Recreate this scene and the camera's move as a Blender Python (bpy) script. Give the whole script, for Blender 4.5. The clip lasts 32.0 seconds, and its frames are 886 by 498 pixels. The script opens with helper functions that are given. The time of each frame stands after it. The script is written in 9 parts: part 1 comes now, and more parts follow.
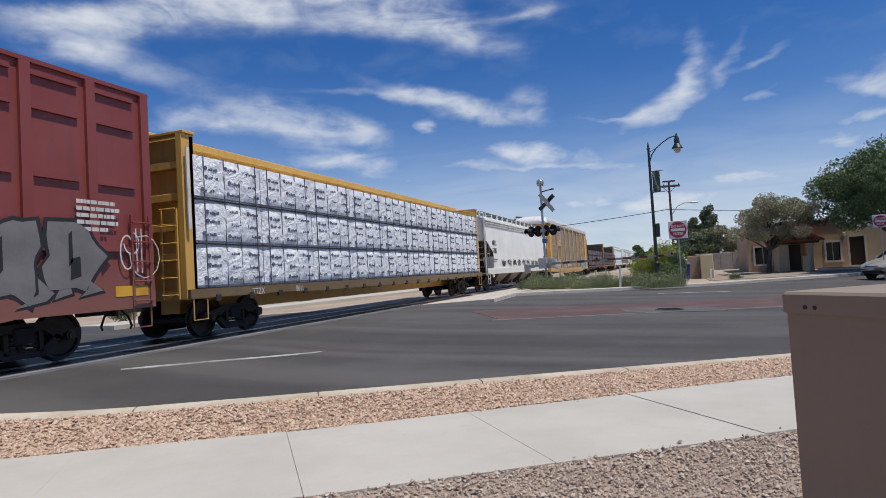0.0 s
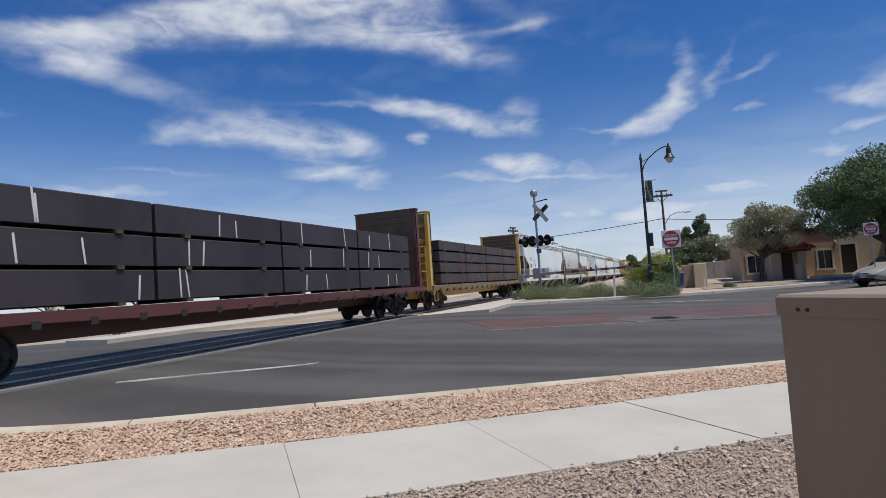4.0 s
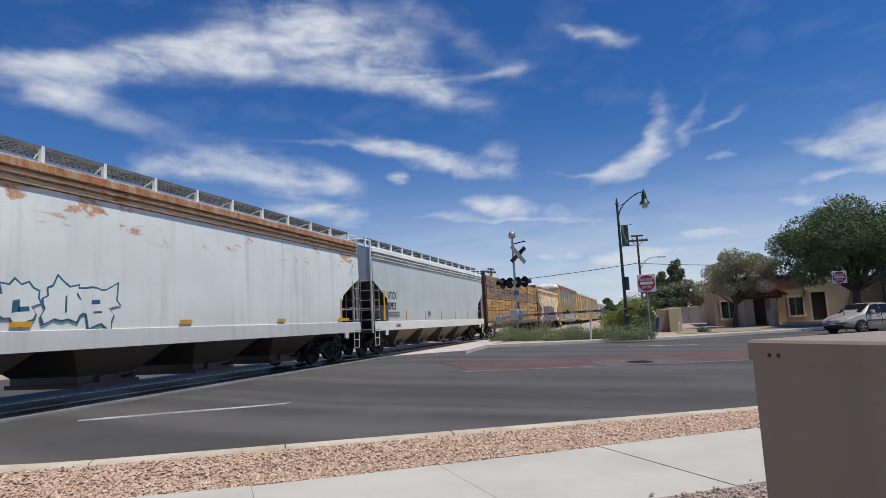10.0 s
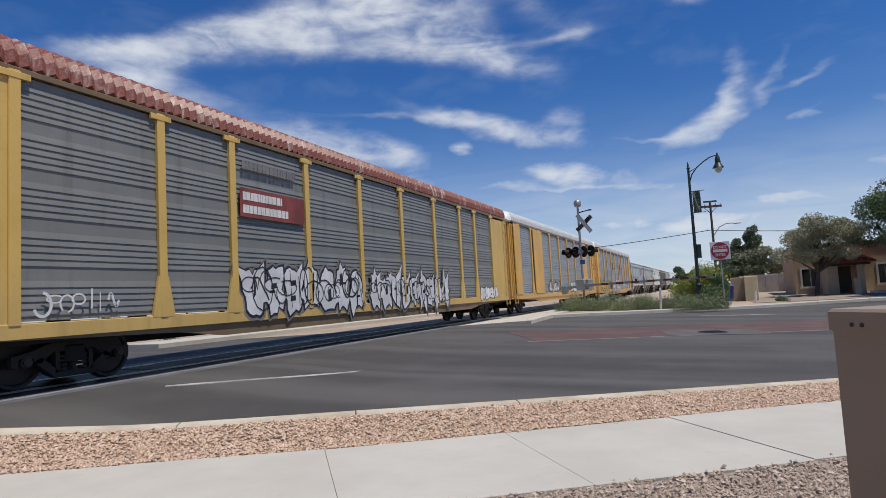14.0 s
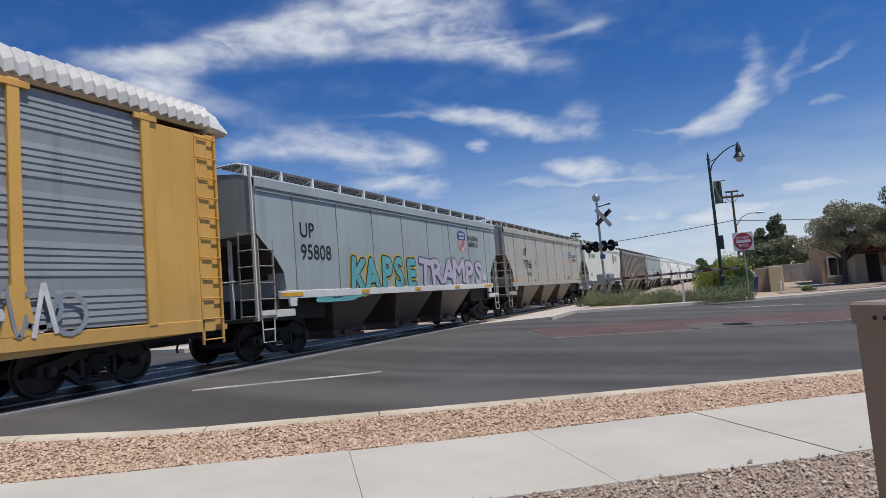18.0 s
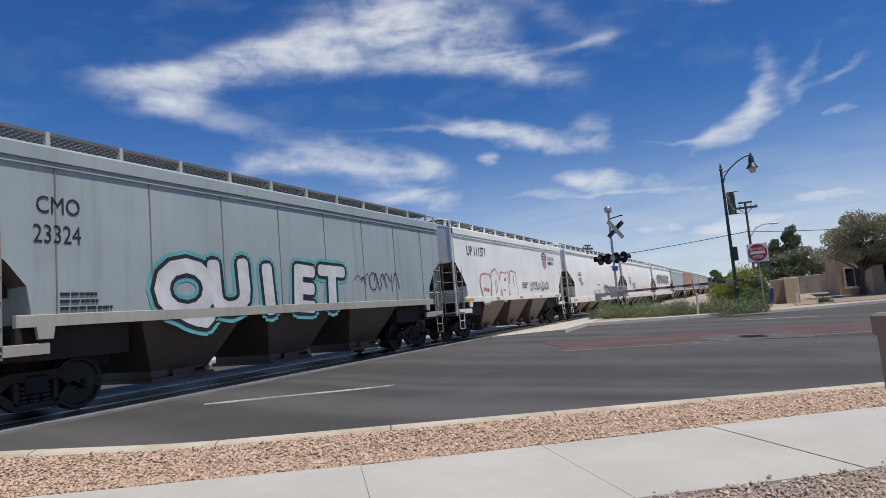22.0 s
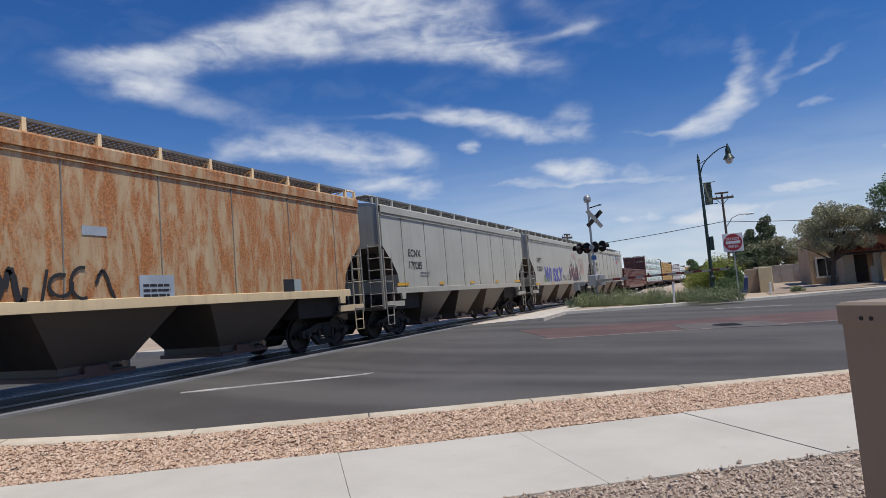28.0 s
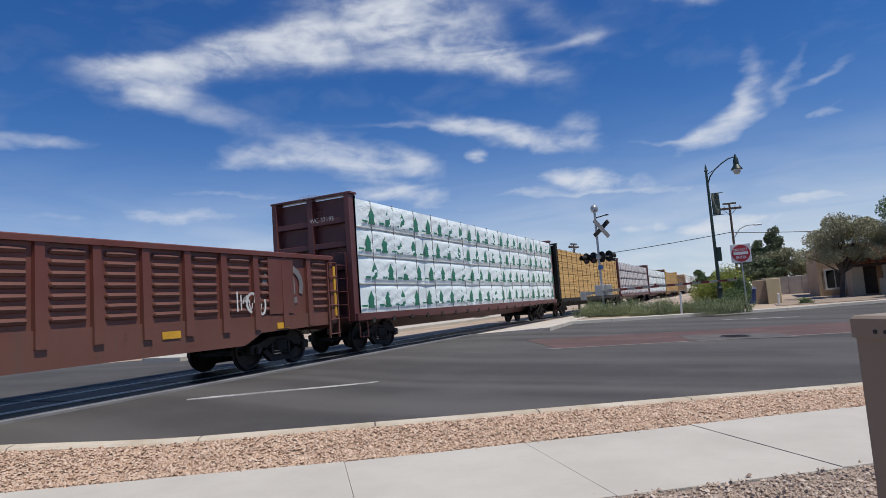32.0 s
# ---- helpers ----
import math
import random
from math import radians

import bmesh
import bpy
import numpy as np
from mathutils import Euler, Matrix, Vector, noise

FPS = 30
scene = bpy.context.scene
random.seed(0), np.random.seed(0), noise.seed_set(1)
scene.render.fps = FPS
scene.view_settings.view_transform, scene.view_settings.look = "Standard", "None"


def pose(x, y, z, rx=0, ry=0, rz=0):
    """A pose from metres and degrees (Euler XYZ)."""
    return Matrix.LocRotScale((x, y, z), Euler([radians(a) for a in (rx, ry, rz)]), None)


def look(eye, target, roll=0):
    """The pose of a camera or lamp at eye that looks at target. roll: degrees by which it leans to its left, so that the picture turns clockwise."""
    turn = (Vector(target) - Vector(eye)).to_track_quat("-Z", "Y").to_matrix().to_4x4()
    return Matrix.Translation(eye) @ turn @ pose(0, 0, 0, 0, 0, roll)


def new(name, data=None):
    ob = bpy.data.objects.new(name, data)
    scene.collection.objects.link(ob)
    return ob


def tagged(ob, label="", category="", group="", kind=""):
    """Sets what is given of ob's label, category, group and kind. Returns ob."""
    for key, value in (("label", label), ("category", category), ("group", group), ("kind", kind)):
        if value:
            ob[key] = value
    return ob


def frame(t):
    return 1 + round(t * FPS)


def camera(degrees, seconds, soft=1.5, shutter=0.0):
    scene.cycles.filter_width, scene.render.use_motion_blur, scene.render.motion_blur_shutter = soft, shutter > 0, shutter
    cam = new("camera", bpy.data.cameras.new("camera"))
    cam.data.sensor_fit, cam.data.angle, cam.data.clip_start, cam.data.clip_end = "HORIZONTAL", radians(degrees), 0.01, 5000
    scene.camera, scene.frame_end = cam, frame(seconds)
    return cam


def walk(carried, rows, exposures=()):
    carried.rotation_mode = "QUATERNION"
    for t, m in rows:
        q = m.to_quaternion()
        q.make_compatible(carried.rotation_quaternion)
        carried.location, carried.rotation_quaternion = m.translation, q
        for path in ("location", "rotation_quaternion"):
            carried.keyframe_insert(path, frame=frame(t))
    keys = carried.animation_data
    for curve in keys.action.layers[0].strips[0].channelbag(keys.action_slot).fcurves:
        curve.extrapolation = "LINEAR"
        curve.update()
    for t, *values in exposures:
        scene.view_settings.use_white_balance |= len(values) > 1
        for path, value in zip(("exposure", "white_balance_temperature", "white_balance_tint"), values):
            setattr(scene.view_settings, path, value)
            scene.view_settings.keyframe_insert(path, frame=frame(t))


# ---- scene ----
cam = camera(71.53, 32.0, soft=0.65, shutter=0.0)
PATH = [
    (0.0, pose(-0.000, 0.000, 1.600, 92.400, 3.450, 20.200)),
    (0.5, pose(-0.005, 0.000, 1.602, 92.376, 3.563, 19.958)),
    (1.0, pose(-0.013, 0.010, 1.596, 92.239, 3.664, 19.725)),
    (1.5, pose(-0.012, 0.019, 1.599, 92.265, 3.707, 19.593)),
    (2.0, pose(-0.006, 0.016, 1.590, 92.465, 3.732, 19.536)),
    (2.5, pose(-0.001, -0.006, 1.588, 92.878, 3.798, 19.555)),
    (3.0, pose(-0.008, -0.012, 1.588, 93.096, 3.854, 19.614)),
    (3.5, pose(-0.011, -0.025, 1.578, 93.318, 3.946, 19.681)),
    (5.5, pose(0.007, -0.103, 1.579, 93.779, 3.400, 19.209)),
    (6.0, pose(0.005, -0.113, 1.582, 94.491, 3.219, 18.538)),
    (6.5, pose(0.012, -0.112, 1.585, 95.400, 3.075, 17.628)),
    (7.0, pose(0.013, -0.111, 1.590, 96.276, 2.860, 16.620)),
    (7.5, pose(0.014, -0.096, 1.589, 96.940, 2.799, 16.093)),
    (8.0, pose(0.012, -0.079, 1.593, 97.415, 2.709, 15.839)),
    (8.5, pose(0.003, -0.062, 1.605, 97.641, 2.739, 15.709)),
    (9.0, pose(-0.001, -0.050, 1.601, 97.679, 2.758, 15.736)),
    (9.5, pose(-0.007, -0.035, 1.594, 97.490, 2.841, 16.057)),
    (10.0, pose(-0.003, -0.040, 1.575, 97.012, 2.916, 17.542)),
    (10.5, pose(0.001, -0.034, 1.570, 96.189, 3.241, 20.261)),
    (11.0, pose(0.004, -0.037, 1.571, 95.554, 3.660, 20.842)),
    (11.5, pose(0.012, -0.032, 1.562, 94.966, 3.757, 21.772)),
    (12.0, pose(0.019, -0.048, 1.568, 94.644, 3.815, 21.901)),
    (12.5, pose(0.027, -0.058, 1.564, 94.503, 3.675, 21.925)),
    (13.0, pose(0.022, -0.071, 1.567, 94.595, 3.431, 22.200)),
    (13.5, pose(0.012, -0.064, 1.571, 94.649, 3.303, 22.861)),
    (14.0, pose(0.009, -0.044, 1.574, 94.603, 3.228, 23.579)),
    (14.5, pose(0.012, -0.044, 1.581, 94.714, 3.152, 24.223)),
    (16.5, pose(0.023, -0.037, 1.583, 94.809, 4.243, 25.241)),
    (17.0, pose(0.022, -0.028, 1.584, 94.650, 4.401, 25.375)),
    (17.5, pose(0.030, -0.041, 1.581, 94.483, 4.613, 25.359)),
    (18.0, pose(0.033, -0.060, 1.594, 94.560, 4.644, 25.502)),
    (18.5, pose(0.028, -0.047, 1.585, 94.949, 4.681, 25.663)),
    (19.0, pose(0.027, -0.034, 1.585, 95.002, 4.678, 25.619)),
    (19.5, pose(0.027, -0.029, 1.592, 95.085, 4.768, 25.809)),
    (20.0, pose(0.024, -0.024, 1.583, 95.297, 4.966, 26.095)),
    (20.5, pose(0.028, -0.021, 1.583, 95.493, 5.015, 26.647)),
    (21.0, pose(0.030, -0.036, 1.592, 95.547, 5.030, 26.784)),
    (21.5, pose(0.027, -0.031, 1.583, 95.764, 5.005, 26.666)),
    (22.0, pose(0.027, -0.038, 1.591, 95.849, 4.832, 26.601)),
    (22.5, pose(0.032, -0.043, 1.598, 95.968, 4.672, 26.575)),
    (23.0, pose(0.024, -0.022, 1.585, 95.886, 4.864, 26.528)),
    (23.5, pose(0.024, -0.023, 1.597, 95.848, 4.666, 26.311)),
    (24.0, pose(0.030, -0.036, 1.596, 95.972, 4.556, 26.034)),
    (24.5, pose(0.035, -0.047, 1.590, 96.041, 4.391, 25.670)),
    (26.5, pose(0.050, -0.035, 1.600, 95.805, 4.351, 25.272)),
    (27.0, pose(0.041, -0.024, 1.594, 95.171, 4.509, 25.033)),
    (27.5, pose(0.035, -0.023, 1.586, 94.815, 4.626, 24.730)),
    (28.0, pose(0.045, -0.028, 1.591, 94.609, 4.729, 24.755)),
    (28.5, pose(0.053, -0.032, 1.599, 94.582, 4.947, 25.187)),
    (29.0, pose(0.053, -0.041, 1.603, 94.789, 5.159, 25.531)),
    (29.5, pose(0.057, -0.051, 1.602, 94.979, 5.320, 25.752)),
    (30.0, pose(0.063, -0.059, 1.597, 95.110, 5.425, 25.842)),
    (30.5, pose(0.060, -0.047, 1.600, 95.217, 5.427, 25.822)),
    (31.0, pose(0.047, -0.044, 1.598, 95.346, 5.229, 25.706)),
    (31.5, pose(0.035, -0.032, 1.587, 95.353, 4.924, 25.577)),
    (32.0, pose(0.027, -0.036, 1.597, 95.450, 4.246, 25.283)),
]
walk(cam, PATH)

# ---- light ----
SUN_AZ, SUN_EL = 102.0, 68.0      # degrees from the track's line towards the road, and above the horizon
sun_dir = Vector((math.sin(radians(SUN_AZ)) * math.cos(radians(SUN_EL)), math.cos(radians(SUN_AZ)) * math.cos(radians(SUN_EL)), math.sin(radians(SUN_EL))))
sun = new("sun", bpy.data.lights.new("sun", "SUN"))
sun.data.energy, sun.data.angle, sun.data.color = 4.2, radians(0.5), (1.0, 0.94, 0.835)
sun.matrix_world = look(sun_dir * 300, (0, 0, 0))
scene.view_settings.exposure = 0.0

world = bpy.data.worlds.new("sky")
scene.world = world
world.use_nodes = True
wt = world.node_tree
wt.nodes.clear()


def wnode(kind, **values):
    n = wt.nodes.new(kind)
    for k, v in values.items():
        setattr(n, k, v)
    return n


def wmath(op, a, b=None, c=None, clamp=False):
    n = wnode("ShaderNodeMath", operation=op, use_clamp=clamp)
    for i, s in enumerate((a, b, c)):
        if s is None:
            continue
        if isinstance(s, (int, float)):
            n.inputs[i].default_value = s
        else:
            wt.links.new(s, n.inputs[i])
    return n.outputs[0]


sky = wnode("ShaderNodeTexSky", sky_type="NISHITA", sun_disc=False)
sky.sun_elevation, sky.sun_rotation = radians(SUN_EL), radians(SUN_AZ)
sky.altitude, sky.air_density, sky.dust_density, sky.ozone_density = 700, 1.0, 0.35, 2.2
coord = wnode("ShaderNodeTexCoord").outputs["Generated"]
sep = wnode("ShaderNodeSeparateXYZ")
wt.links.new(coord, sep.inputs[0])
azim = wmath("MULTIPLY", wmath("ARCTAN2", sep.outputs[0], sep.outputs[1]), 57.2958)
elev = wmath("MULTIPLY", wmath("ARCSINE", sep.outputs[2]), 57.2958)
plane = wnode("ShaderNodeCombineXYZ")
wt.links.new(azim, plane.inputs[0])
wt.links.new(elev, plane.inputs[1])


def cloud_noise(sx, sy, turn, detail, rough, distort):
    m = wnode("ShaderNodeMapping")
    m.inputs["Rotation"].default_value[2] = radians(turn)
    m.inputs["Scale"].default_value = (sx, sy, 1)
    wt.links.new(plane.outputs[0], m.inputs[0])
    n = wnode("ShaderNodeTexNoise")
    n.inputs["Scale"].default_value = 1
    n.inputs["Detail"].default_value, n.inputs["Roughness"].default_value, n.inputs["Distortion"].default_value = detail, rough, distort
    wt.links.new(m.outputs[0], n.inputs["Vector"])
    return n.outputs[0]


coarse = cloud_noise(0.15, 0.30, -8, 4, 0.52, 0.3)
fibre = cloud_noise(0.085, 0.40, 10, 5, 0.52, 0.7)
curl = cloud_noise(0.30, 0.55, -24, 5, 0.55, 0.9)
warp_a, warp_b = cloud_noise(0.20, 0.36, 0, 4, 0.55, 0.0), cloud_noise(0.22, 0.42, 40, 4, 0.55, 0.0)
shifted = wnode("ShaderNodeCombineXYZ")
wt.links.new(wmath("MULTIPLY_ADD", wmath("SUBTRACT", warp_a, 0.5), 4.4, azim), shifted.inputs[0])
wt.links.new(wmath("MULTIPLY_ADD", wmath("SUBTRACT", warp_b, 0.5), 1.9, elev), shifted.inputs[1])
cover = wmath("MULTIPLY", 0.0, 0.0)


def bank(az, el, half_width, half_height, tilt, power):
    """One soft bank of cloud, in degrees of azimuth and height above the horizon."""
    global cover
    m = wnode("ShaderNodeMapping", vector_type="TEXTURE")
    m.inputs["Location"].default_value = (az, el, 0)
    m.inputs["Rotation"].default_value[2] = radians(tilt)
    m.inputs["Scale"].default_value = (half_width, half_height, 1)
    wt.links.new(shifted.outputs[0], m.inputs[0])
    d = wnode("ShaderNodeVectorMath", operation="DOT_PRODUCT")
    wt.links.new(m.outputs[0], d.inputs[0])
    wt.links.new(m.outputs[0], d.inputs[1])
    one = wmath("MULTIPLY", wmath("EXPONENT", wmath("MULTIPLY", d.outputs["Value"], -0.75)), power)
    cover = wmath("MULTIPLY_ADD", one, wmath("SUBTRACT", 1.0, cover), cover)


# the long high bank
bank(-49.8, 21.9, 5.29, 0.82, 9, 0.80)
bank(-44.2, 23.0, 6.49, 1.17, 17, 0.85)
bank(-38.3, 24.4, 6.51, 1.39, 14, 0.90)
bank(-31.9, 25.4, 6.37, 2.15, 12, 0.92)
bank(-28.3, 26.6, 3.59, 2.30, -21, 0.95)
bank(-23.5, 24.2, 7.48, 1.67, -21, 0.90)
bank(-18.4, 22.6, 5.37, 1.01, -25, 0.80)
bank(-28.9, 22.9, 9.11, 1.05, -2, 0.50)
bank(-20.8, 26.4, 2.90, 1.38, -28, 0.50)
bank(-18.9, 28.5, 6.88, 0.98, -30, 0.35)
bank(-11.2, 22.6, 3.53, 0.49, 4, 0.45)
bank(-13.0, 25.0, 4.81, 1.68, -31, 0.22)
bank(-34.0, 28.2, 4.72, 1.08, 13, 0.22)
# below it
bank(-50.5, 19.9, 3.05, 1.09, -2, 0.90)
bank(-47.0, 18.9, 4.50, 1.16, -17, 0.26)
bank(-43.9, 18.0, 6.64, 1.00, -8, 0.26)
bank(-40.1, 14.6, 5.12, 1.04, 3, 0.85)
bank(-33.5, 14.4, 5.48, 1.39, -11, 0.85)
bank(-27.8, 13.7, 3.88, 1.28, -18, 0.75)
bank(-28.1, 10.7, 5.70, 1.03, -9, 0.85)
bank(-22.9, 8.8, 4.75, 0.63, -7, 0.50)
# the middle
bank(-26.9, 16.9, 5.29, 0.30, -3, 0.40)
bank(-20.0, 16.0, 5.91, 0.83, -16, 0.75)
bank(-15.2, 14.5, 4.03, 0.83, -13, 0.85)
bank(-11.4, 14.8, 1.70, 1.67, 25, 0.60)
bank(-20.9, 13.8, 0.91, 0.57, -2, 0.85)
bank(-10.1, 10.4, 4.47, 0.89, -6, 0.95)
bank(-13.3, 11.2, 1.60, 0.63, -23, 0.60)
bank(-17.6, 10.1, 2.67, 0.42, -5, 0.60)
bank(-9.1, 9.1, 8.24, 0.26, -4, 0.50)
bank(-3.4, 8.8, 4.51, 0.72, -5, 0.45)
bank(-1.8, 24.8, 3.14, 0.69, -19, 0.70)
bank(-6.5, 24.2, 3.22, 0.67, -6, 0.20)
# the hooked wisp
bank(-0.5, 12.9, 3.69, 0.97, 19, 0.80)
bank(2.1, 14.4, 2.79, 1.01, 49, 0.75)
bank(3.5, 17.6, 2.04, 0.78, 95, 0.50)
bank(5.8, 16.0, 2.34, 0.58, 69, 0.42)
bank(8.4, 15.9, 2.43, 0.34, 22, 0.40)
bank(-4.9, 13.1, 2.59, 0.26, -10, 0.50)
bank(8.6, 12.8, 1.79, 0.33, -9, 0.55)
bank(9.3, 13.8, 2.19, 0.29, 23, 0.35)
# towards the road's end
bank(19.0, 12.8, 4.05, 1.57, 2, 0.80)
bank(15.6, 12.4, 2.97, 0.66, -22, 0.70)
bank(20.4, 10.7, 2.77, 1.36, -11, 0.65)
bank(14.8, 10.0, 2.81, 0.41, 5, 0.90)
bank(12.6, 8.7, 2.25, 0.70, -2, 0.95)
bank(15.0, 7.8, 1.57, 0.32, -8, 0.70)
bank(9.1, 8.5, 0.49, 0.67, -7, 0.40)
bank(5.2, 8.3, 2.76, 0.89, -6, 0.30)
bank(5.9, 6.7, 4.24, 0.54, -6, 0.95)
bank(4.2, 5.3, 6.72, 0.79, -5, 0.95)
bank(-4.2, 5.1, 10.64, 0.93, -4, 0.95)
# low bands beyond the track
bank(-51.1, 9.3, 13.15, 0.85, -1, 0.62)
bank(-58.6, 15.1, 4.33, 0.60, 4, 0.55)
bank(-43.2, 11.3, 9.56, 0.45, -2, 0.40)
bank(-59.4, 6.9, 8.71, 0.87, -1, 0.60)
bank(-38.5, 7.5, 10.35, 0.51, -3, 0.50)
# texture: soft billows, drawn-out fibres, small curls
grain = wmath("ADD", wmath("ADD", wmath("MULTIPLY", coarse, 0.75), wmath("MULTIPLY", fibre, 0.85)), wmath("MULTIPLY", curl, 0.50))
grain = wmath("MULTIPLY_ADD", wmath("SUBTRACT", grain, 1.05), 1.9, 0.5)
thick = wmath("MULTIPLY", cover, wmath("MAXIMUM", wmath("MULTIPLY_ADD", grain, 0.95, 0.42), 0.12))
ramp_ = wnode("ShaderNodeMapRange", interpolation_type="SMOOTHSTEP")
ramp_.inputs[1].default_value, ramp_.inputs[2].default_value = 0.04, 1.18
wt.links.new(thick, ramp_.inputs[0])
density = wmath("MULTIPLY", ramp_.outputs[0], 0.93)
# thin streaked veil everywhere, and white haze on the horizon
streak = wmath("MULTIPLY", wmath("MAXIMUM", wmath("SUBTRACT", coarse, 0.50), 0.0), 0.30)
haze = wmath("EXPONENT", wmath("MULTIPLY", wmath("MULTIPLY", elev, elev), -0.013))
haze = wmath("MULTIPLY", haze, wmath("MULTIPLY_ADD", fibre, 1.1, 0.25), clamp=True)
density = wmath("MAXIMUM", wmath("MAXIMUM", density, streak), haze, clamp=True)
tint = wnode("ShaderNodeMix", data_type="RGBA")
wt.links.new(wmath("DIVIDE", elev, 26.0, clamp=True), tint.inputs["Factor"])
tint.inputs["A"].default_value = (0.52, 1.00, 1.52, 1)
tint.inputs["B"].default_value = (0.37, 0.90, 1.62, 1)
deep = wnode("ShaderNodeMix", data_type="RGBA", blend_type="MULTIPLY")
deep.inputs["Factor"].default_value = 1.0
wt.links.new(sky.outputs[0], deep.inputs["A"])
wt.links.new(tint.outputs["Result"], deep.inputs["B"])
mixc = wnode("ShaderNodeMix", data_type="RGBA")
wt.links.new(density, mixc.inputs["Factor"])
wt.links.new(deep.outputs["Result"], mixc.inputs["A"])
mixc.inputs["B"].default_value = (11.2, 11.8, 12.8, 1)
back = wnode("ShaderNodeBackground")
back.inputs["Strength"].default_value = 0.062
wt.links.new(mixc.outputs["Result"], back.inputs["Color"])
wout = wnode("ShaderNodeOutputWorld")
wt.links.new(back.outputs[0], wout.inputs[0])

# ---- materials ----
MATS = {}


class Nodes:
    """A small wrapper to write node materials in a few lines."""

    def __init__(self, name):
        self.m = bpy.data.materials.new(name)
        self.m.use_nodes = True
        self.t = self.m.node_tree
        self.b = self.t.nodes["Principled BSDF"]
        self.obj = self.t.nodes.new("ShaderNodeTexCoord").outputs["Object"]

    def put(self, socket, value):
        if hasattr(value, "is_output") or hasattr(value, "links"):
            self.t.links.new(value, socket)
        else:
            socket.default_value = value

    def noise(self, scale, detail=4, rough=0.55, stretch=(1, 1, 1), turn=0, dist=0.0):
        mp = self.t.nodes.new("ShaderNodeMapping")
        mp.inputs["Scale"].default_value = stretch
        mp.inputs["Rotation"].default_value[2] = radians(turn)
        self.t.links.new(self.obj, mp.inputs[0])
        n = self.t.nodes.new("ShaderNodeTexNoise")
        n.inputs["Scale"].default_value, n.inputs["Detail"].default_value = scale, detail
        n.inputs["Roughness"].default_value, n.inputs["Distortion"].default_value = rough, dist
        self.t.links.new(mp.outputs[0], n.inputs["Vector"])
        return n.outputs[0]

    def ramp(self, fac, lo, hi):
        n = self.t.nodes.new("ShaderNodeMapRange")
        n.clamp, n.interpolation_type = True, "SMOOTHSTEP"
        n.inputs[1].default_value, n.inputs[2].default_value = lo, hi
        self.put(n.inputs[0], fac)
        return n.outputs[0]

    def mix(self, fac, a, b, blend="MIX"):
        n = self.t.nodes.new("ShaderNodeMix")
        n.data_type, n.blend_type = "RGBA", blend
        self.put(n.inputs["Factor"], fac)
        for s, v in (("A", a), ("B", b)):
            self.put(n.inputs[s], (*v, 1) if isinstance(v, tuple) and len(v) == 3 else v)
        return n.outputs["Result"]

    def mul(self, a, k):
        n = self.t.nodes.new("ShaderNodeMath")
        n.operation = "MULTIPLY"
        self.put(n.inputs[0], a)
        self.put(n.inputs[1], k)
        return n.outputs[0]

    def height(self):
        s = self.t.nodes.new("ShaderNodeSeparateXYZ")
        self.t.links.new(self.obj, s.inputs[0])
        return s.outputs[2]

    def done(self, color, rough=0.6, metal=0.0, bump=None, depth=0.01, strength=0.5):
        self.put(self.b.inputs["Base Color"], (*color, 1) if isinstance(color, tuple) and len(color) == 3 else color)
        self.put(self.b.inputs["Roughness"], rough)
        self.put(self.b.inputs["Metallic"], metal)
        if bump is not None:
            n = self.t.nodes.new("ShaderNodeBump")
            n.inputs["Distance"].default_value, n.inputs["Strength"].default_value = depth, strength
            self.t.links.new(bump, n.inputs["Height"])
            self.t.links.new(n.outputs[0], self.b.inputs["Normal"])
        return self.m


def plain(name, color, rough=0.6, metal=0.0, vary=0.25, scale=6.0, bump=0.004):
    """A surface of one colour with wear at two scales."""
    if name in MATS:
        return MATS[name]
    k = Nodes(name)
    dark = tuple(c * (1 - vary) for c in color)
    lite = tuple(min(1, c * (1 + vary * 0.5)) for c in color)
    big, fine = k.noise(scale * 0.25, 5), k.noise(scale * 6, 3)
    c = k.mix(k.ramp(big, 0.35, 0.68), dark, color)
    c = k.mix(k.ramp(fine, 0.55, 0.8), c, lite)
    MATS[name] = k.done(c, rough, metal, fine, bump, 0.4)
    return MATS[name]


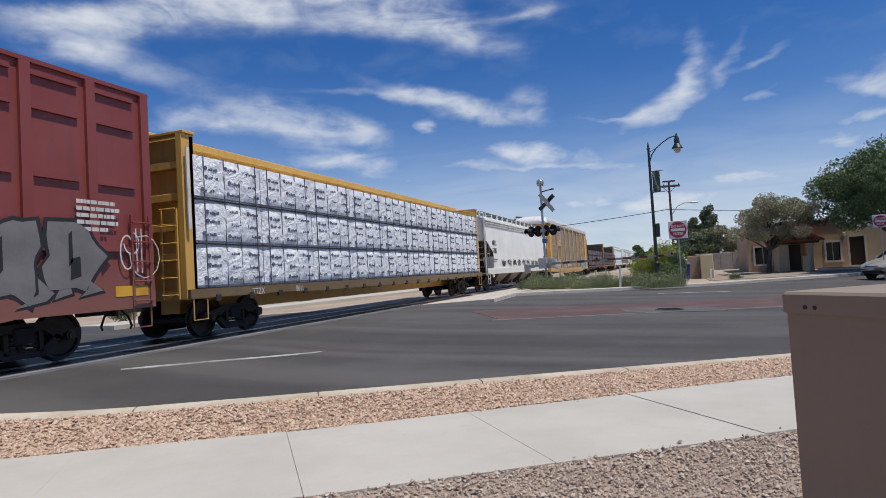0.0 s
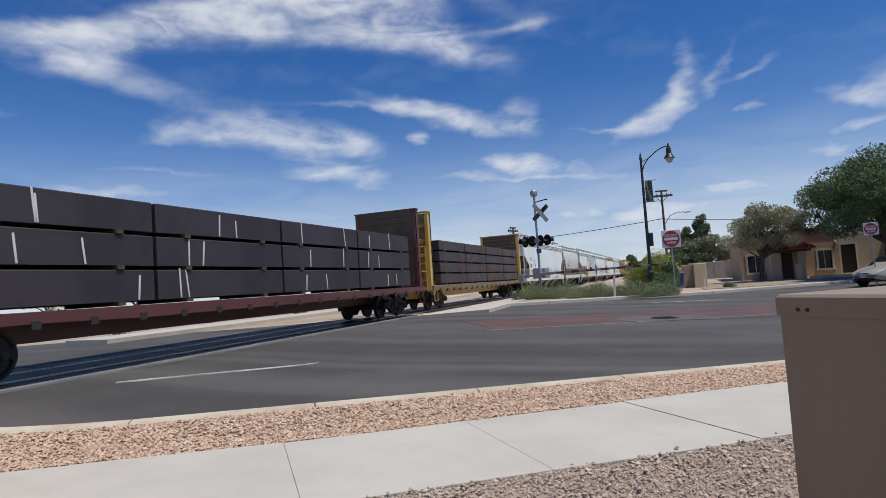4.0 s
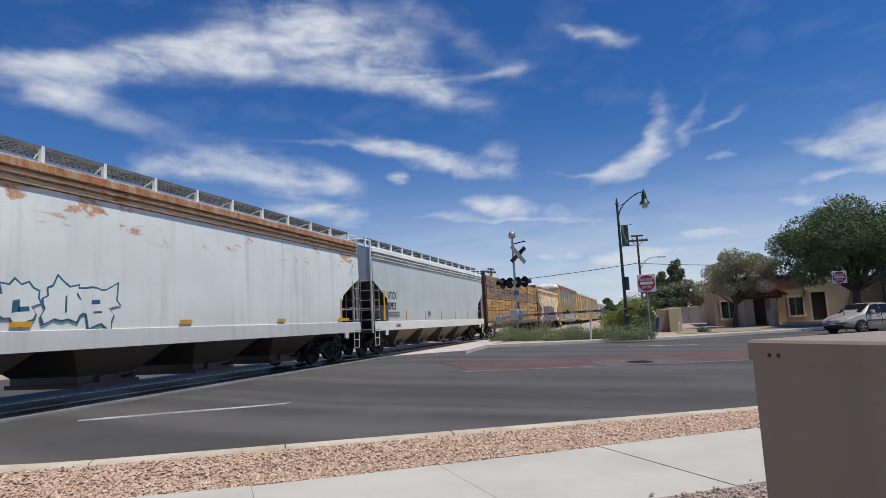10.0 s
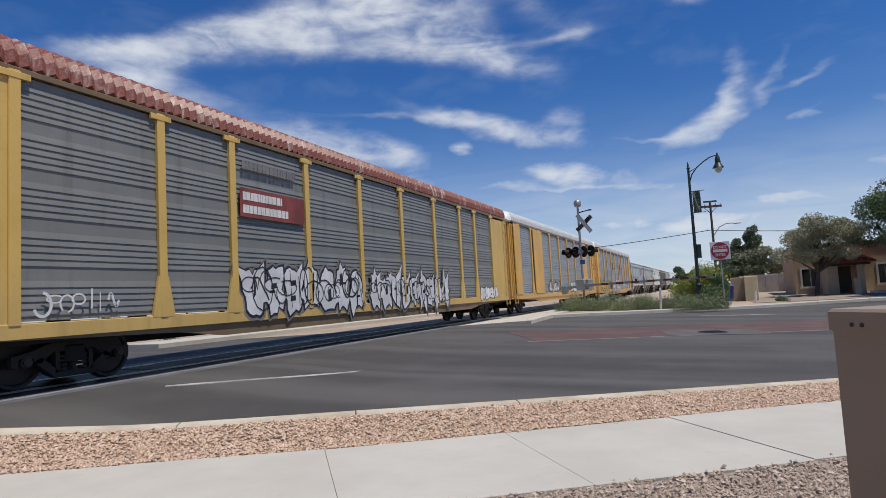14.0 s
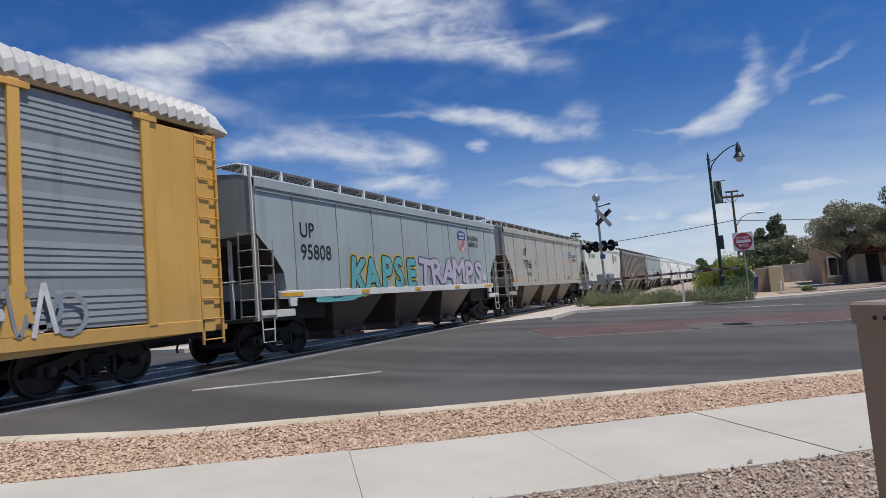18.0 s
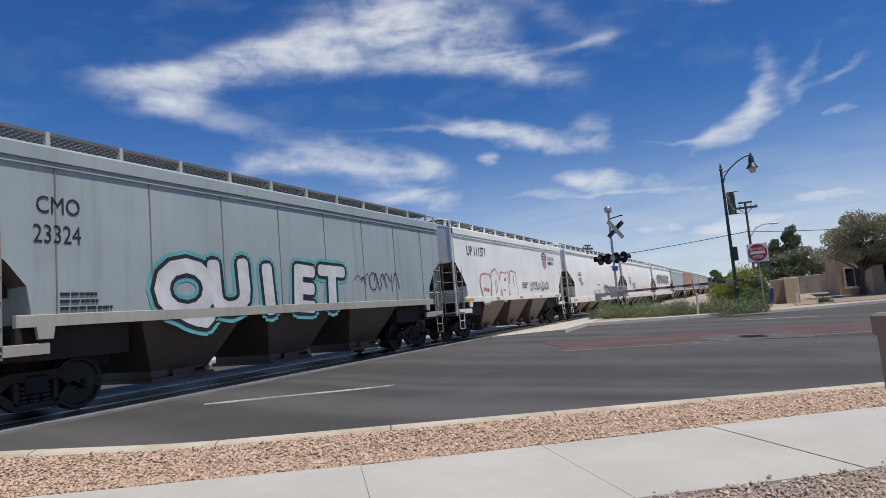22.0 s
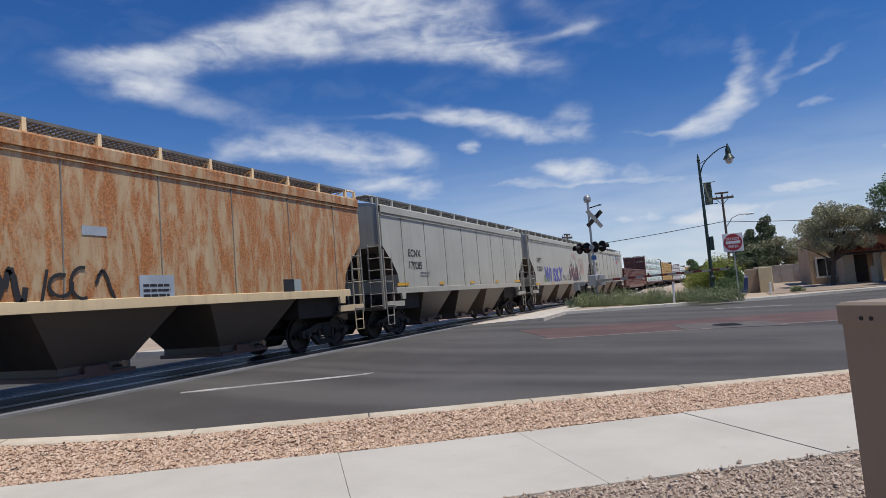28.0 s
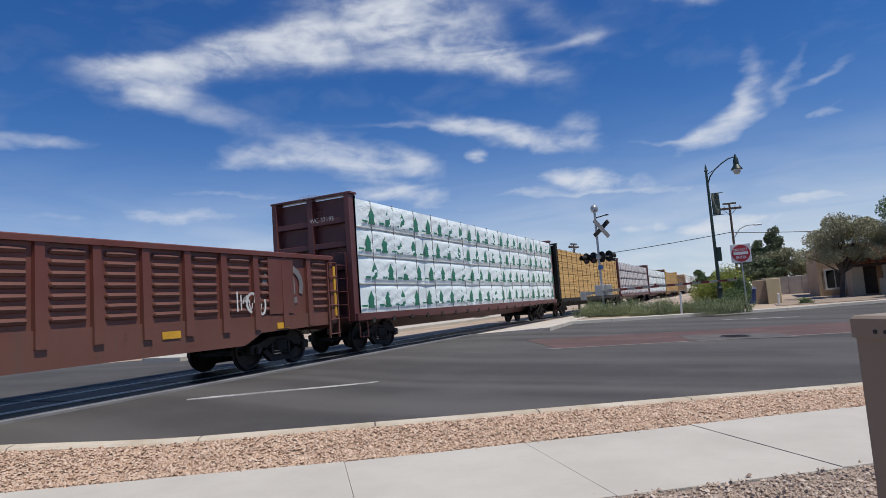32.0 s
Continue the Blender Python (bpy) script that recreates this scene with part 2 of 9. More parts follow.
def paint(name, color, rust=0.0, dirt=0.35, rough=0.45, rust_color=(0.21, 0.075, 0.025), low=0.0, metal=0.0, high=0.0):
    """Weathered railway paint: soft dirt, streaks that run down, rust that breaks through, road dust low down."""
    if name in MATS:
        return MATS[name]
    k = Nodes(name)
    soot = tuple(c * 0.55 + g * 0.18 for c, g in zip(color, (0.20, 0.17, 0.13)))
    pale = tuple(min(0.9, c * 1.10 + 0.015) for c in color)
    big = k.noise(0.55, 6, 0.6)
    run = k.noise(1.0, 5, 0.6, (3.2, 3.2, 0.22))
    fine = k.noise(22, 3)
    c = k.mix(k.ramp(big, 0.3, 0.7), color, pale)
    c = k.mix(k.mul(k.ramp(run, 0.48, 0.78), dirt), c, soot)
    c = k.mix(k.mul(k.ramp(fine, 0.5, 0.85), dirt * 0.5), c, soot)
    if low:
        c = k.mix(k.mul(k.ramp(k.height(), 2.3, 0.9), low), c, (0.24, 0.185, 0.13))
    r = rough
    if rust:
        spot = k.noise(2.3, 8, 0.7, (1.6, 1.6, 0.42), dist=0.4)
        edge = k.ramp(spot, 0.74 - 0.42 * rust, 0.90 - 0.36 * rust)
        shade = k.mix(k.ramp(fine, 0.35, 0.7), rust_color, tuple(min(1, q * 1.9) for q in rust_color))
        c = k.mix(edge, c, shade)
    if high:
        blot = k.noise(1.0, 7, 0.62, (0.85, 0.85, 2.3), dist=0.5)
        shade = k.mix(k.ramp(k.noise(9, 5), 0.35, 0.7), (0.62, 0.36, 0.17), (0.36, 0.15, 0.05))
        c = k.mix(k.mul(k.mul(k.ramp(blot, 0.54, 0.60), k.ramp(k.height(), 3.15, 3.65)), high), c, shade)
    MATS[name] = k.done(c, r, metal, big, 0.02, 0.25)
    return MATS[name]


# ---- mesh helpers ----
class Geo:
    """Collects corners and faces, then links them as one mesh."""

    def __init__(self):
        self.v, self.f = [], []

    def add(self, verts, faces):
        n = len(self.v)
        self.v += [tuple(p) for p in verts]
        self.f += [tuple(n + i for i in q) for q in faces]
        return self

    def box(self, x0, x1, y0, y1, z0, z1, c=0.0):
        """A box with its upright edges and top edges cut by c."""
        if c <= 0:
            return self.add([(x0, y0, z0), (x1, y0, z0), (x1, y1, z0), (x0, y1, z0), (x0, y0, z1), (x1, y0, z1), (x1, y1, z1), (x0, y1, z1)],
                            [(3, 2, 1, 0), (4, 5, 6, 7), (0, 1, 5, 4), (1, 2, 6, 5), (2, 3, 7, 6), (3, 0, 4, 7)])
        def ring(d, z):
            return [(x0 + d + c, y0 + d, z), (x1 - d - c, y0 + d, z), (x1 - d, y0 + d + c, z), (x1 - d, y1 - d - c, z),
                    (x1 - d - c, y1 - d, z), (x0 + d + c, y1 - d, z), (x0 + d, y1 - d - c, z), (x0 + d, y0 + d + c, z)]
        return self.rings([ring(0, z0), ring(0, z1 - c), ring(c, z1)])

    def rings(self, rings, caps=True, closed=True):
        n = len(rings[0])
        verts = [p for r in rings for p in r]
        faces = []
        for i in range(len(rings) - 1):
            for j in range(n if closed else n - 1):
                k = (j + 1) % n
                faces.append((i * n + j, i * n + k, (i + 1) * n + k, (i + 1) * n + j))
        if caps:
            faces.append(tuple(reversed(range(n))))
            faces.append(tuple((len(rings) - 1) * n + j for j in range(n)))
        return self.add(verts, faces)

    def rod(self, a, b, r, r2=None, n=8):
        a, b = Vector(a), Vector(b)
        d = (b - a).normalized()
        u = d.orthogonal().normalized()
        w = d.cross(u)
        r2 = r if r2 is None else r2
        ring = lambda p, q: [p + q * (math.cos(2 * math.pi * i / n) * u + math.sin(2 * math.pi * i / n) * w) for i in range(n)]
        return self.rings([ring(a, r), ring(b, r2)])

    def pipe(self, points, r, n=6):
        """One bent tube through the points."""
        pts = [Vector(p) for p in points]
        rings, u = [], None
        for i, p in enumerate(pts):
            d = ((pts[i + 1] - p) if i + 1 < len(pts) else Vector((0, 0, 0))) + ((p - pts[i - 1]) if i else Vector((0, 0, 0)))
            d.normalize()
            u = d.orthogonal().normalized() if u is None else (u - d * u.dot(d)).normalized()
            w = d.cross(u)
            rings.append([p + r * (math.cos(2 * math.pi * k / n) * u + math.sin(2 * math.pi * k / n) * w) for k in range(n)])
        return self.rings(rings)

    def lathe(self, profile, at=(0, 0, 0), n=16):
        """Turns (radius, z) pairs round an upright axis."""
        x, y, z = at
        return self.rings([[(x + r * math.cos(2 * math.pi * i / n), y + r * math.sin(2 * math.pi * i / n), z + h) for i in range(n)] for r, h in profile])

    def prism(self, outline, x0, x1):
        """An outline in (y, z), given thickness along x."""
        return self.rings([[(x0, y, z) for y, z in outline], [(x1, y, z) for y, z in outline]])

    def mesh(self, name, material, smooth=False):
        me = bpy.data.meshes.new(name)
        me.from_pydata(self.v, [], self.f)
        me.materials.append(material)
        if smooth:
            me.polygons.foreach_set("use_smooth", [True] * len(me.polygons))
            me.set_sharp_from_angle(angle=radians(38))
        me.update()
        return me


def part(name, geo, material, parent, label="", smooth=False, at=None):
    """Links a mesh as one part under a thing or a part."""
    me = geo if isinstance(geo, bpy.types.Mesh) else geo.mesh(name, material, smooth)
    ob = new(name, me)
    ob.parent = parent
    if at is not None:
        ob.matrix_basis = at
    if label:
        ob["label"] = label
    return ob


def thing(name, m, label, category, group=""):
    ob = new(name)
    ob.matrix_world = m
    return tagged(ob, label, category, group)


def solid(name, geo, material, label, category, group="", smooth=False, kind=""):
    return tagged(new(name, geo.mesh(name, material, smooth)), label, category, group, kind)


def lettering(words, size, material, parent, m, name="lettering", bold=0.0, squeeze=1.0, align="LEFT", label=""):
    cu = bpy.data.curves.new(name, "FONT")
    cu.body, cu.size, cu.align_x, cu.offset, cu.resolution_u = words, size, align, bold, 3
    cu.space_line = 0.95
    tmp = bpy.data.objects.new(name, cu)
    me = bpy.data.meshes.new_from_object(tmp)
    bpy.data.objects.remove(tmp)
    bpy.data.curves.remove(cu)
    me.transform(Matrix.Diagonal((squeeze, 1, 1, 1)))
    me.materials.clear()
    me.materials.append(material)
    return part(name, me, material, parent, label, at=m)


# ---- the lie of the land ----
UX, UY = 0.8387, 0.5446          # the road's line
TRACK_X, RAIL_Z = -11.85, 0.40
BED_Z = RAIL_Z - 0.055            # the asphalt on both sides of the crossing panels


def uv(u, v):
    return UX * u - UY * v, UY * u + UX * v


def smooth01(x, a, b):
    k = min(1, max(0, (x - a) / (b - a)))
    return k * k * (3 - 2 * k)


def land(x, y, drop=0.0):
    """The height of the ground; drop: how far the roadway lies below it."""
    u, v = UX * x + UY * y, -UY * x + UX * y
    uc, vc = min(20, max(-15, u)), min(30, max(8.4, v))
    z = -0.0178 * (uc - 7.4) + 0.03 * (vc - 8.4) - drop + 0.012 * min(20, max(0, v - 30))
    z = BED_Z + (z - BED_Z) * smooth01(x - TRACK_X, 2.3, 5.5)
    if v < 8.4:
        side = 0.0178 * max(0, -min(uc, 0))
        z = side + (z - side) * smooth01(v, 6.9, 8.4)
    return z

# ---- ground, road, pavement ----
asphalt_k = Nodes("asphalt")
band = asphalt_k.noise(0.32, 3, 0.5, (0.05, 1.9, 1), -33)
patch = asphalt_k.noise(0.35, 6, 0.6)
grit = asphalt_k.noise(90, 2, 0.6)
ac = asphalt_k.mix(asphalt_k.ramp(band, 0.36, 0.66), (0.043, 0.040, 0.038), (0.080, 0.075, 0.071))
ac = asphalt_k.mix(asphalt_k.mul(asphalt_k.ramp(patch, 0.42, 0.75), 0.5), ac, (0.105, 0.10, 0.096))
ac = asphalt_k.mix(asphalt_k.mul(asphalt_k.ramp(grit, 0.5, 0.8), 0.35), ac, (0.17, 0.165, 0.16))
ASPHALT = asphalt_k.done(ac, 0.85, 0, grit, 0.006, 0.5)

dirt_k = Nodes("desert soil")
d1, d2 = dirt_k.noise(0.22, 6, 0.6), dirt_k.noise(14, 4, 0.65)
dc = dirt_k.mix(dirt_k.ramp(d1, 0.35, 0.68), (0.33, 0.255, 0.19), (0.42, 0.335, 0.26))
dc = dirt_k.mix(dirt_k.mul(dirt_k.ramp(d2, 0.45, 0.75), 0.6), dc, (0.25, 0.185, 0.14))
SOIL = dirt_k.done(dc, 0.95, 0, d2, 0.02, 0.6)

conc_k = Nodes("pale concrete")
c1, c2, c3 = conc_k.noise(0.6, 6, 0.6), conc_k.noise(30, 4, 0.6), conc_k.noise(2.5, 8, 0.7)
cc = conc_k.mix(conc_k.ramp(c1, 0.3, 0.7), (0.42, 0.395, 0.35), (0.49, 0.465, 0.415))
cc = conc_k.mix(conc_k.mul(conc_k.ramp(c3, 0.56, 0.75), 0.35), cc, (0.36, 0.34, 0.31))
cc = conc_k.mix(conc_k.mul(conc_k.ramp(c2, 0.5, 0.8), 0.25), cc, (0.38, 0.36, 0.33))
CONCRETE = conc_k.done(cc, 0.9, 0, c2, 0.004, 0.4)

kerb_k = Nodes("kerb concrete")
k1, k2 = kerb_k.noise(1.1, 6, 0.65), kerb_k.noise(26, 4, 0.6)
kc = kerb_k.mix(kerb_k.ramp(k1, 0.35, 0.66), (0.40, 0.33, 0.24), (0.54, 0.48, 0.39))
kc = kerb_k.mix(kerb_k.mul(kerb_k.ramp(k2, 0.5, 0.78), 0.3), kc, (0.28, 0.24, 0.19))
KERB = kerb_k.done(kc, 0.9, 0, k2, 0.006, 0.5)


def stones_material(name, colours):
    k = Nodes(name)
    isl = k.t.nodes.new("ShaderNodeNewGeometry").outputs["Random Per Island"]
    rp = k.t.nodes.new("ShaderNodeValToRGB")
    rp.color_ramp.interpolation = "LINEAR"
    while len(rp.color_ramp.elements) < len(colours):
        rp.color_ramp.elements.new(0.5)
    for i, c in enumerate(colours):
        rp.color_ramp.elements[i].position = i / (len(colours) - 1)
        rp.color_ramp.elements[i].color = (*c, 1)
    k.t.links.new(isl, rp.inputs[0])
    n = k.noise(60, 3)
    c = k.mix(k.mul(k.ramp(n, 0.4, 0.8), 0.35), rp.outputs[0], (0.30, 0.22, 0.16))
    return k.done(c, 0.9, 0, n, 0.004, 0.4)


PINK_STONE = stones_material("pink landscape stone", [(0.50, 0.345, 0.245), (0.60, 0.44, 0.325), (0.40, 0.26, 0.175), (0.66, 0.52, 0.41), (0.52, 0.365, 0.26)])
BROWN_STONE = stones_material("brown gravel", [(0.40, 0.31, 0.245), (0.47, 0.38, 0.31), (0.35, 0.265, 0.21), (0.56, 0.48, 0.41), (0.42, 0.33, 0.265)])


def sheet(us, vs, height, name, material, label, category="ground"):
    g = Geo()
    g.v = [(*uv(u, v), height(*uv(u, v), v)) for v in vs for u in us]
    n = len(us)
    g.f = [(j * n + i, j * n + i + 1, (j + 1) * n + i + 1, (j + 1) * n + i) for j in range(len(vs) - 1) for i in range(n - 1)]
    return solid(name, g, material, label, category, kind="structure", smooth=True)


far_u = [-3600, -1200, -400, -150, -80, -50]
near_u = [-36 + i * 1.5 for i in range(58)]
us = far_u + near_u + [58, 75, 110, 200, 500, 1400, 3600]
vs = [-3600, -1000, -300, -80, -25, -8, 0, 3, 4.8, 6.0, 6.94, 7.4, 7.9, 8.3, 8.5, 9, 10, 12, 15, 18, 21, 24, 26, 27.4, 27.7, 28.5, 30, 32, 35, 40, 45, 55, 75, 120, 300, 1000, 3600]


def ground_height(x, y, v):
    on_road = 8.31 < v < 27.6
    on_walk = 4.79 < v < 6.9
    return land(x, y, 0.13) - 0.16 if on_road else land(x, y) - (0.10 if on_walk else 0.02)


sheet(us, vs, ground_height, "ground", SOIL, "dry tan desert soil reaching the horizon")
road_v = [8.42, 9, 10, 11.5, 13, 15, 17, 19, 21, 23, 25, 26.5, 27.52]
sheet([-400, -120, -60, -45] + near_u + [60, 90, 200, 600], road_v, lambda x, y, v: land(x, y, 0.13), "road", ASPHALT, "grey asphalt roadway with worn wheel bands crossing the track", "road")


def strip_box(g, u0, u1, v0, v1, z0, z1, steps=1, drop=0.0, c=0.0, skew=0.0):
    """A block laid along the road from u0 to u1, z above the land."""
    rings = []
    for i in range(steps + 1):
        u = u0 + (u1 - u0) * i / steps
        ring = []
        for v, z in ((v0, z0), (v1, z0), (v1, z1 - c), (v1 - c, z1), (v0 + c, z1), (v0, z1 - c)) if c else ((v0, z0), (v1, z0), (v1, z1), (v0, z1)):
            x, y = uv(u + skew * (v - 5.9), v)
            ring.append((x, y, land(x, y, drop) + z))
        rings.append(ring)
    return g.rings(rings)


# kerbs: real steps, in cast lengths
kerb_near = tagged(new("kerb"), "weathered tan concrete kerb along the roadway", "kerb", kind="structure")
for i in range(-7, 14):
    u0 = 0.12 + i * 2.21
    part("kerb_length", strip_box(Geo(), u0 + 0.008, u0 + 2.20, 8.20, 8.43, -0.2, 0.022, 4, 0, 0.025), KERB, kerb_near)
kerb_far = tagged(new("kerb"), "pale concrete kerb along the far side of the roadway", "kerb", kind="structure")
for i in range(0, 30):
    u0 = 8.6 + i * 3.0
    part("kerb_length", strip_box(Geo(), u0 + 0.008, u0 + 2.99, 27.5, 27.72, -0.25, 0.03, 3, 0, 0.03), CONCRETE, kerb_far)

# pavement: separate cast slabs with open joints
walk_path = tagged(new("pavement"), "pale grey concrete pavement of square cast slabs", "pavement", kind="structure")
random.seed(4)
for i in range(-14, 20):
    u0 = -0.17 + i * 2.02
    g = Geo()
    strip_box(g, u0 + 0.003, u0 + 2.017, 4.81 + random.uniform(-0.012, 0.012), 6.93, -0.14, 0.012 + random.uniform(-0.004, 0.004), 2, 0, 0.006, -0.085)
    part("slab", g, CONCRETE, walk_path)

# crack filler dark line across one slab, leaves on the slabs
CRACK = plain("dark crack", (0.07, 0.06, 0.05), 0.95)


def stones(name, count, u_range, v_range, size, material, label, edge=0.06, lift=0.0):
    rng = np.random.default_rng(7)
    oct_v = np.array([(1, 0, 0), (-1, 0, 0), (0, 1, 0), (0, -1, 0), (0, 0, 1), (0, 0, -1)], float)
    oct_f = [(0, 2, 4), (2, 1, 4), (1, 3, 4), (3, 0, 4), (2, 0, 5), (1, 2, 5), (3, 1, 5), (0, 3, 5)]
    g = Geo()
    for _ in range(count):
        u = rng.uniform(*u_range)
        v = rng.uniform(*v_range) + rng.normal(0, edge) * (rng.random() < 0.3)
        x, y = uv(u, v)
        s = size * rng.uniform(0.55, 1.5)
        sc = oct_v * (s * rng.uniform(0.7, 1.2, 3)) * (1, 1, 0.7) + rng.normal(0, s * 0.16, (6, 3))
        a = rng.uniform(0, 6.3)
        ca, sa = math.cos(a), math.sin(a)
        tz = rng.uniform(-0.5, 0.5)
        px = sc[:, 0] * ca - sc[:, 1] * sa
        py = sc[:, 0] * sa + sc[:, 1] * ca
        z = land(x, y) + lift + s * rng.uniform(0.0, 0.55)
        g.add([(x + i, y + j, z + k + tz * i) for i, j, k in zip(px, py, sc[:, 2])], oct_f)
    return solid(name, g, material, label, "gravel", kind="stuff")


GRAVEL_BED = plain("pink gravel bed", (0.40, 0.28, 0.20), 0.95, vary=0.4, scale=14, bump=0.02)
BROWN_BED = plain("brown gravel bed", (0.36, 0.28, 0.225), 0.95, vary=0.4, scale=12, bump=0.02)
sheet([-30, -20, -14] + [-10 + i for i in range(30)] + [24, 32, 50], [6.93, 7.3, 7.7, 8.0, 8.28], lambda x, y, v: land(x, y) - 0.012, "gravel_bed", GRAVEL_BED, "pink gravel bed between pavement and kerb")
stones("gravel", 34000, (-9.2, 9.5), (6.95, 8.16), 0.0175, PINK_STONE, "pink landscape gravel between pavement and kerb")
stones("gravel", 4500, (9.5, 22), (6.95, 8.16), 0.036, PINK_STONE, "pink landscape gravel between pavement and kerb")
sheet([-30, -14, -6, -2, 0, 2, 4, 6, 8, 12, 20, 40], [-6, -2, 0, 2, 3, 4, 4.6, 4.79], lambda x, y, v: land(x, y) - 0.012, "gravel_bed", BROWN_BED, "brown gravel bed behind the pavement")
stones("gravel", 26000, (-2.0, 6.0), (2.6, 4.80), 0.0115, BROWN_STONE, "fine brown gravel behind the pavement")
stones("gravel", 1500, (-2.0, 6.0), (3.0, 4.80), 0.019, BROWN_STONE, "fine brown gravel behind the pavement", lift=0.015)

# painted lines and the maroon median
WHITE_LINE = plain("worn white road paint", (0.42, 0.415, 0.40), 0.75, vary=0.5, scale=9)
MAROON = plain("maroon stamped asphalt", (0.118, 0.070, 0.064), 0.85, vary=0.3, scale=3, bump=0.006)


def patch_on_road(name, corners, material, label, category, lift=0.006, steps=12):
    """A thin painted or cast patch between two edges given as (u, v) ends: near start, near end, far start, far end."""
    (a, b), (c, d) = corners
    g = Geo()
    rings = []
    for i in range(steps + 1):
        k = i / steps
        n_ = (a[0] + (b[0] - a[0]) * k, a[1] + (b[1] - a[1]) * k)
        f_ = (c[0] + (d[0] - c[0]) * k, c[1] + (d[1] - c[1]) * k)
        ring = []
        for (u, v), dz in ((n_, -0.03), (f_, -0.03), (f_, lift), (n_, lift)):
            x, y = uv(u, v)
            ring.append((x, y, land(x, y, 0.13) + dz))
        rings.append(ring)
    g.rings(rings)
    return solid(name, g, material, label, category, kind="structure")


patch_on_road("lane_line", [((-3.08, 11.43), (0.73, 13.26)), ((-3.10, 11.56), (0.71, 13.38))], WHITE_LINE, "worn white lane line on the asphalt", "road marking")
patch_on_road("lane_line", [((15.1, 24.2), (18.0, 23.3)), ((15.1, 24.36), (18.0, 23.46))], WHITE_LINE, "worn white lane line on the asphalt", "road marking")
patch_on_road("median_strip", [((5.62, 17.5), (34.0, 14.2)), ((5.6, 20.8), (37.0, 17.6))], MAROON, "maroon stamped asphalt median strip", "road median", steps=30)
patch_on_road("median_edge", [((5.3, 17.3), (30.0, 14.4)), ((5.3, 17.48), (30.0, 14.58))], plain("pale median edge", (0.20, 0.17, 0.155), 0.85), "pale worn edge of the median strip", "road marking", 0.010, 24)
patch_on_road("concrete_collar", [((9.6, 17.1), (12.3, 16.1)), ((10.1, 18.7), (12.7, 17.7))], plain("patched asphalt", (0.115, 0.105, 0.10), 0.9), "pale patched collar round a manhole", "manhole collar", 0.014)
MH = plain("cast iron", (0.055, 0.05, 0.048), 0.6, 0.6, 0.3, 8)
mx, my = uv(11.2, 17.4)
g = Geo().lathe([(0.01, -0.05), (0.44, -0.05), (0.44, 0.0), (0.40, 0.008), (0.01, 0.008)], (0, 0, 0), 24)
mh = thing("manhole_cover", pose(mx, my, land(mx, my, 0.13) + 0.016, 2, 1.2, 20), "round dark cast iron manhole cover in the road", "manhole cover")
mh_cover = part("cover", g, MH, mh)
mh_rib = Geo().box(-0.3, 0.3, -0.02, 0.02, 0.007, 0.014).mesh("rib", MH)
for i in range(6):
    part("rib", mh_rib, MH, mh_cover, at=pose(0, -0.29 + i * 0.11, 0))


# ---- track ----
RAIL = plain("worn rail steel", (0.55, 0.56, 0.60), 0.30, 0.9, 0.25, 3)
TIE = plain("weathered timber sleeper", (0.10, 0.075, 0.055), 0.9, vary=0.4)
# black rubber, its colour deepened for the shadow under the train
PANEL = plain("dark rubber crossing panel with shade", (0.008, 0.009, 0.013), 0.5, vary=0.35, scale=4)
# sky gloss cut as well, to keep that painted shadow black
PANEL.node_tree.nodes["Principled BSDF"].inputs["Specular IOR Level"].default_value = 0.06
BALLAST = plain("grey ballast", (0.30, 0.27, 0.24), 0.95, vary=0.5, scale=18, bump=0.03)
PATHWAY = plain("pale gravel apron", (0.55, 0.50, 0.44), 0.95, vary=0.25, scale=8, bump=0.01)
track = tagged(new("track"), "single railway track of worn steel rails crossing the road", "railway track", kind="structure")
prof = [(-0.07, -0.17), (0.07, -0.17), (0.07, -0.155), (0.012, -0.14), (0.012, -0.045), (0.036, -0.03), (0.036, -0.006), (0.026, 0.0), (-0.026, 0.0), (-0.036, -0.006), (-0.036, -0.03), (-0.012, -0.045), (-0.012, -0.14), (-0.07, -0.155)]
for sx in (-0.754, 0.754):
    g = Geo().rings([[(TRACK_X + sx + a, y, RAIL_Z + b) for a, b in prof] for y in (-900, -200, -40, 0, 40, 200, 1500)])
    part("rail", g, RAIL, track)
g = Geo().rings([[(TRACK_X + a, y, RAIL_Z + b) for a, b in ((-3.4, -0.5), (3.2, -0.5), (1.75, -0.15), (-1.75, -0.15))] for y in (24.6, 60, 200, 1500)])
g.rings([[(TRACK_X + a, y, RAIL_Z + b) for a, b in ((-3.4, -0.5), (3.2, -0.5), (1.75, -0.15), (-1.75, -0.15))] for y in (-900, -200, -40, -5.2)])
part("ballast", g, BALLAST, track)["kind"] = "stuff"
tie = Geo().box(-1.3, 1.3, -0.11, 0.11, -0.30, -0.145, 0.012).mesh("sleeper", TIE)
for i in range(80):
    part("sleeper", tie, TIE, track, at=pose(TRACK_X, 25.0 + i * 0.54, RAIL_Z))
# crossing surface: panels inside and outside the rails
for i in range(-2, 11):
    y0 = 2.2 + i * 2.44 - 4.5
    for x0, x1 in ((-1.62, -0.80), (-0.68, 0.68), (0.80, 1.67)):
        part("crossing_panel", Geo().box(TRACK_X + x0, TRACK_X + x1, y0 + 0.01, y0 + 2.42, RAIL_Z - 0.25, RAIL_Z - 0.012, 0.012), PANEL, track)
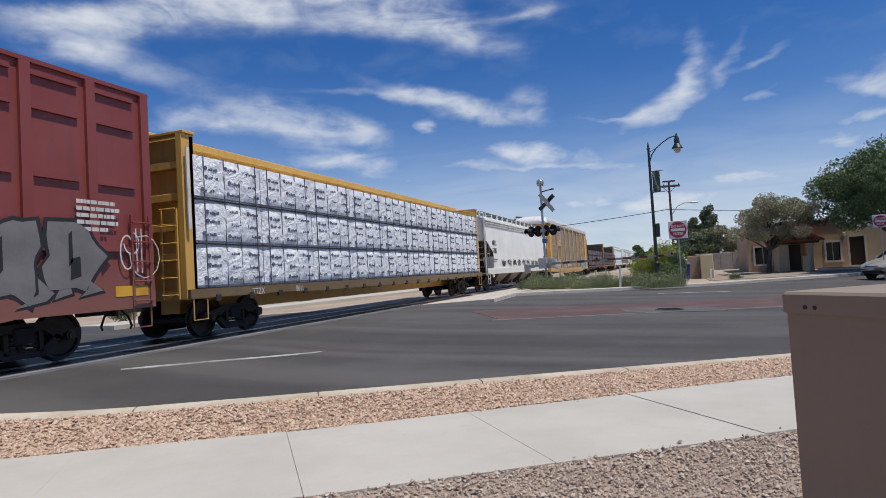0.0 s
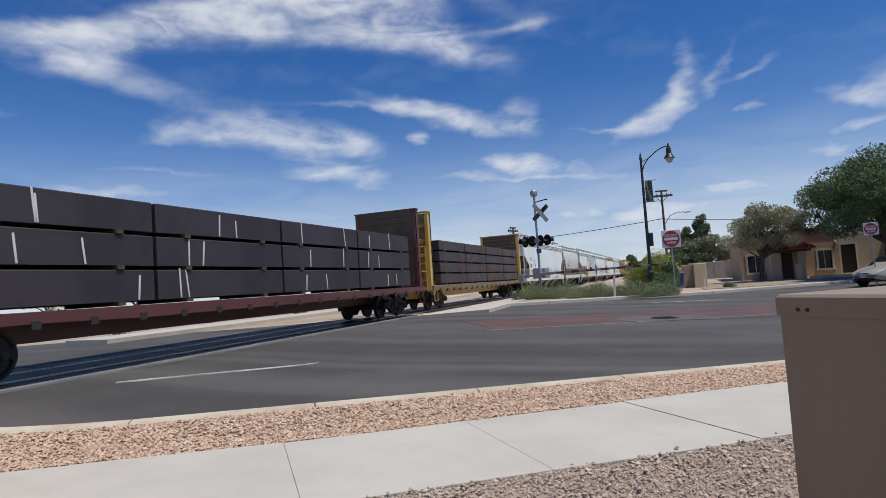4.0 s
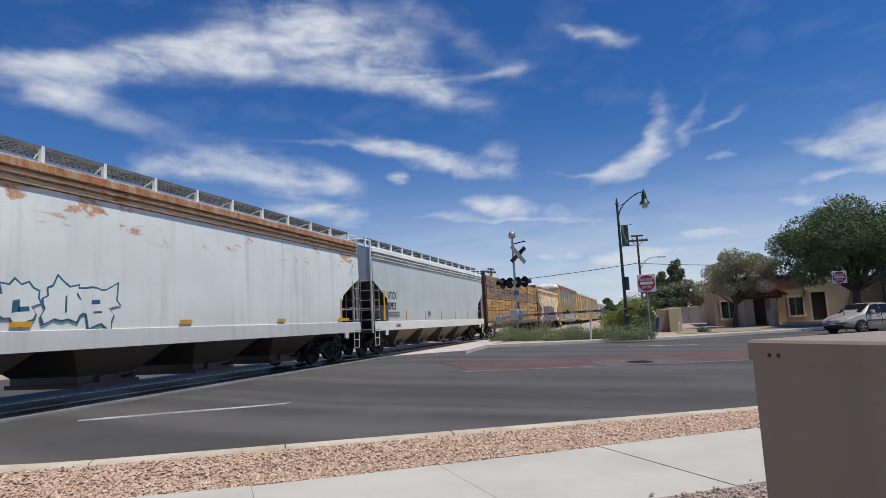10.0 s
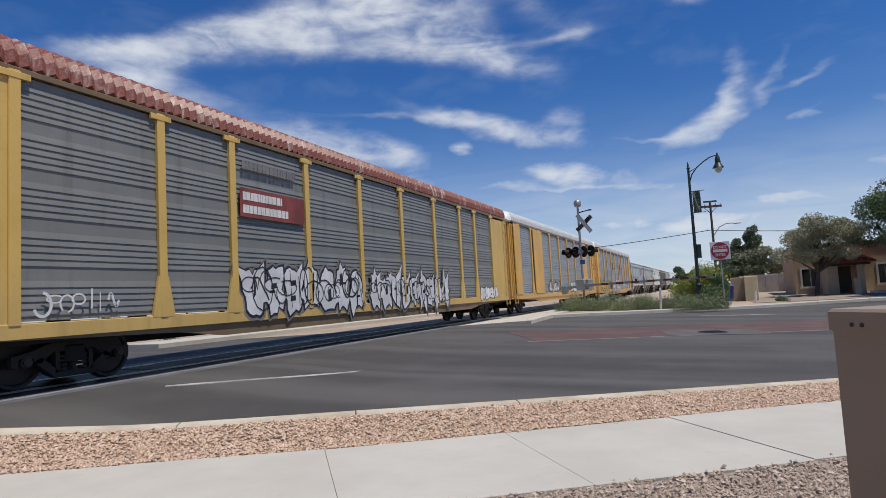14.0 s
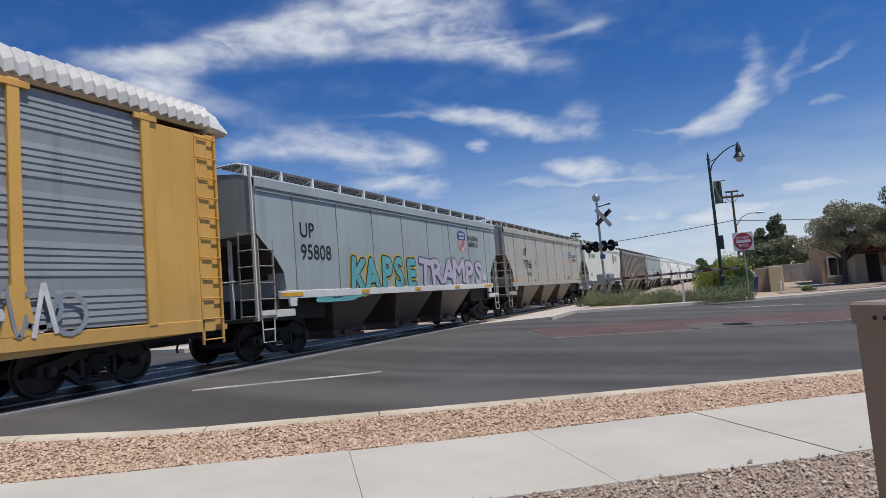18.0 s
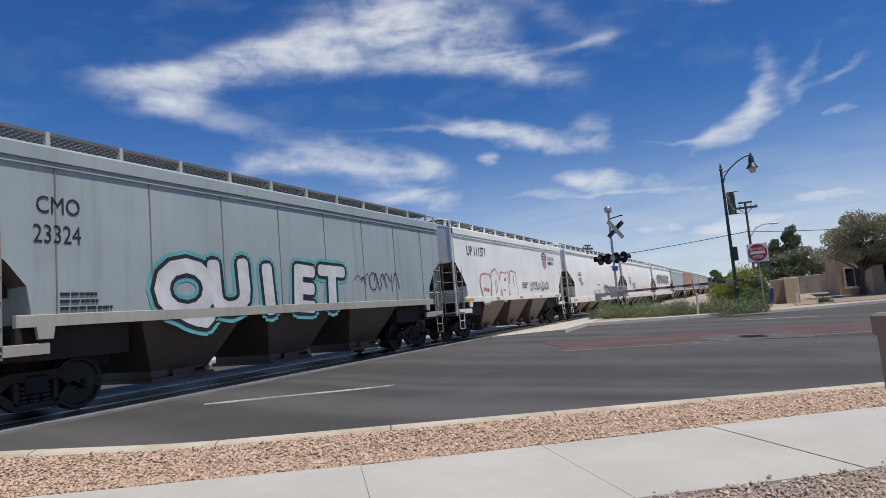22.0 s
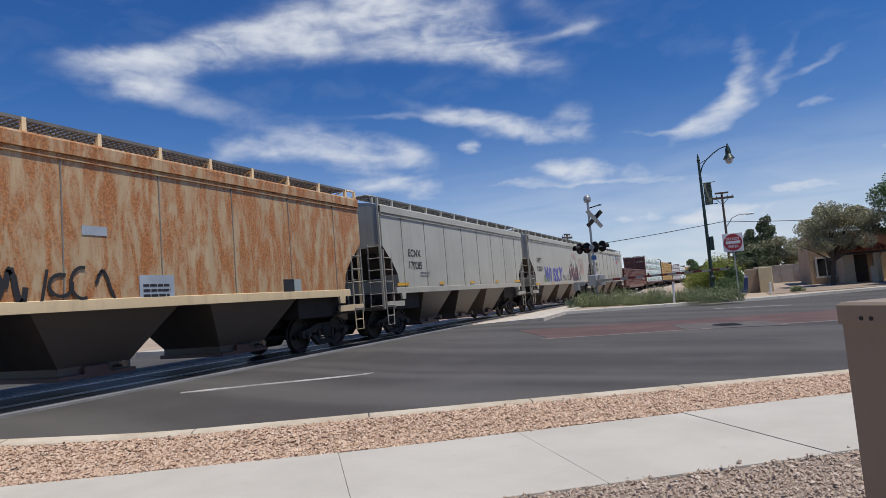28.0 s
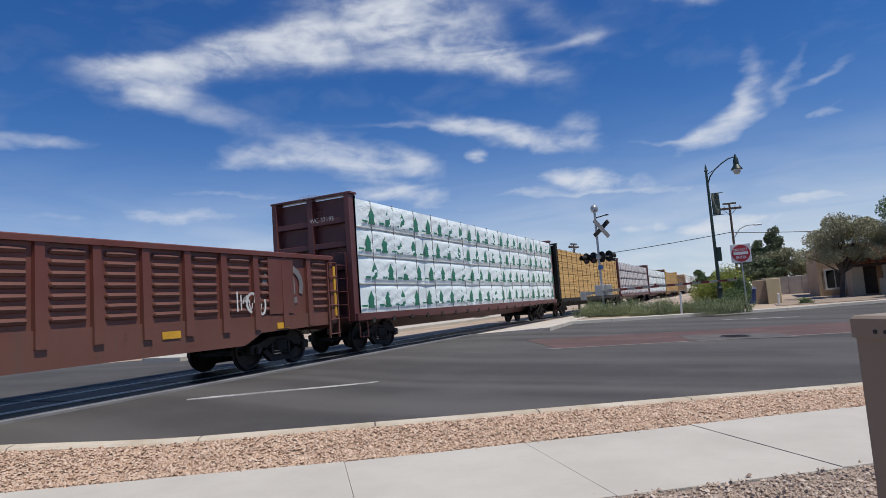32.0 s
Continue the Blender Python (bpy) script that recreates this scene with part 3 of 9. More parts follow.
# pale edge strip of the crossing
for x0, x1 in ((1.69, 1.76), (-1.72, -1.65)):
    part("crossing_edge", Geo().box(TRACK_X + x0, TRACK_X + x1, -7.2, 24.4, RAIL_Z - 0.2, RAIL_Z - 0.004, 0.01), plain("worn edge concrete", (0.24, 0.235, 0.23), 0.9), track, "pale concrete crossing edge")
# worn steel armour along the panels' inner edges
for x0, x1 in ((-0.665, -0.63), (0.63, 0.665), (0.835, 0.87), (1.60, 1.625)):
    part("edge_armour", Geo().box(TRACK_X + x0, TRACK_X + x1, -7.2, 24.4, RAIL_Z - 0.06, RAIL_Z - 0.004, 0.004), RAIL, track, "worn steel edge bar")
# pale gravel beside the track beyond the road
g = Geo()
rows_ = []
for y in [24.5 + i * 3 for i in range(14)] + [75, 100, 150, 300, 700]:
    ring = []
    for x, dz in ((TRACK_X + 1.7, -0.4), (TRACK_X + 5.0, -0.4), (TRACK_X + 5.0, 0.02), (TRACK_X + 1.7, 0.02)):
        ring.append((x, y, land(x, y) + dz))
    rows_.append(ring)
g.rings(rows_)
solid("gravel_apron", g, PATHWAY, "pale gravel apron beside the railway track", "gravel", kind="structure")

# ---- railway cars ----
# brown bay dust, taken darker to hold the shade under the cars
P_SLOPE = paint("dusty hopper bay paint with shade", (0.068, 0.050, 0.036), 0.3, 0.8)
S_PRINT = plain("slate print on wrap", (0.12, 0.13, 0.17), 0.6)
P_LADDER = paint("dusty ladder steel", (0.27, 0.245, 0.21), 0.2, 0.6)
SEAM = plain("dirty weld seam", (0.19, 0.185, 0.17), 0.7)
P_SILL = paint("dirty ochre sill paint", (0.15, 0.098, 0.045), 0.4, 0.8)
P_MAROON_GATE = paint("rusty outlet gate paint", (0.085, 0.035, 0.030), 0.3, 0.6)
SIDE = 1.60                       # half width of a car
BLACK = plain("grimy black steel", (0.008, 0.0075, 0.0075), 0.7, 0.2, 0.35, 5)
GRIME = plain("brown grime", (0.034, 0.027, 0.022), 0.85, 0.0, 0.4, 4)
WHEEL = plain("worn wheel steel", (0.042, 0.034, 0.029), 0.55, 0.3, 0.35, 6)
TREAD = plain("bright wheel tread", (0.38, 0.36, 0.34), 0.28, 0.9, 0.2, 6)
GRATE = plain("dull steel grating", (0.17, 0.17, 0.165), 0.65, 0.2, 0.3, 8)
YELLOW_TAPE = plain("yellow reflective tape", (0.66, 0.36, 0.03), 0.5, vary=0.25)
INK = plain("black lettering", (0.02, 0.02, 0.022), 0.6)
CHALK = plain("white lettering", (0.66, 0.65, 0.62), 0.7)
OFFWHITE = plain("pale sticker", (0.58, 0.58, 0.55), 0.6)
TEAL = plain("teal sticker", (0.10, 0.42, 0.38), 0.6)
FACE = Matrix(((0, 0, 1, 0), (1, 0, 0, 0), (0, 1, 0, 0), (0, 0, 0, 1)))      # lies on a car's near side
ENDFACE = Matrix(((1, 0, 0, 0), (0, 0, -1, 0), (0, 1, 0, 0), (0, 0, 0, 1)))   # lies on a car's leading end


def on_side(y, z, out=0.012, lean=0.0):
    return Matrix.Translation((SIDE + out, y, z)) @ FACE @ pose(0, 0, 0, 0, 0, lean)


# running gear, shared by all cars
def wheelset_mesh():
    g = Geo()
    for s in (-1, 1):
        prof_ = [(0.02, 0.685), (0.12, 0.665), (0.14, 0.70), (0.36, 0.715), (0.38, 0.688), (0.485, 0.685), (0.487, 0.712), (0.46, 0.72), (0.455, 0.815), (0.40, 0.815), (0.37, 0.765), (0.13, 0.78), (0.11, 0.86), (0.02, 0.86)]
        n = 28
        rings = [[(s * x, r * math.cos(2 * math.pi * i / n), r * math.sin(2 * math.pi * i / n)) for i in range(n)] for r, x in prof_]
        g.rings(rings)
    g.rod((-0.69, 0, 0), (0.69, 0, 0), 0.085, n=12)
    for s in (-1, 1):
        g.rod((s * 0.86, 0, 0), (s * 1.12, 0, 0), 0.10, n=12)
        g.rod((s * 1.12, 0, 0), (s * 1.15, 0, 0), 0.075, n=6)
    return g.mesh("wheelset", WHEEL, True)


def sideframe_mesh(s):
    g = Geo()
    x0, x1 = sorted((s * 0.94, s * 1.08))
    upper = [(-1.12, 0.40), (-1.12, 0.60), (-0.78, 0.66), (-0.45, 0.78), (0.45, 0.78), (0.78, 0.66), (1.12, 0.60), (1.12, 0.40), (1.02, 0.40), (1.0, 0.55), (0.76, 0.55), (0.72, 0.45), (0.62, 0.45), (0.40, 0.62), (-0.40, 0.62), (-0.62, 0.45), (-0.72, 0.45), (-0.76, 0.55), (-1.0, 0.55), (-1.02, 0.40)]
    g.prism(upper, x0, x1)
    g.prism([(-0.74, 0.47), (-0.62, 0.55), (-0.30, 0.27), (0.30, 0.27), (0.62, 0.55), (0.74, 0.47), (0.36, 0.16), (-0.36, 0.16)], x0, x1)
    for y in (-0.36, 0.28):
        g.box(x0, x1, y, y + 0.08, 0.25, 0.64)
    for y in (-0.19, 0.0, 0.19):
        for i in range(4):
            g.rod((s * 1.0, y, 0.28 + i * 0.075), (s * 1.0, y, 0.325 + i * 0.075), 0.085, n=10)
    return g.mesh("sideframe", GRIME)


WHEELSET = wheelset_mesh()
FRAMES = {s: sideframe_mesh(s) for s in (-1, 1)}
BOLSTER = Geo().box(-1.12, 1.12, -0.2, 0.2, 0.42, 0.72, 0.03).box(-0.3, 0.3, -0.32, 0.32, 0.66, 0.92, 0.03).box(-0.9, 0.9, -1.25, -1.15, 0.40, 0.50).box(-0.9, 0.9, 1.15, 1.25, 0.40, 0.50).mesh("bolster", BLACK)
COUPLER = Geo().box(-0.09, 0.09, -0.75, 0.05, 0.76, 0.96, 0.02).box(-0.17, 0.17, 0.0, 0.22, 0.72, 1.0, 0.05).box(0.05, 0.2, 0.16, 0.36, 0.74, 0.98, 0.04).mesh("coupler", GRIME)
HOSE = Geo().pipe([(0.35, 0.05, 0.85), (0.38, 0.2, 0.7), (0.33, 0.34, 0.48), (0.2, 0.42, 0.42)], 0.025).mesh("brake_hose", BLACK)
WHEELSETS = {-1: [], 1: []}


def running_gear(car, L, inset):
    for s in (-1, 1):
        t = part("truck", BOLSTER, BLACK, car, at=pose(0, s * (L / 2 - inset), 0))
        for k in (-1, 1):
            part("sideframe", FRAMES[k], GRIME, t)
            WHEELSETS[k].append(part("wheelset", WHEELSET, WHEEL, t, at=pose(0, k * 0.89, 0.487)))
        m = pose(0, s * (L / 2 - 0.22), 0, 0, 0, 0 if s > 0 else 180)
        part("coupler", COUPLER, GRIME, car, at=m)
        part("brake_hose", HOSE, BLACK, car, at=m)


LADDERS = {}


def ladder(car, y, x, z0, z1, width, along, material, name="ladder", step=0.40, rail=0.028):
    """Two rails and rungs; along 'y' lies on the side, along 'x' on the end."""
    key = (round(z0, 2), round(z1, 2), round(width, 2), along, material.name, rail)
    if key not in LADDERS:
        g = Geo()
        for s in (-0.5, 0.5):
            if along == "y":
                g.box(-0.02, 0.02, s * width - rail, s * width + rail, z0, z1)
            else:
                g.box(s * width - rail, s * width + rail, -0.02, 0.02, z0, z1)
        z = z0 + 0.1
        while z < z1:
            a = (0.03, -width / 2, z) if along == "y" else (-width / 2, -0.03, z)
            b = (0.03, width / 2, z) if along == "y" else (width / 2, -0.03, z)
            g.rod(a, b, 0.017, n=6)
            z += step
        LADDERS[key] = g.mesh(name, material)
    return part(name, LADDERS[key], material, car, at=pose(x, y, 0))


def bars(car, y, z, rows, width, material, height=0.05, gap=0.11, name="data_bar", out=0.011, ragged=True):
    """Lines of writing too small to read, as plain bars."""
    g = Geo()
    for r in range(rows):
        a = y
        end = y + width * (1 - 0.35 * random.random() if ragged else 1)
        while a < end:
            w = min(random.uniform(0.06, 0.2), end - a)
            g.box(SIDE + out - 0.006, SIDE + out, a, a + w * 0.86, z - r * gap, z - r * gap + height)
            a += w
    ob = part(name, g, material, car)
    ob["kind"] = "stuff"
    return ob


def plate(car, y0, y1, z0, z1, material, name="placard", out=0.014, label=""):
    return part(name, Geo().box(SIDE + 0.001, SIDE + out, y0, y1, z0, z1), material, car, label)


def scrawl(car, y0, y1, z0, z1, material, strokes=14, width=0.035, seed=1, out=0.014, name="graffiti", label="scrawled spray-paint graffiti"):
    """Unreadable sprayed handwriting: looping strokes as thin ribbons on the side."""
    rng = random.Random(seed)
    g = Geo()
    h = z1 - z0
    step = (y1 - y0) / strokes
    for i in range(strokes):
        cy = y0 + step * (i + 0.5)
        kind = rng.random()
        pts = []
        n = 14
        if kind < 0.45:
            a0, turn = rng.uniform(0, 6.3), rng.choice((-1, 1)) * rng.uniform(3.0, 7.5)
            rx, rz = max(step * rng.uniform(0.35, 0.75), h * rng.uniform(0.16, 0.40)), h * rng.uniform(0.15, 0.5)
            cz = z0 + h * rng.uniform(0.35, 0.65)
            pts = [(cy + rx * math.cos(a0 + turn * k / n), cz + rz * math.sin(a0 + turn * k / n)) for k in range(n + 1)]
        elif kind < 0.8:
            reach = max(step, h * 0.7)
            ya, yb = cy - reach * rng.uniform(0.2, 0.6), cy + reach * rng.uniform(0.2, 0.6)
            wave, swing = rng.choice((3, 4, 6)), rng.uniform(0.2, 0.48)
            pts = [(ya + (yb - ya) * k / n, z0 + h * (0.5 + swing * math.sin(rng.uniform(0, 0.25) + k / n * wave))) for k in range(n + 1)]
        else:
            ya = cy + rng.uniform(-0.3, 0.3) * step
            pts = [(ya, z0 + h * rng.uniform(0, 0.2)), (ya + rng.uniform(-0.3, 0.3) * step, z0 + h * rng.uniform(0.8, 1.0))]
        w = width * rng.uniform(0.6, 1.3)
        for seg, ((a, b), (c, d)) in enumerate(zip(pts, pts[1:])):
            dy, dz = c - a, d - b
            q = math.hypot(dy, dz) or 1
            ny, nz = -dz / q * w / 2, dy / q * w / 2
            x = SIDE + out + 0.0008 * (i % 7) + 0.00035 * (seg % 2)
            ey, ez = dy / q * w * 0.4, dz / q * w * 0.4
            g.add([(x, a - ey - ny, b - ez - nz), (x, c + ey - ny, d + ez - nz), (x, c + ey + ny, d + ez + nz), (x, a - ey + ny, b - ez + nz)], [(0, 1, 2, 3)])
    ob = part(name, g, material, car, label)
    ob["kind"] = "stuff"
    return ob


def streaks(car, y0, y1, top, n, seed):
    """Thin rust runs down the side from below the eaves."""
    rng = random.Random(seed)
    g = Geo()
    for _ in range(n):
        y, z, ln, w = rng.uniform(y0, y1), top - rng.uniform(0, 0.9), rng.uniform(0.15, 0.9), rng.uniform(0.012, 0.035)
        g.prism([(y - w * 0.2, z - ln), (y + w * 0.2, z - ln), (y + w, z - 0.05), (y, z), (y - w, z - 0.04)], SIDE - 0.03, SIDE + 0.004)
    part("rust_streak", g, plain("brown rust run", (0.20, 0.10, 0.045), 0.8, vary=0.4), car, "thin brown rust runs")["kind"] = "stuff"


GLYPHS = {}


def glyph(ch):
    """One letter as corners and faces, one unit of type high, centred."""
    if ch not in GLYPHS:
        cu = bpy.data.curves.new("glyph", "FONT")
        cu.body, cu.size, cu.align_x, cu.resolution_u = ch, 1.0, "CENTER", 3
        tmp = bpy.data.objects.new("glyph", cu)
        me = bpy.data.meshes.new_from_object(tmp)
        bpy.data.objects.remove(tmp)
        bpy.data.curves.remove(cu)
        GLYPHS[ch] = ([(v.co.x, v.co.y) for v in me.vertices], [tuple(f.vertices) for f in me.polygons])
        bpy.data.meshes.remove(me)
    return GLYPHS[ch]


def fat_letter(car, ch, m, size, sx, swell, material, label=""):
    """A swollen sprayed letter: the glyph laid over itself in a ring of small shifts."""
    verts, faces = glyph(ch)
    g = Geo()
    for k in range(13 if swell > 0 else 1):
        a = math.pi * k / 6
        dx, dy = (swell * math.cos(a), swell * math.sin(a)) if k < 12 and swell > 0 else (0, 0)
        g.add([(x * size * sx + dx, y * size + dy, 0.00025 * k) for x, y in verts], faces)
    ob = part("graffiti", g, material, car, label, at=m)
    ob["kind"] = "stuff"
    return ob


def piece(car, word, y0, z0, height, length, fill, outline, seed=2, halo=None, label="large sprayed graffiti letters", swell=0.05, line=0.06, lean=7, shift=0.0):
    """Sprayed block letters with an outline, each bent a little out of line."""
    rng = random.Random(seed)
    n = len(word)
    for i, ch in enumerate(word):
        w = length / n
        turn, lift = rng.uniform(-lean, lean), rng.uniform(-0.05, 0.05) * height
        sx = (w - 2 * swell) / (height * 0.72) * rng.uniform(0.94, 1.08)
        for mat_, wide, out in ((halo, swell + 2.0 * line, 0.004), (outline, swell + line, 0.010), (fill, swell, 0.016)):
            if mat_ is None:
                continue
            m = on_side(y0 + w * (i + 0.5) - (0 if mat_ is fill else shift), z0 + swell + lift, out + 0.0006 * (i % 2), turn)
            fat_letter(car, ch, m, (height - 2 * swell) * 1.40, sx, wide, mat_, label if mat_ is fill else "")


def spikes(car, y0, y1, z0, z1, material, outline, n, seed, label="sprayed graffiti of dark upright spikes"):
    """A jagged sprayed shape with tall points."""
    rng = random.Random(seed)
    for i in range(n):
        y = y0 + (y1 - y0) * (i + 0.5) / n
        b_ = (y1 - y0) / n * rng.uniform(0.5, 0.95)
        za, zb = z0 + rng.uniform(0, 0.25) * (z1 - z0), z0 + (z1 - z0) * (0.5 + 0.5 * math.sin(math.pi * (i + 0.5) / n)) * rng.uniform(0.55, 1.0)
        tip, bend = y + rng.uniform(-0.35, 0.35), rng.uniform(-0.22, 0.22)
        zm = za + (zb - za) * 0.45
        for grow, mat_, out in ((0.05, outline, 0.006), (0.0, material, 0.011)):
            out += 0.0008 * (i % 3)
            part("graffiti", Geo().prism([(y - b_ * 0.5 - grow, za - grow), (y + b_ * 0.6 + grow, za + 0.1 - grow), ((y + tip) / 2 + bend + b_ * 0.35 + grow, zm), (tip, zb + 3 * grow), ((y + tip) / 2 + bend - b_ * 0.25 - grow, zm)], SIDE + out - 0.004, SIDE + out), mat_, car, label)


def throwup(car, y0, y1, z0, z1, fill, outline, n, seed, halo=None, spiky=0.0, label="sprayed graffiti of swollen unreadable shapes"):
    """Unreadable sprayed shapes: swollen or jagged forms that overlap, each with an outline and a few strokes inside."""
    rng = random.Random(seed)
    w, h = (y1 - y0) / n, z1 - z0
    inner = Geo()
    for i in range(n):
        cy, cz = y0 + w * (i + 0.5), z0 + h * (0.5 + rng.uniform(-0.06, 0.06))
        k = 22
        ph = [rng.uniform(0, 6.3) for _ in range(3)]
        shape = []
        for j in range(k):
            a = 2 * math.pi * j / k
            c_, s_ = math.cos(a), math.sin(a)
            sq = 1 / max(abs(c_), abs(s_)) ** 0.62
            r = sq * (0.92 + 0.10 * math.sin(3 * a + ph[0]) + 0.07 * math.sin(5 * a + ph[1])) * (1 + (spiky * rng.uniform(-0.5, 1.0) if j % 3 == 0 else 0))
            shape.append((r * c_ * w * 0.50, r * s_ * h * 0.46))
        for mat_, grow, out in ((halo, 0.10, 0.006), (outline, 0.05, 0.010), (fill, -0.005, 0.014)):
            if mat_ is None:
                continue
            sc = lambda q: (cy + q[0] * (1 + grow * h / (w * 0.5)) , cz + q[1] * (1 + grow / 0.46))
            part("graffiti", Geo().prism([sc(q) for q in shape], SIDE + out - 0.004 + 0.0004 * (i % 3), SIDE + out + 0.0004 * (i % 3)), mat_, car, label if mat_ is fill else "")
        for q in range(rng.choice((1, 2, 2))):
            ya, za = cy + rng.uniform(-0.16, 0.16) * w, cz + rng.uniform(-0.2, 0.2) * h
            dy, dz = rng.choice(((0.10, 0.0), (0.0, 0.2), (0.06, 0.12), (0.10, 0.03)))
            wy, wz = abs(dy) * w + 0.03 * h, abs(dz) * h + 0.03 * h
            x = SIDE + 0.0165
            inner.add([(x, ya - wy, za - wz), (x, ya + wy, za - wz * 0.7), (x, ya + wy * 0.9, za + wz), (x, ya - wy * 0.8, za + wz * 0.8)], [(0, 1, 2, 3)])
    part("graffiti", inner, outline, car)["kind"] = "stuff"


def shield(car, y, z, size, striped=True):
    """A railway's emblem as plain shapes: blue band over red and white stripes."""
    blue, red = plain("emblem blue", (0.03, 0.07, 0.28), 0.5), plain("emblem red", (0.50, 0.045, 0.05), 0.5)
    top = [(-0.5, 0.30), (-0.40, 0.42), (-0.2, 0.46), (0, 0.5), (0.2, 0.46), (0.40, 0.42), (0.5, 0.30), (0.42, 0.0), (-0.42, 0.0)]
    low = [(-0.42, 0.0), (0.42, 0.0), (0.46, -0.25), (0.34, -0.46), (0.0, -0.62), (-0.34, -0.46), (-0.46, -0.25)]
    tr = lambda pts: [(y + a * size, z + b * size) for a, b in pts]
    part("emblem", Geo().prism(tr(low), SIDE + 0.008, SIDE + 0.012), OFFWHITE, car)
    part("emblem", Geo().prism(tr(top), SIDE + 0.008, SIDE + 0.013), blue, car)
    g = Geo()
    for i in range(6 if striped else 0):
        a = -0.40 + i * 0.145
        d = -0.60 + abs(a + 0.035) * 0.45
        g.prism(tr([(a, -0.02), (a, d), (a + 0.07, d), (a + 0.07, -0.02)]), SIDE + 0.012, SIDE + 0.016)
    if striped:
        part("emblem", g, red, car)["kind"] = "stuff"
    g = Geo()
    for r, w in ((0.26, 0.62), (0.08, 0.56)):
        g.prism(tr([(-w / 2, r), (w / 2, r), (w / 2, r + 0.10), (-w / 2, r + 0.10)]), SIDE + 0.013, SIDE + 0.017)
    part("emblem", g, OFFWHITE, car)["kind"] = "stuff"


def covered_hopper(L, body, style="rib", bays=3, label="", trim=None, slope=None, chord=None, posts=None, pitch=1.02, round_side=False):
    """style: 'rib' thin weld seams and a small sill, 'flat' the same without seams, 'acf' smooth with a deep sill, 'post' outside posts, 'tank' short and barrel-sided."""
    car = thing("covered_hopper_car", pose(TRACK_X, 0, RAIL_Z), label, "hopper car", "cars of the freight train")
    hl = L / 2 - 0.70
    trim = trim or body
    slope = slope or body
    chord = chord or body
    acf = style in ("acf", "tank")
    sill0, sill1 = (1.06, 1.44) if acf else (1.50, 1.70)
    eave, ridge = 4.50, 4.72
    if style == "tank":
        cut = [(0.0, 3.9), (0.5, 3.1), (0.95, 2.4), (1.15, 1.9), (1.2, 1.45)]
        rise = 0.8
    elif acf:
        cut = [(0.0, 3.10), (0.72, 2.76), (1.34, 2.43), (1.48, 2.15), (1.50, 1.46)]
        rise = 0.12
    else:
        cut = [(0.0, 3.10), (0.62, 2.54), (0.92, 2.16), (0.98, 1.80), (1.0, 1.52)]
        rise = 0.12
    g = Geo()
    stations = [(-hl + d, z) for d, z in cut] + [(-hl + cut[-1][0] + 0.05, sill0 + 0.05), (hl - cut[-1][0] - 0.05, sill0 + 0.05)] + [(hl - d, z) for d, z in reversed(cut)]
    rings = []
    for y, zb in stations:
        def half(z):
            if style == "tank":
                k = (z - 3.0) / 1.7
                return SIDE * math.sqrt(max(0.08, 1 - 0.55 * k * k)) if z > 3.0 else SIDE * (1 - 0.17 * ((3.0 - z) / 1.6) ** 2)
            k = (z - 2.9) / 1.7
            if round_side:
                return SIDE - 0.20 * max(0, (z - 2.75) / 1.75) ** 2 - 0.05 * max(0, (2.75 - z) / 1.3) ** 2
            if acf and z > 4.05:
                return SIDE - 0.15
            return SIDE - (0.07 if acf and z > 2.9 else 0.02) * k * k
        zs = [zb + (4.04 - zb) * t for t in (0, 0.06, 0.2, 0.4, 0.6, 0.8, 1)] + [4.08, 4.3, eave]
        right = [(half(z), y, z) for z in zs]
        top = [(half(eave) * 0.72, y, eave + 0.13), (half(eave) * 0.3, y, ridge)]
        rt = right + top
        rings.append(rt + [(-x, yy, z) for x, yy, z in reversed(rt)])
    g.rings(rings)
    hull = part("body", g, body, car, smooth=True)
    # sloping undersides get the bay paint: their shade is in its colour
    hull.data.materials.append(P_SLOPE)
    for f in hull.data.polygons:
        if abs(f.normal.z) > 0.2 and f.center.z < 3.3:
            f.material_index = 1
    # top chord: it stands out over the side and shades it
    if round_side:
        part("top_chord", Geo().box(SIDE - 0.20, SIDE - 0.07, -hl, hl, 4.40, 4.50, 0.02), chord, car)
    elif acf and style != "tank":
        part("top_chord", Geo().box(SIDE - 0.20, SIDE + 0.02, -hl, hl, 4.36, 4.53, 0.04), chord, car)
        part("top_chord", Geo().box(-SIDE - 0.02, -SIDE + 0.14, -hl, hl, 4.05, 4.53, 0.04), chord, car)
        for z, reach in ((4.335, 0.045), (4.205, 0.035), (4.055, 0.025)):
            part("rain_lip", Geo().box(SIDE - 0.17, SIDE + reach, -hl, hl, z, z + 0.026), chord, car)
    elif style != "tank":
        part("top_chord", Geo().box(SIDE - 0.12, SIDE + 0.055, -hl, hl, 4.26, 4.53, 0.045), chord, car)
        part("top_chord", Geo().box(-SIDE - 0.055, -SIDE + 0.12, -hl, hl, 4.26, 4.53, 0.045), chord, car)
        part("rain_lip", Geo().box(SIDE - 0.06, SIDE + 0.030, -hl, hl, 4.16, 4.185), chord, car)
    else:
        part("top_chord", Geo().box(SIDE - 0.34, SIDE - 0.20, -hl, hl, 4.42, 4.54, 0.02), trim, car)
        part("belly_seam", Geo().box(SIDE - 0.06, SIDE + 0.022, -hl + 1.15, hl - 1.15, 2.27, 2.30).box(SIDE - 0.06, SIDE + 0.022, -hl + 1.15, hl - 1.15, 2.16, 2.19), trim, car)
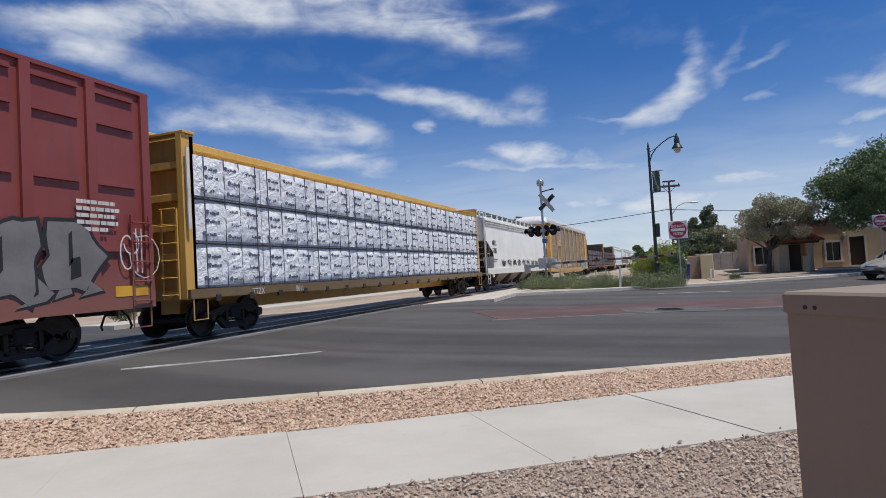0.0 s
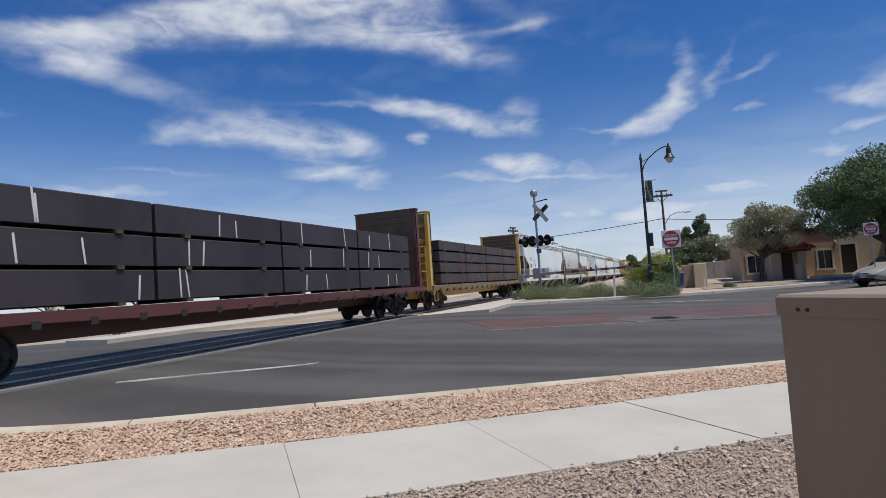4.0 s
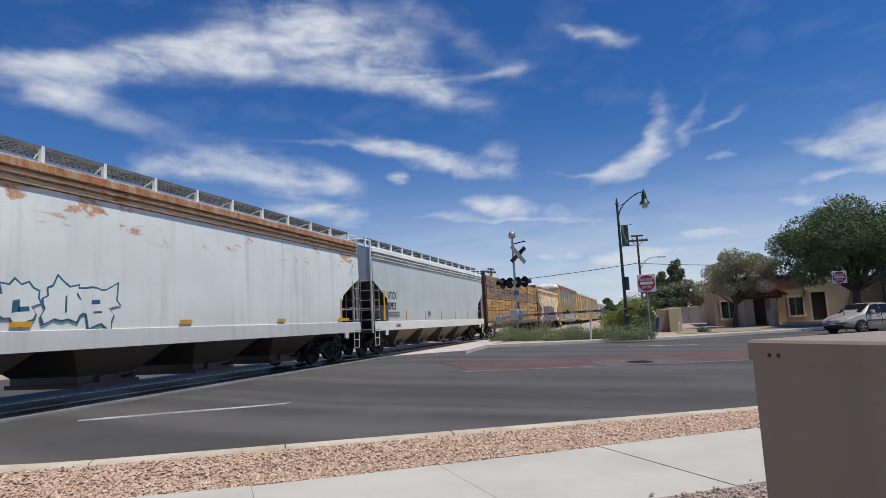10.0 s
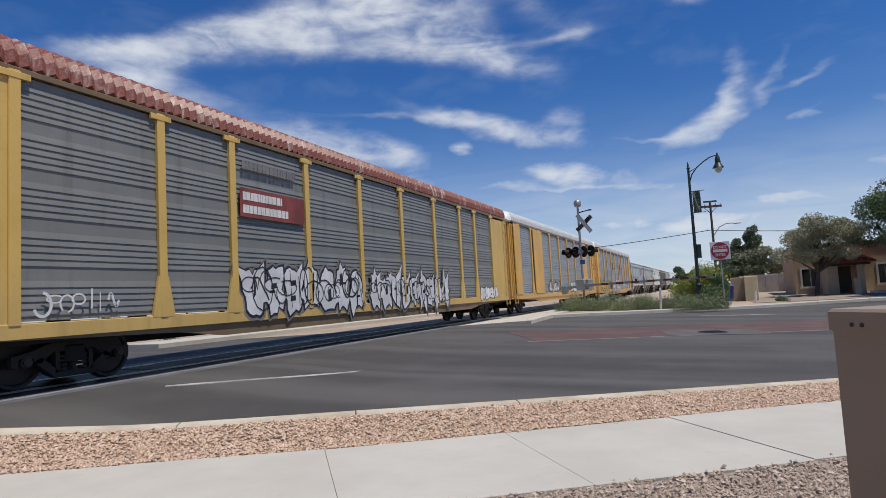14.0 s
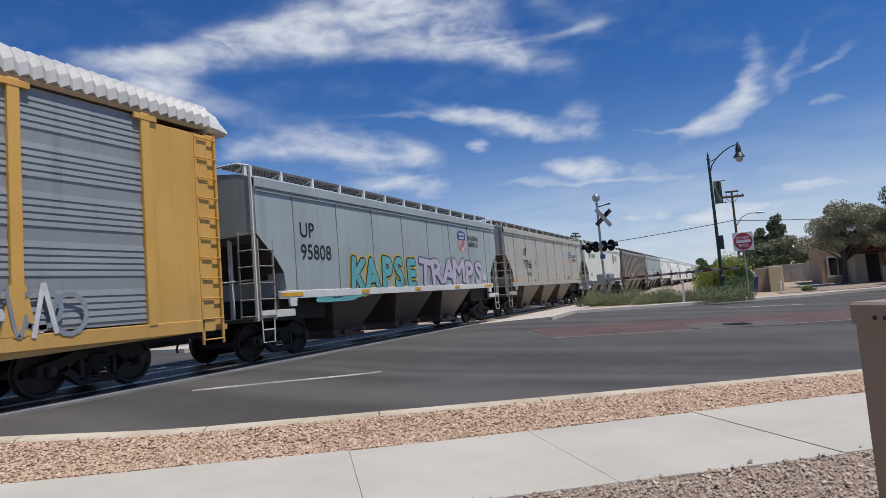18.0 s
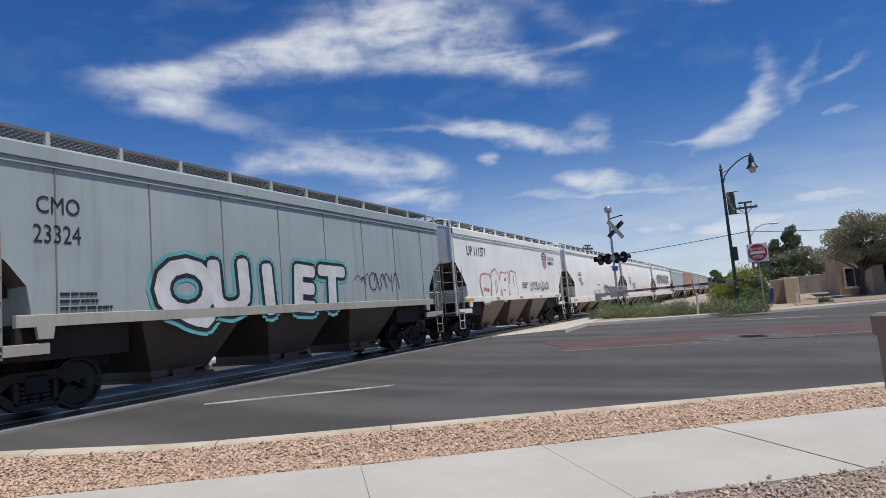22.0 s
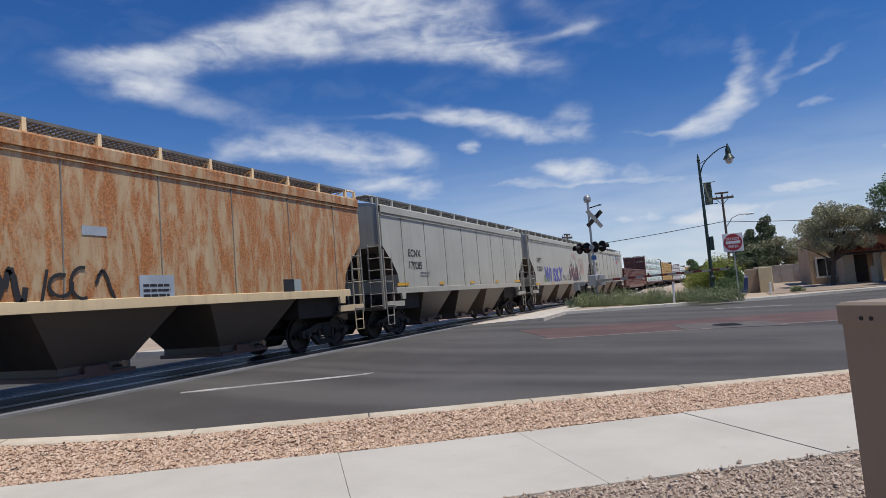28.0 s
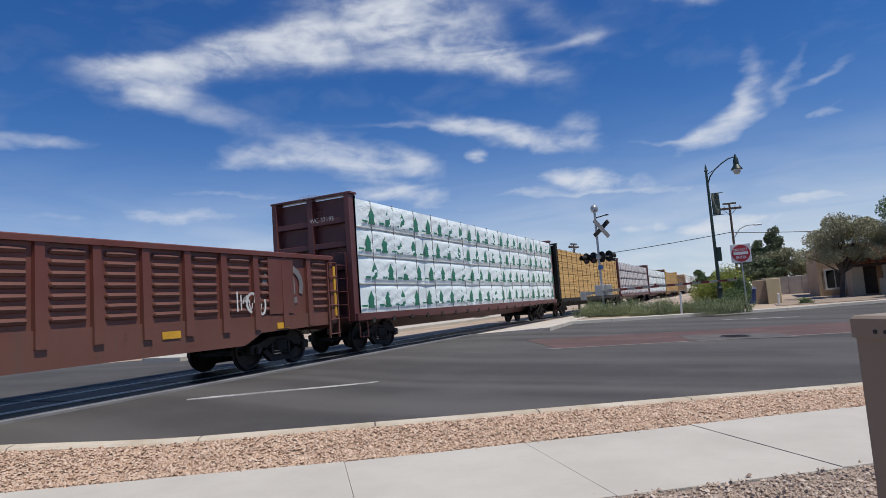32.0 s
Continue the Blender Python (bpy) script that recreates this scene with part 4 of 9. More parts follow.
    # seams or posts
    if style == "rib":
        n = int((2 * hl - 2.8) / 1.80)
        rib = Geo().box(SIDE - 0.03, SIDE + 0.010, -0.012, 0.012, sill1, 4.2).mesh("seam", SEAM)
        for i in range(n + 1):
            part("seam", rib, SEAM, car, at=pose(0, -hl + 1.4 + i * (2 * hl - 2.8) / n, 0))
    if style == "post":
        n = int((2 * hl - 1.42) / pitch)
        rib = Geo().prism([(-0.085, 1.55), (0.085, 1.55), (0.085, 4.3), (-0.085, 4.3)], SIDE - 0.05, SIDE + 0.055).mesh("side_post", posts or body)
        for i in range(n + 1):
            part("side_post", rib, posts or body, car, at=pose(0, -hl + 0.71 + i * (2 * hl - 1.42) / n, 0))
    # side sills
    for s in (-1, 1):
        x0, x1 = sorted((s * (SIDE - 0.10), s * (SIDE + 0.02)))
        e = hl if acf else hl - 0.75
        part("side_sill", Geo().box(x0, x1, -e, e, sill0, sill1, 0.012), trim, car)
    # hopper bays
    span = (2 * hl - 5.4 + (1.6 if style == "tank" else 0)) / bays
    y = -span * bays / 2
    for i in range(bays):
        w, b = 1.48, 0.62 if style == "tank" else 0.74
        wl = 0.62 if style == "tank" else 0.92
        yc = y + span / 2
        g = Geo()
        ya, yb_ = y + 0.10 * span, y + 0.90 * span
        top = [(-w, ya, sill0 + 0.12), (w, ya, sill0 + 0.12), (w, yb_, sill0 + 0.12), (-w, yb_, sill0 + 0.12)]
        mid = [(-w * 0.98, ya + 0.05, sill0), (w * 0.98, ya + 0.05, sill0), (w * 0.98, yb_ - 0.05, sill0), (-w * 0.98, yb_ - 0.05, sill0)]
        low = [(-wl, yc - b, 0.50), (wl, yc - b, 0.50), (wl, yc + b, 0.50), (-wl, yc + b, 0.50)]
        out = [(-wl, yc - b, 0.36), (wl, yc - b, 0.36), (wl, yc + b, 0.36), (-wl, yc + b, 0.36)]
        g.rings([out, low, mid, top])
        # slope paint: dust plus painted-in shade below the sill
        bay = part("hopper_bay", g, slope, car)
        part("outlet_gate", Geo().box(-wl - 0.10, wl + 0.10, yc - b - 0.05, yc + b + 0.05, 0.27, 0.36, 0.01).box(wl + 0.02, wl + 0.12, yc - 0.30, yc + 0.22, 0.30, 0.50, 0.02), P_MAROON_GATE, bay, "rusty maroon outlet gate")
        part("gate_shaft", Geo().rod((wl + 0.10, yc + 0.30, 0.42), (1.32, yc + 0.30, 0.46), 0.035, n=8).rod((1.30, yc + 0.30, 0.46), (1.34, yc + 0.30, 0.46), 0.07, n=8), GRIME, bay)
        y += span
    # end slope frames, platforms, posts, ladders
    for s in (-1, 1):
        y0, y1 = sorted((s * (hl - 1.3), s * (hl + 0.12)))
        part("end_platform", Geo().box(-1.5, 1.5, y0, y1, 0.98, 1.08, 0.01).box(-0.35, 0.35, *sorted((s * (hl - 3.2), s * (hl + 0.1))), 0.72, 1.0), GRIME, car)
        y0, y1 = sorted((s * (hl - 1.28), s * hl))
        part("end_sill", Geo().box(SIDE - 0.10, SIDE, y0, y1, 1.06, 1.30 if acf else 1.24, 0.01), trim, car)
        for sx in (-1, 1):
            part("corner_post", Geo().box(sx * 1.5 - 0.035, sx * 1.5 + 0.035, s * hl - 0.035, s * hl + 0.035, 1.0, 4.78), trim, car)
            part("end_post", Geo().box(sx * 0.62 - 0.04, sx * 0.62 + 0.04, s * (hl - 0.1) - 0.04, s * (hl - 0.1) + 0.04, 1.0, 3.2), trim, car)
        ladder(car, s * (hl - 0.28), SIDE - 0.02, 1.02, 3.0, 0.52, "y", P_LADDER, rail=0.020)
        ladder(car, s * (hl + 0.02), 1.24, 1.02, 3.2, 0.46, "x", P_LADDER, rail=0.018)
        part("bolster_web", Geo().box(-1.32, 1.32, *sorted((s * (hl - 2.9), s * (hl - 0.9))), 0.95, 1.56), GRIME, car)
        part("stirrup_step", Geo().pipe([(SIDE - 0.03, s * (hl - 0.06), 1.1), (SIDE - 0.03, s * (hl - 0.08), 0.48), (SIDE - 0.03, s * (hl - 0.48), 0.48), (SIDE - 0.03, s * (hl - 0.5), 1.1)], 0.018).rod((SIDE - 0.03, s * (hl - 0.07), 0.78), (SIDE - 0.03, s * (hl - 0.5), 0.78), 0.016, n=6), trim, car)
        part("crossover_rail", Geo().pipe([(-1.5, s * hl, 2.0), (1.5, s * hl, 2.0)], 0.018), trim, car)
        part("grab_iron", Geo().pipe([(1.5, s * hl, 4.78), (1.1, s * hl, 4.9), (0.4, s * hl, 4.9)], 0.03), trim, car)
        # end slope in dark grime colour, which also stands in for its shade
        part("end_frame", Geo().add([(-1.2, s * (hl - 0.05), 3.1), (1.2, s * (hl - 0.05), 3.1), (0.9, s * (hl - 1.7), 1.1), (-0.9, s * (hl - 1.7), 1.1), (-1.2, s * (hl - 0.13), 3.1), (1.2, s * (hl - 0.13), 3.1), (0.9, s * (hl - 1.78), 1.1), (-0.9, s * (hl - 1.78), 1.1)], [(0, 1, 2, 3), (7, 6, 5, 4), (0, 4, 5, 1), (1, 5, 6, 2), (2, 6, 7, 3), (3, 7, 4, 0)]), GRIME, car)
    # brake gear on the leading end
    part("brake_wheel", Geo().rings([[(-0.5 + r * math.cos(a) * 1.0, -hl - 0.14 + dy, 2.45 + r * math.sin(a)) for a in [i * math.pi / 9 for i in range(18)]] for r, dy in ((0.26, 0), (0.29, -0.02), (0.26, -0.04), (0.24, -0.02), (0.26, 0))], caps=False).box(-0.52, -0.48, -hl - 0.17, -hl - 0.13, 2.2, 2.7).box(-0.75, -0.25, -hl - 0.17, -hl - 0.13, 2.43, 2.47), BLACK, car)
    part("brake_cylinder", Geo().rod((0.5, -hl + 0.5, 1.3), (0.5, -hl + 1.1, 1.3), 0.16, n=12), GRIME, car)
    part("air_tank", Geo().rod((-0.6, -hl + 0.4, 1.28), (-0.1, -hl + 0.4, 1.28), 0.2, n=12), GRIME, car)
    # roof walk of open grating on short stanchions
    h0, h1 = (eave, 4.95 if acf else 4.89) if style != "tank" else (4.35, 4.78)
    for s in (-1, 1):
        g = Geo()
        xa, xb = sorted((s * 0.62, s * 1.24))
        for x in (xa, xb):
            g.box(x - 0.018, x + 0.018, -hl, hl, h1 - 0.06, h1)
        n = int(2 * hl / 0.13)
        for i in range(n):
            y = -hl + 2 * hl * (i + 0.5) / n
            g.box(xa, xb, y - 0.017, y + 0.017, h1 - 0.045, h1 - 0.012)
        for i in range(4):
            x = xa + (xb - xa) * (i + 1) / 5
            g.box(x - 0.012, x + 0.012, -hl, hl, h1 - 0.04, h1 - 0.015)
        part("roof_walk", g, GRATE, car)
    n = max(5, round(2 * hl / 1.42))
    st = Geo().prism([(-0.045, h0 - 0.02), (0.045, h0 - 0.02), (0.035, h1), (-0.035, h1)], 1.19, 1.27).mesh("stanchion", trim)
    br = Geo().rod((1.22, 0, h1 - 0.03), (0.6, 0.35, h1 - 0.05), 0.022, n=5).mesh("bracket", trim)
    for i in range(n + 1):
        y = -hl + 0.1 + i * (2 * hl - 0.2) / n
        part("stanchion", st, trim, car, at=pose(0, y, 0))
        part("bracket", br, trim, car, at=pose(0, y, 0))
    running_gear(car, L, 2.05)
    # jacking pads
    for s in (-1, 1):
        part("jacking_pad", Geo().prism([(s * (hl - 1.2) - 0.15, sill0 + 0.02), (s * (hl - 1.2) + 0.15, sill0 + 0.02), (s * (hl - 1.2) + 0.12, sill0 - 0.20), (s * (hl - 1.2) - 0.12, sill0 - 0.20)], SIDE - 0.04, SIDE + 0.028), trim, car)
    return car, hl


def reflectors(car, hl, z, heights=0.10, upright=False, n=5):
    for i in range(n):
        y = -hl + 1.45 + i * (2 * hl - 2.6) / (n - 1)
        if upright:
            plate(car, y - 0.045, y + 0.045, z, z + heights, YELLOW_TAPE, "reflector", 0.012)
        else:
            w = 0.42 if i in (0, n - 1) else 0.2
            part("reflector", Geo().box(SIDE + 0.02, SIDE + 0.034, y - w, y + w, z, z + heights), YELLOW_TAPE, car)


def autorack(L, panel, frame_paint, roof, label, end=None, off=0.0):
    car = thing("autorack_car", pose(TRACK_X, 0, RAIL_Z), label, "autorack car", "cars of the freight train")
    hl = L / 2 - 0.45
    part("underframe", Geo().box(-1.45, 1.45, -hl + 0.2, hl - 0.2, 0.80, 1.12).box(-0.35, 0.35, -hl - 0.1, hl + 0.1, 0.62, 1.0), BLACK, car)
    for s in (-1, 1):
        x0, x1 = sorted((s * (SIDE - 0.12), s * (SIDE + 0.03)))
        part("side_sill", Geo().box(x0, x1, -hl + 0.3, hl - 0.3, 0.90, 1.15, 0.012), frame_paint, car)
        x2, x3 = sorted((s * (SIDE - 0.16), s * (SIDE - 0.03)))
        part("lower_sill", Geo().prism([(-hl + 0.5, 0.90), (hl - 0.5, 0.90), (hl - 4.6, 0.78), (hl - 6.0, 0.62), (-hl + 6.0, 0.62), (-hl + 4.6, 0.78)], x2, x3), frame_paint if frame_paint is P_YELLOW else P_SILL, car)
        part("top_chord", Geo().box(x0, x1, -hl + 0.5, hl - 0.5, 5.30, 5.40, 0.01), P_SILL, car)
    # corrugated side panels between posts
    bays = 9
    k_ = L / 28.4
    edge = [k_ * e_ + off for e_ in (-11.25, -8.33, -6.27, -3.35, -0.5, 2.4, 5.3, 8.1, 10.0, 12.45)]
    a0, w = edge[0], 2.92 * k_
    # pressed sheet: lapped ribs, a smooth band, and so on up the side
    pts, z = [(SIDE - 0.05, 1.18)], 1.26
    while z < 5.2:
        for q in range(5):
            pts += [(SIDE - 0.050, z), (SIDE - 0.031, z + 0.006), (SIDE - 0.034, z + 0.030)]
            z += 0.118
        pts.append((SIDE - 0.050, z))
        z += 0.24
    pts = [p for p in pts if p[1] < 5.26] + [(SIDE - 0.05, 5.28)]
    for s in (-1, 1):
        ring = lambda y: [(s * x, y, z) for x, z in pts] + [(s * (SIDE - 0.14), y, z) for x, z in ((0, pts[-1][1]), (0, pts[0][1]))]
        sheets = {}
        post = Geo().box(*sorted((s * (SIDE - 0.05), s * (SIDE + 0.045))), -0.10, 0.10, 1.12, 5.34, 0.012).mesh("side_post", frame_paint)
        cap_ = Geo().box(*sorted((s * (SIDE - 0.02), s * (SIDE + 0.055))), -0.26, 0.26, 5.20, 5.31, 0.01).mesh("post_cap", frame_paint)
        foot = Geo().prism([(-0.28, 1.13), (0.28, 1.13), (0.12, 1.95), (-0.12, 1.95)], *sorted((s * (SIDE - 0.02), s * (SIDE + 0.035)))).mesh("post_foot", frame_paint)
        for i in range(bays + 1):
            if i < bays:
                ln = round(edge[i + 1] - edge[i], 2)
                if ln not in sheets:
                    sheets[ln] = Geo().rings([ring(-ln / 2 + 0.01), ring(ln / 2 - 0.01)]).mesh("side_panel", panel)
                part("side_panel", sheets[ln], panel, car, at=pose(0, (edge[i] + edge[i + 1]) / 2, 0))
            part("side_post", post, frame_paint, car, at=pose(0, edge[i], 0))
            part("post_cap", cap_, frame_paint, car, at=pose(0, edge[i], 0))
            if i in (1, 2, 5, 7, bays - 1):
                part("post_foot", foot, frame_paint, car, at=pose(0, edge[i], 0))
        for e in (-1, 1):
            y0, y1 = (-hl + 0.75, edge[0] - 0.06) if e < 0 else (edge[-1] + 0.06, hl - 0.3)
            part("end_panel", Geo().box(*sorted((s * (SIDE - 0.10), s * (SIDE + 0.005))), y0, y1, 1.15, 5.2, 0.01), frame_paint, car)
            y0, y1 = sorted((e * (hl - (0.75 if e < 0 else 0.3)), e * hl))
            part("corner_panel", Geo().box(*sorted((s * (SIDE - 0.14), s * (SIDE - 0.03))), y0, y1, 0.95, 5.25, 0.01), frame_paint, car)
    # arched corrugated roof
    sect = [(1.62, 5.44), (1.60, 5.66), (1.50, 5.86), (1.25, 6.00), (0.8, 6.08), (0, 6.12)]
    sect = sect + [(-x, z) for x, z in reversed(sect[:-1])]
    n = int(2 * (hl - 0.2) / 0.115)
    rings = []
    for i in range(n + 1):
        y = -hl + 0.2 + (2 * hl - 0.4) * i / n
        k = 0.028 if i % 2 else -0.028
        rings.append([(x * (1 + k * 0.8), y, z + k) for x, z in sect] + [(-1.5, y, 5.38), (1.5, y, 5.38)])
    part("roof", Geo().rings(rings), roof, car)
    for e in (-1, 1):
        dome = [[(x * q, e * (hl - 0.2 + d), 5.36 + (z - 5.36) * q2) for x, z in sect] + [(-1.5 * q, e * (hl - 0.2 + d), 5.34), (1.5 * q, e * (hl - 0.2 + d), 5.34)] for q, q2, d in ((1, 1, 0), (0.99, 0.8, 0.35), (0.97, 0.35, 0.6))]
        part("roof_end", Geo().rings(dome), end or roof, car, smooth=True)
        for s in (-1, 1):
            y0, y1 = sorted((e * (hl - 0.02), e * (hl + 0.10)))
            part("end_door", Geo().box(*sorted((s * 0.02, s * 1.5)), y0, y1, 1.05, 5.35, 0.03), frame_paint, car)
        ladder(car, e * (hl - 0.36), SIDE + 0.01, 0.62, 5.2, 0.55, "y", frame_paint, step=0.44)
        part("end_step", Geo().box(-1.5, 1.5, *sorted((e * (hl - 0.5), e * (hl + 0.15))), 0.9, 1.02), frame_paint, car)
    running_gear(car, L, 3.1)
    return car, hl, a0, w


def board_rows(w, h, courses, seed):
    """The boards that show in a bundle's face: (y0, y1, z0, z1, set-back)."""
    rng = random.Random(seed)
    ch = h / courses
    out = []
    for i in range(courses):
        cuts = [-w / 2 + rng.uniform(-0.03, 0.03)] + ([rng.uniform(-w * 0.2, w * 0.3)] if rng.random() < 0.4 else []) + [w / 2 + rng.uniform(-0.03, 0.03)]
        for a, b in zip(cuts, cuts[1:]):
            out.append((a + 0.004, b - 0.004, i * ch + 0.004, (i + 1) * ch - 0.004, rng.uniform(-0.018, 0.018)))
    return out


def lumber_bundle(w, h, courses, material, seed):
    g = Geo()
    for a, b, z0, z1, o in board_rows(w, h, courses, seed):
        g.box(0.10, SIDE - 0.06 + o, a, b, z0, z1)
    return g.mesh("lumber_pack", material)


def wrapped_bundle(w, h, material, seed):
    """A plastic-wrapped bundle: sagging faces with folds, rounded edges."""
    rng = random.Random(seed)
    g = Geo()
    ny, nz = 30, 16
    ph = [rng.uniform(0, 6) for _ in range(6)]
    def out(a, b):
        e = min(1, 6 * min(a, 1 - a)) * min(1, 6 * min(b, 1 - b))
        return e * (0.010 * math.sin(9 * a + 4 * b + ph[0]) + 0.016 * abs(math.sin(14 * a - 8 * b + ph[1])) + 0.014 * abs(math.sin(22 * a + 13 * b + ph[2])) + 0.010 * abs(math.sin(9 * b - 31 * a + ph[3]))) - 0.03 * (1 - e)
    verts = [(SIDE - 0.055 + out(i / ny, j / nz), -w / 2 + w * i / ny, h * j / nz) for j in range(nz + 1) for i in range(ny + 1)]
    faces = [(j * (ny + 1) + i, j * (ny + 1) + i + 1, (j + 1) * (ny + 1) + i + 1, (j + 1) * (ny + 1) + i) for j in range(nz) for i in range(ny)]
    g.add(verts, faces)
    g.box(0.10, SIDE - 0.085, -w / 2 + 0.004, w / 2 - 0.004, 0.005, h - 0.004)
    return g.mesh("wrapped_pack", material, True)


def centerbeam(L, frame_paint, load, label, rows=3, top=4.37, straps=INK, cols=5, mark=None, bulk=4.85, beam=True, cap=4.40, cuts={}, tone=None, planks=None):
    """A centre-beam flat car with a bulkhead at each end and bundles stacked on both sides."""
    car = thing("centerbeam_flat_car", pose(TRACK_X, 0, RAIL_Z), label, "flat car", "cars of the freight train")
    hl = L / 2 - 0.62
    part("deck", Geo().box(-1.5, 1.5, -hl, hl, 0.98, 1.20, 0.01).box(-0.3, 0.3, -hl + 1, hl - 1, 0.62, 1.0), frame_paint, car)
    sill_paint = P_SILL if "yellow" in frame_paint.name else frame_paint
    sill = Geo().prism([(-hl, 1.21), (hl, 1.21), (hl, 1.00), (hl - 3.5, 1.0), (hl - 5.5, 0.95), (-hl + 5.5, 0.95), (-hl + 3.5, 1.0), (-hl, 1.00)], SIDE - 0.10, SIDE).mesh("side_sill", sill_paint)
    part("side_sill", sill, sill_paint, car)
    part("side_sill", sill, sill_paint, car, at=pose(0, 0, 0, 0, 0, 180))
    win = Geo().box(SIDE - 0.05, SIDE + 0.02, -0.09, 0.09, 0.84, 1.0, 0.01).mesh("strap_winch", GRIME)
    for i in range(18):
        part("strap_winch", win, GRIME, car, at=pose(0, -hl + 0.9 + i * (2 * hl - 1.8) / 17, 0.06))
    for s in (-1, 1):
        m = pose(0, s * (hl - 0.19), 0, 0, 0, 0 if s < 0 else 180)
        b = part("bulkhead", Geo().box(-1.5, 1.5, 0.05, 0.17, 1.2, bulk - 0.05), frame_paint, car, at=m)
        for x in (-1.5, 1.32):
            part("bulkhead_post", Geo().box(x, x + 0.18, -0.20, 0.19, 1.0, bulk, 0.012), frame_paint, b)
        if planks:
            for q in range(12):
                part("plank", Geo().box(-1.30, 1.30, 0.172, 0.20, 1.24 + q * 0.292, 1.515 + q * 0.292), planks, b)
        part("bulkhead_cap", Geo().box(-1.55, 1.55, -0.2, 0.2, bulk, bulk + 0.06, 0.01), frame_paint, b)
        for z in (1.9, 2.6, 3.3, 4.05):
            part("bulkhead_rail", Geo().box(-1.32, 1.32, -0.15, 0.05, z, z + 0.17, 0.01), frame_paint, b)
        part("bulkhead_stile", Geo().box(-0.1, 0.1, -0.18, 0.05, 1.2, bulk), frame_paint, b)
        ladder(car, s * (hl + 0.03), 1.05 if s < 0 else -1.05, 1.0, 3.1, 0.46, "x", frame_paint)
        part("stirrup_step", Geo().pipe([(SIDE - 0.03, s * (hl - 0.1), 1.1), (SIDE - 0.03, s * (hl - 0.1), 0.5), (SIDE - 0.03, s * (hl - 0.55), 0.5), (SIDE - 0.03, s * (hl - 0.55), 1.1)], 0.018), frame_paint, car)
    if beam:
        part("center_beam", Geo().box(-0.07, 0.07, -hl + 0.2, hl - 0.2, 1.2, cap), frame_paint, car)
        part("beam_cap", Geo().box(-0.34, 0.34, -hl + 0.2, hl - 0.2, cap, cap + 0.20, 0.02), frame_paint, car)
    # the load: tiers of bundles on both sides, strapped down
    kind, material = load
    if kind:
        length = 2 * hl - 0.62
        h = (top - 1.22) / rows
        variants = [(wrapped_bundle if kind == "wrap" else None) and wrapped_bundle(length / cols - 0.02, h - 0.012, material, k) or lumber_bundle(length / cols - 0.02, h - 0.03, 7, material, k) for k in range(4)]
        rng = random.Random(len(label))
        for r in range(rows):
            for c in range(cols):
                y = -length / 2 + length * (c + 0.5) / cols
                if kind == "boards":
                    cut = cuts.get((r, c), 0)
                    mat_ = tone(r, c) if tone else material
                    core = part("lumber_pack", Geo().box(-SIDE + 0.1, SIDE - 0.16, y - length / cols / 2 + 0.04, y + length / cols / 2 - 0.04 - cut, 1.222 + r * h + 0.006, 1.222 + (r + 1) * h - 0.03), mat_, car)
                    for a, b, z0, z1, o in board_rows(length / cols - 0.02, h - 0.03, 4, r * 31 + c):
                        b = min(b, length / cols / 2 - cut + o * 3)
                        if b - a < 0.05:
                            continue
                        part("board", Geo().box(SIDE - 0.16, SIDE - 0.06 + o, y + a, y + b, 1.222 + r * h + z0, 1.222 + r * h + z1), mat_, core)
                    continue
                for s in (-1, 1):
                    part("wrapped_pack" if kind == "wrap" else "lumber_pack", variants[rng.randrange(4)], material, car, at=pose(0, y + rng.uniform(-0.012, 0.012), 1.222 + r * h, 0, 0, 0 if s > 0 else 180))["kind"] = "stuff" if kind == "wood" else ""
        n = cols * (1 if kind == "boards" else 4 if mark is None and kind == "wrap" else 3)
        sg = Geo().box(SIDE - 0.045, SIDE - 0.022, -0.007, 0.007, 1.18, top + 0.01).box(0.1, SIDE - 0.022, -0.007, 0.007, top, top + 0.012).mesh("strap", straps)
        for i in range(n):
            part("strap", sg, straps, car, at=pose(0, -length / 2 + length * (i + 0.5) / n + rng.uniform(-0.08, 0.08), 0))
        if kind == "wrap":
            for r in range(rows):
                part("batten", Geo().box(0.2, SIDE - 0.035, -length / 2, length / 2, 1.222 + r * h - 0.016, 1.222 + r * h + 0.012), INK if mark is None else OFFWHITE, car)
        if kind == "wrap" and mark is None and cols == 9:
            dot = Geo()
            for q in range(9):
                yy, zz = (q % 3 - 1.15 + rng.uniform(-0.12, 0.12)) * 0.32 * length / cols, (0.22 + 0.27 * (q // 3) + rng.uniform(-0.05, 0.05)) * h
                dot.rod((SIDE - 0.05, yy, zz), (SIDE - 0.021, yy, zz), 0.052, n=8)
                for e in range(4):
                    dot.box(SIDE - 0.05, SIDE - 0.022, yy + 0.08 + e * 0.085, yy + 0.145 + e * 0.085, zz - 0.05, zz - 0.005 + 0.02 * (e % 2))
            dm = dot.mesh("print_mark", S_PRINT)
            for r in range(rows):
                for c in range(cols):
                    part("print_mark", dm, S_PRINT, car, at=pose(0, -length / 2 + length * (c + 0.5) / cols, 1.222 + r * h, 0, 0, 0))["kind"] = "stuff"
            for r in range(rows):
                part("batten", Geo().box(0.2, SIDE - 0.036, -length / 2, length / 2, 1.222 + r * h + 0.05, 1.222 + r * h + 0.07), S_PRINT, car)
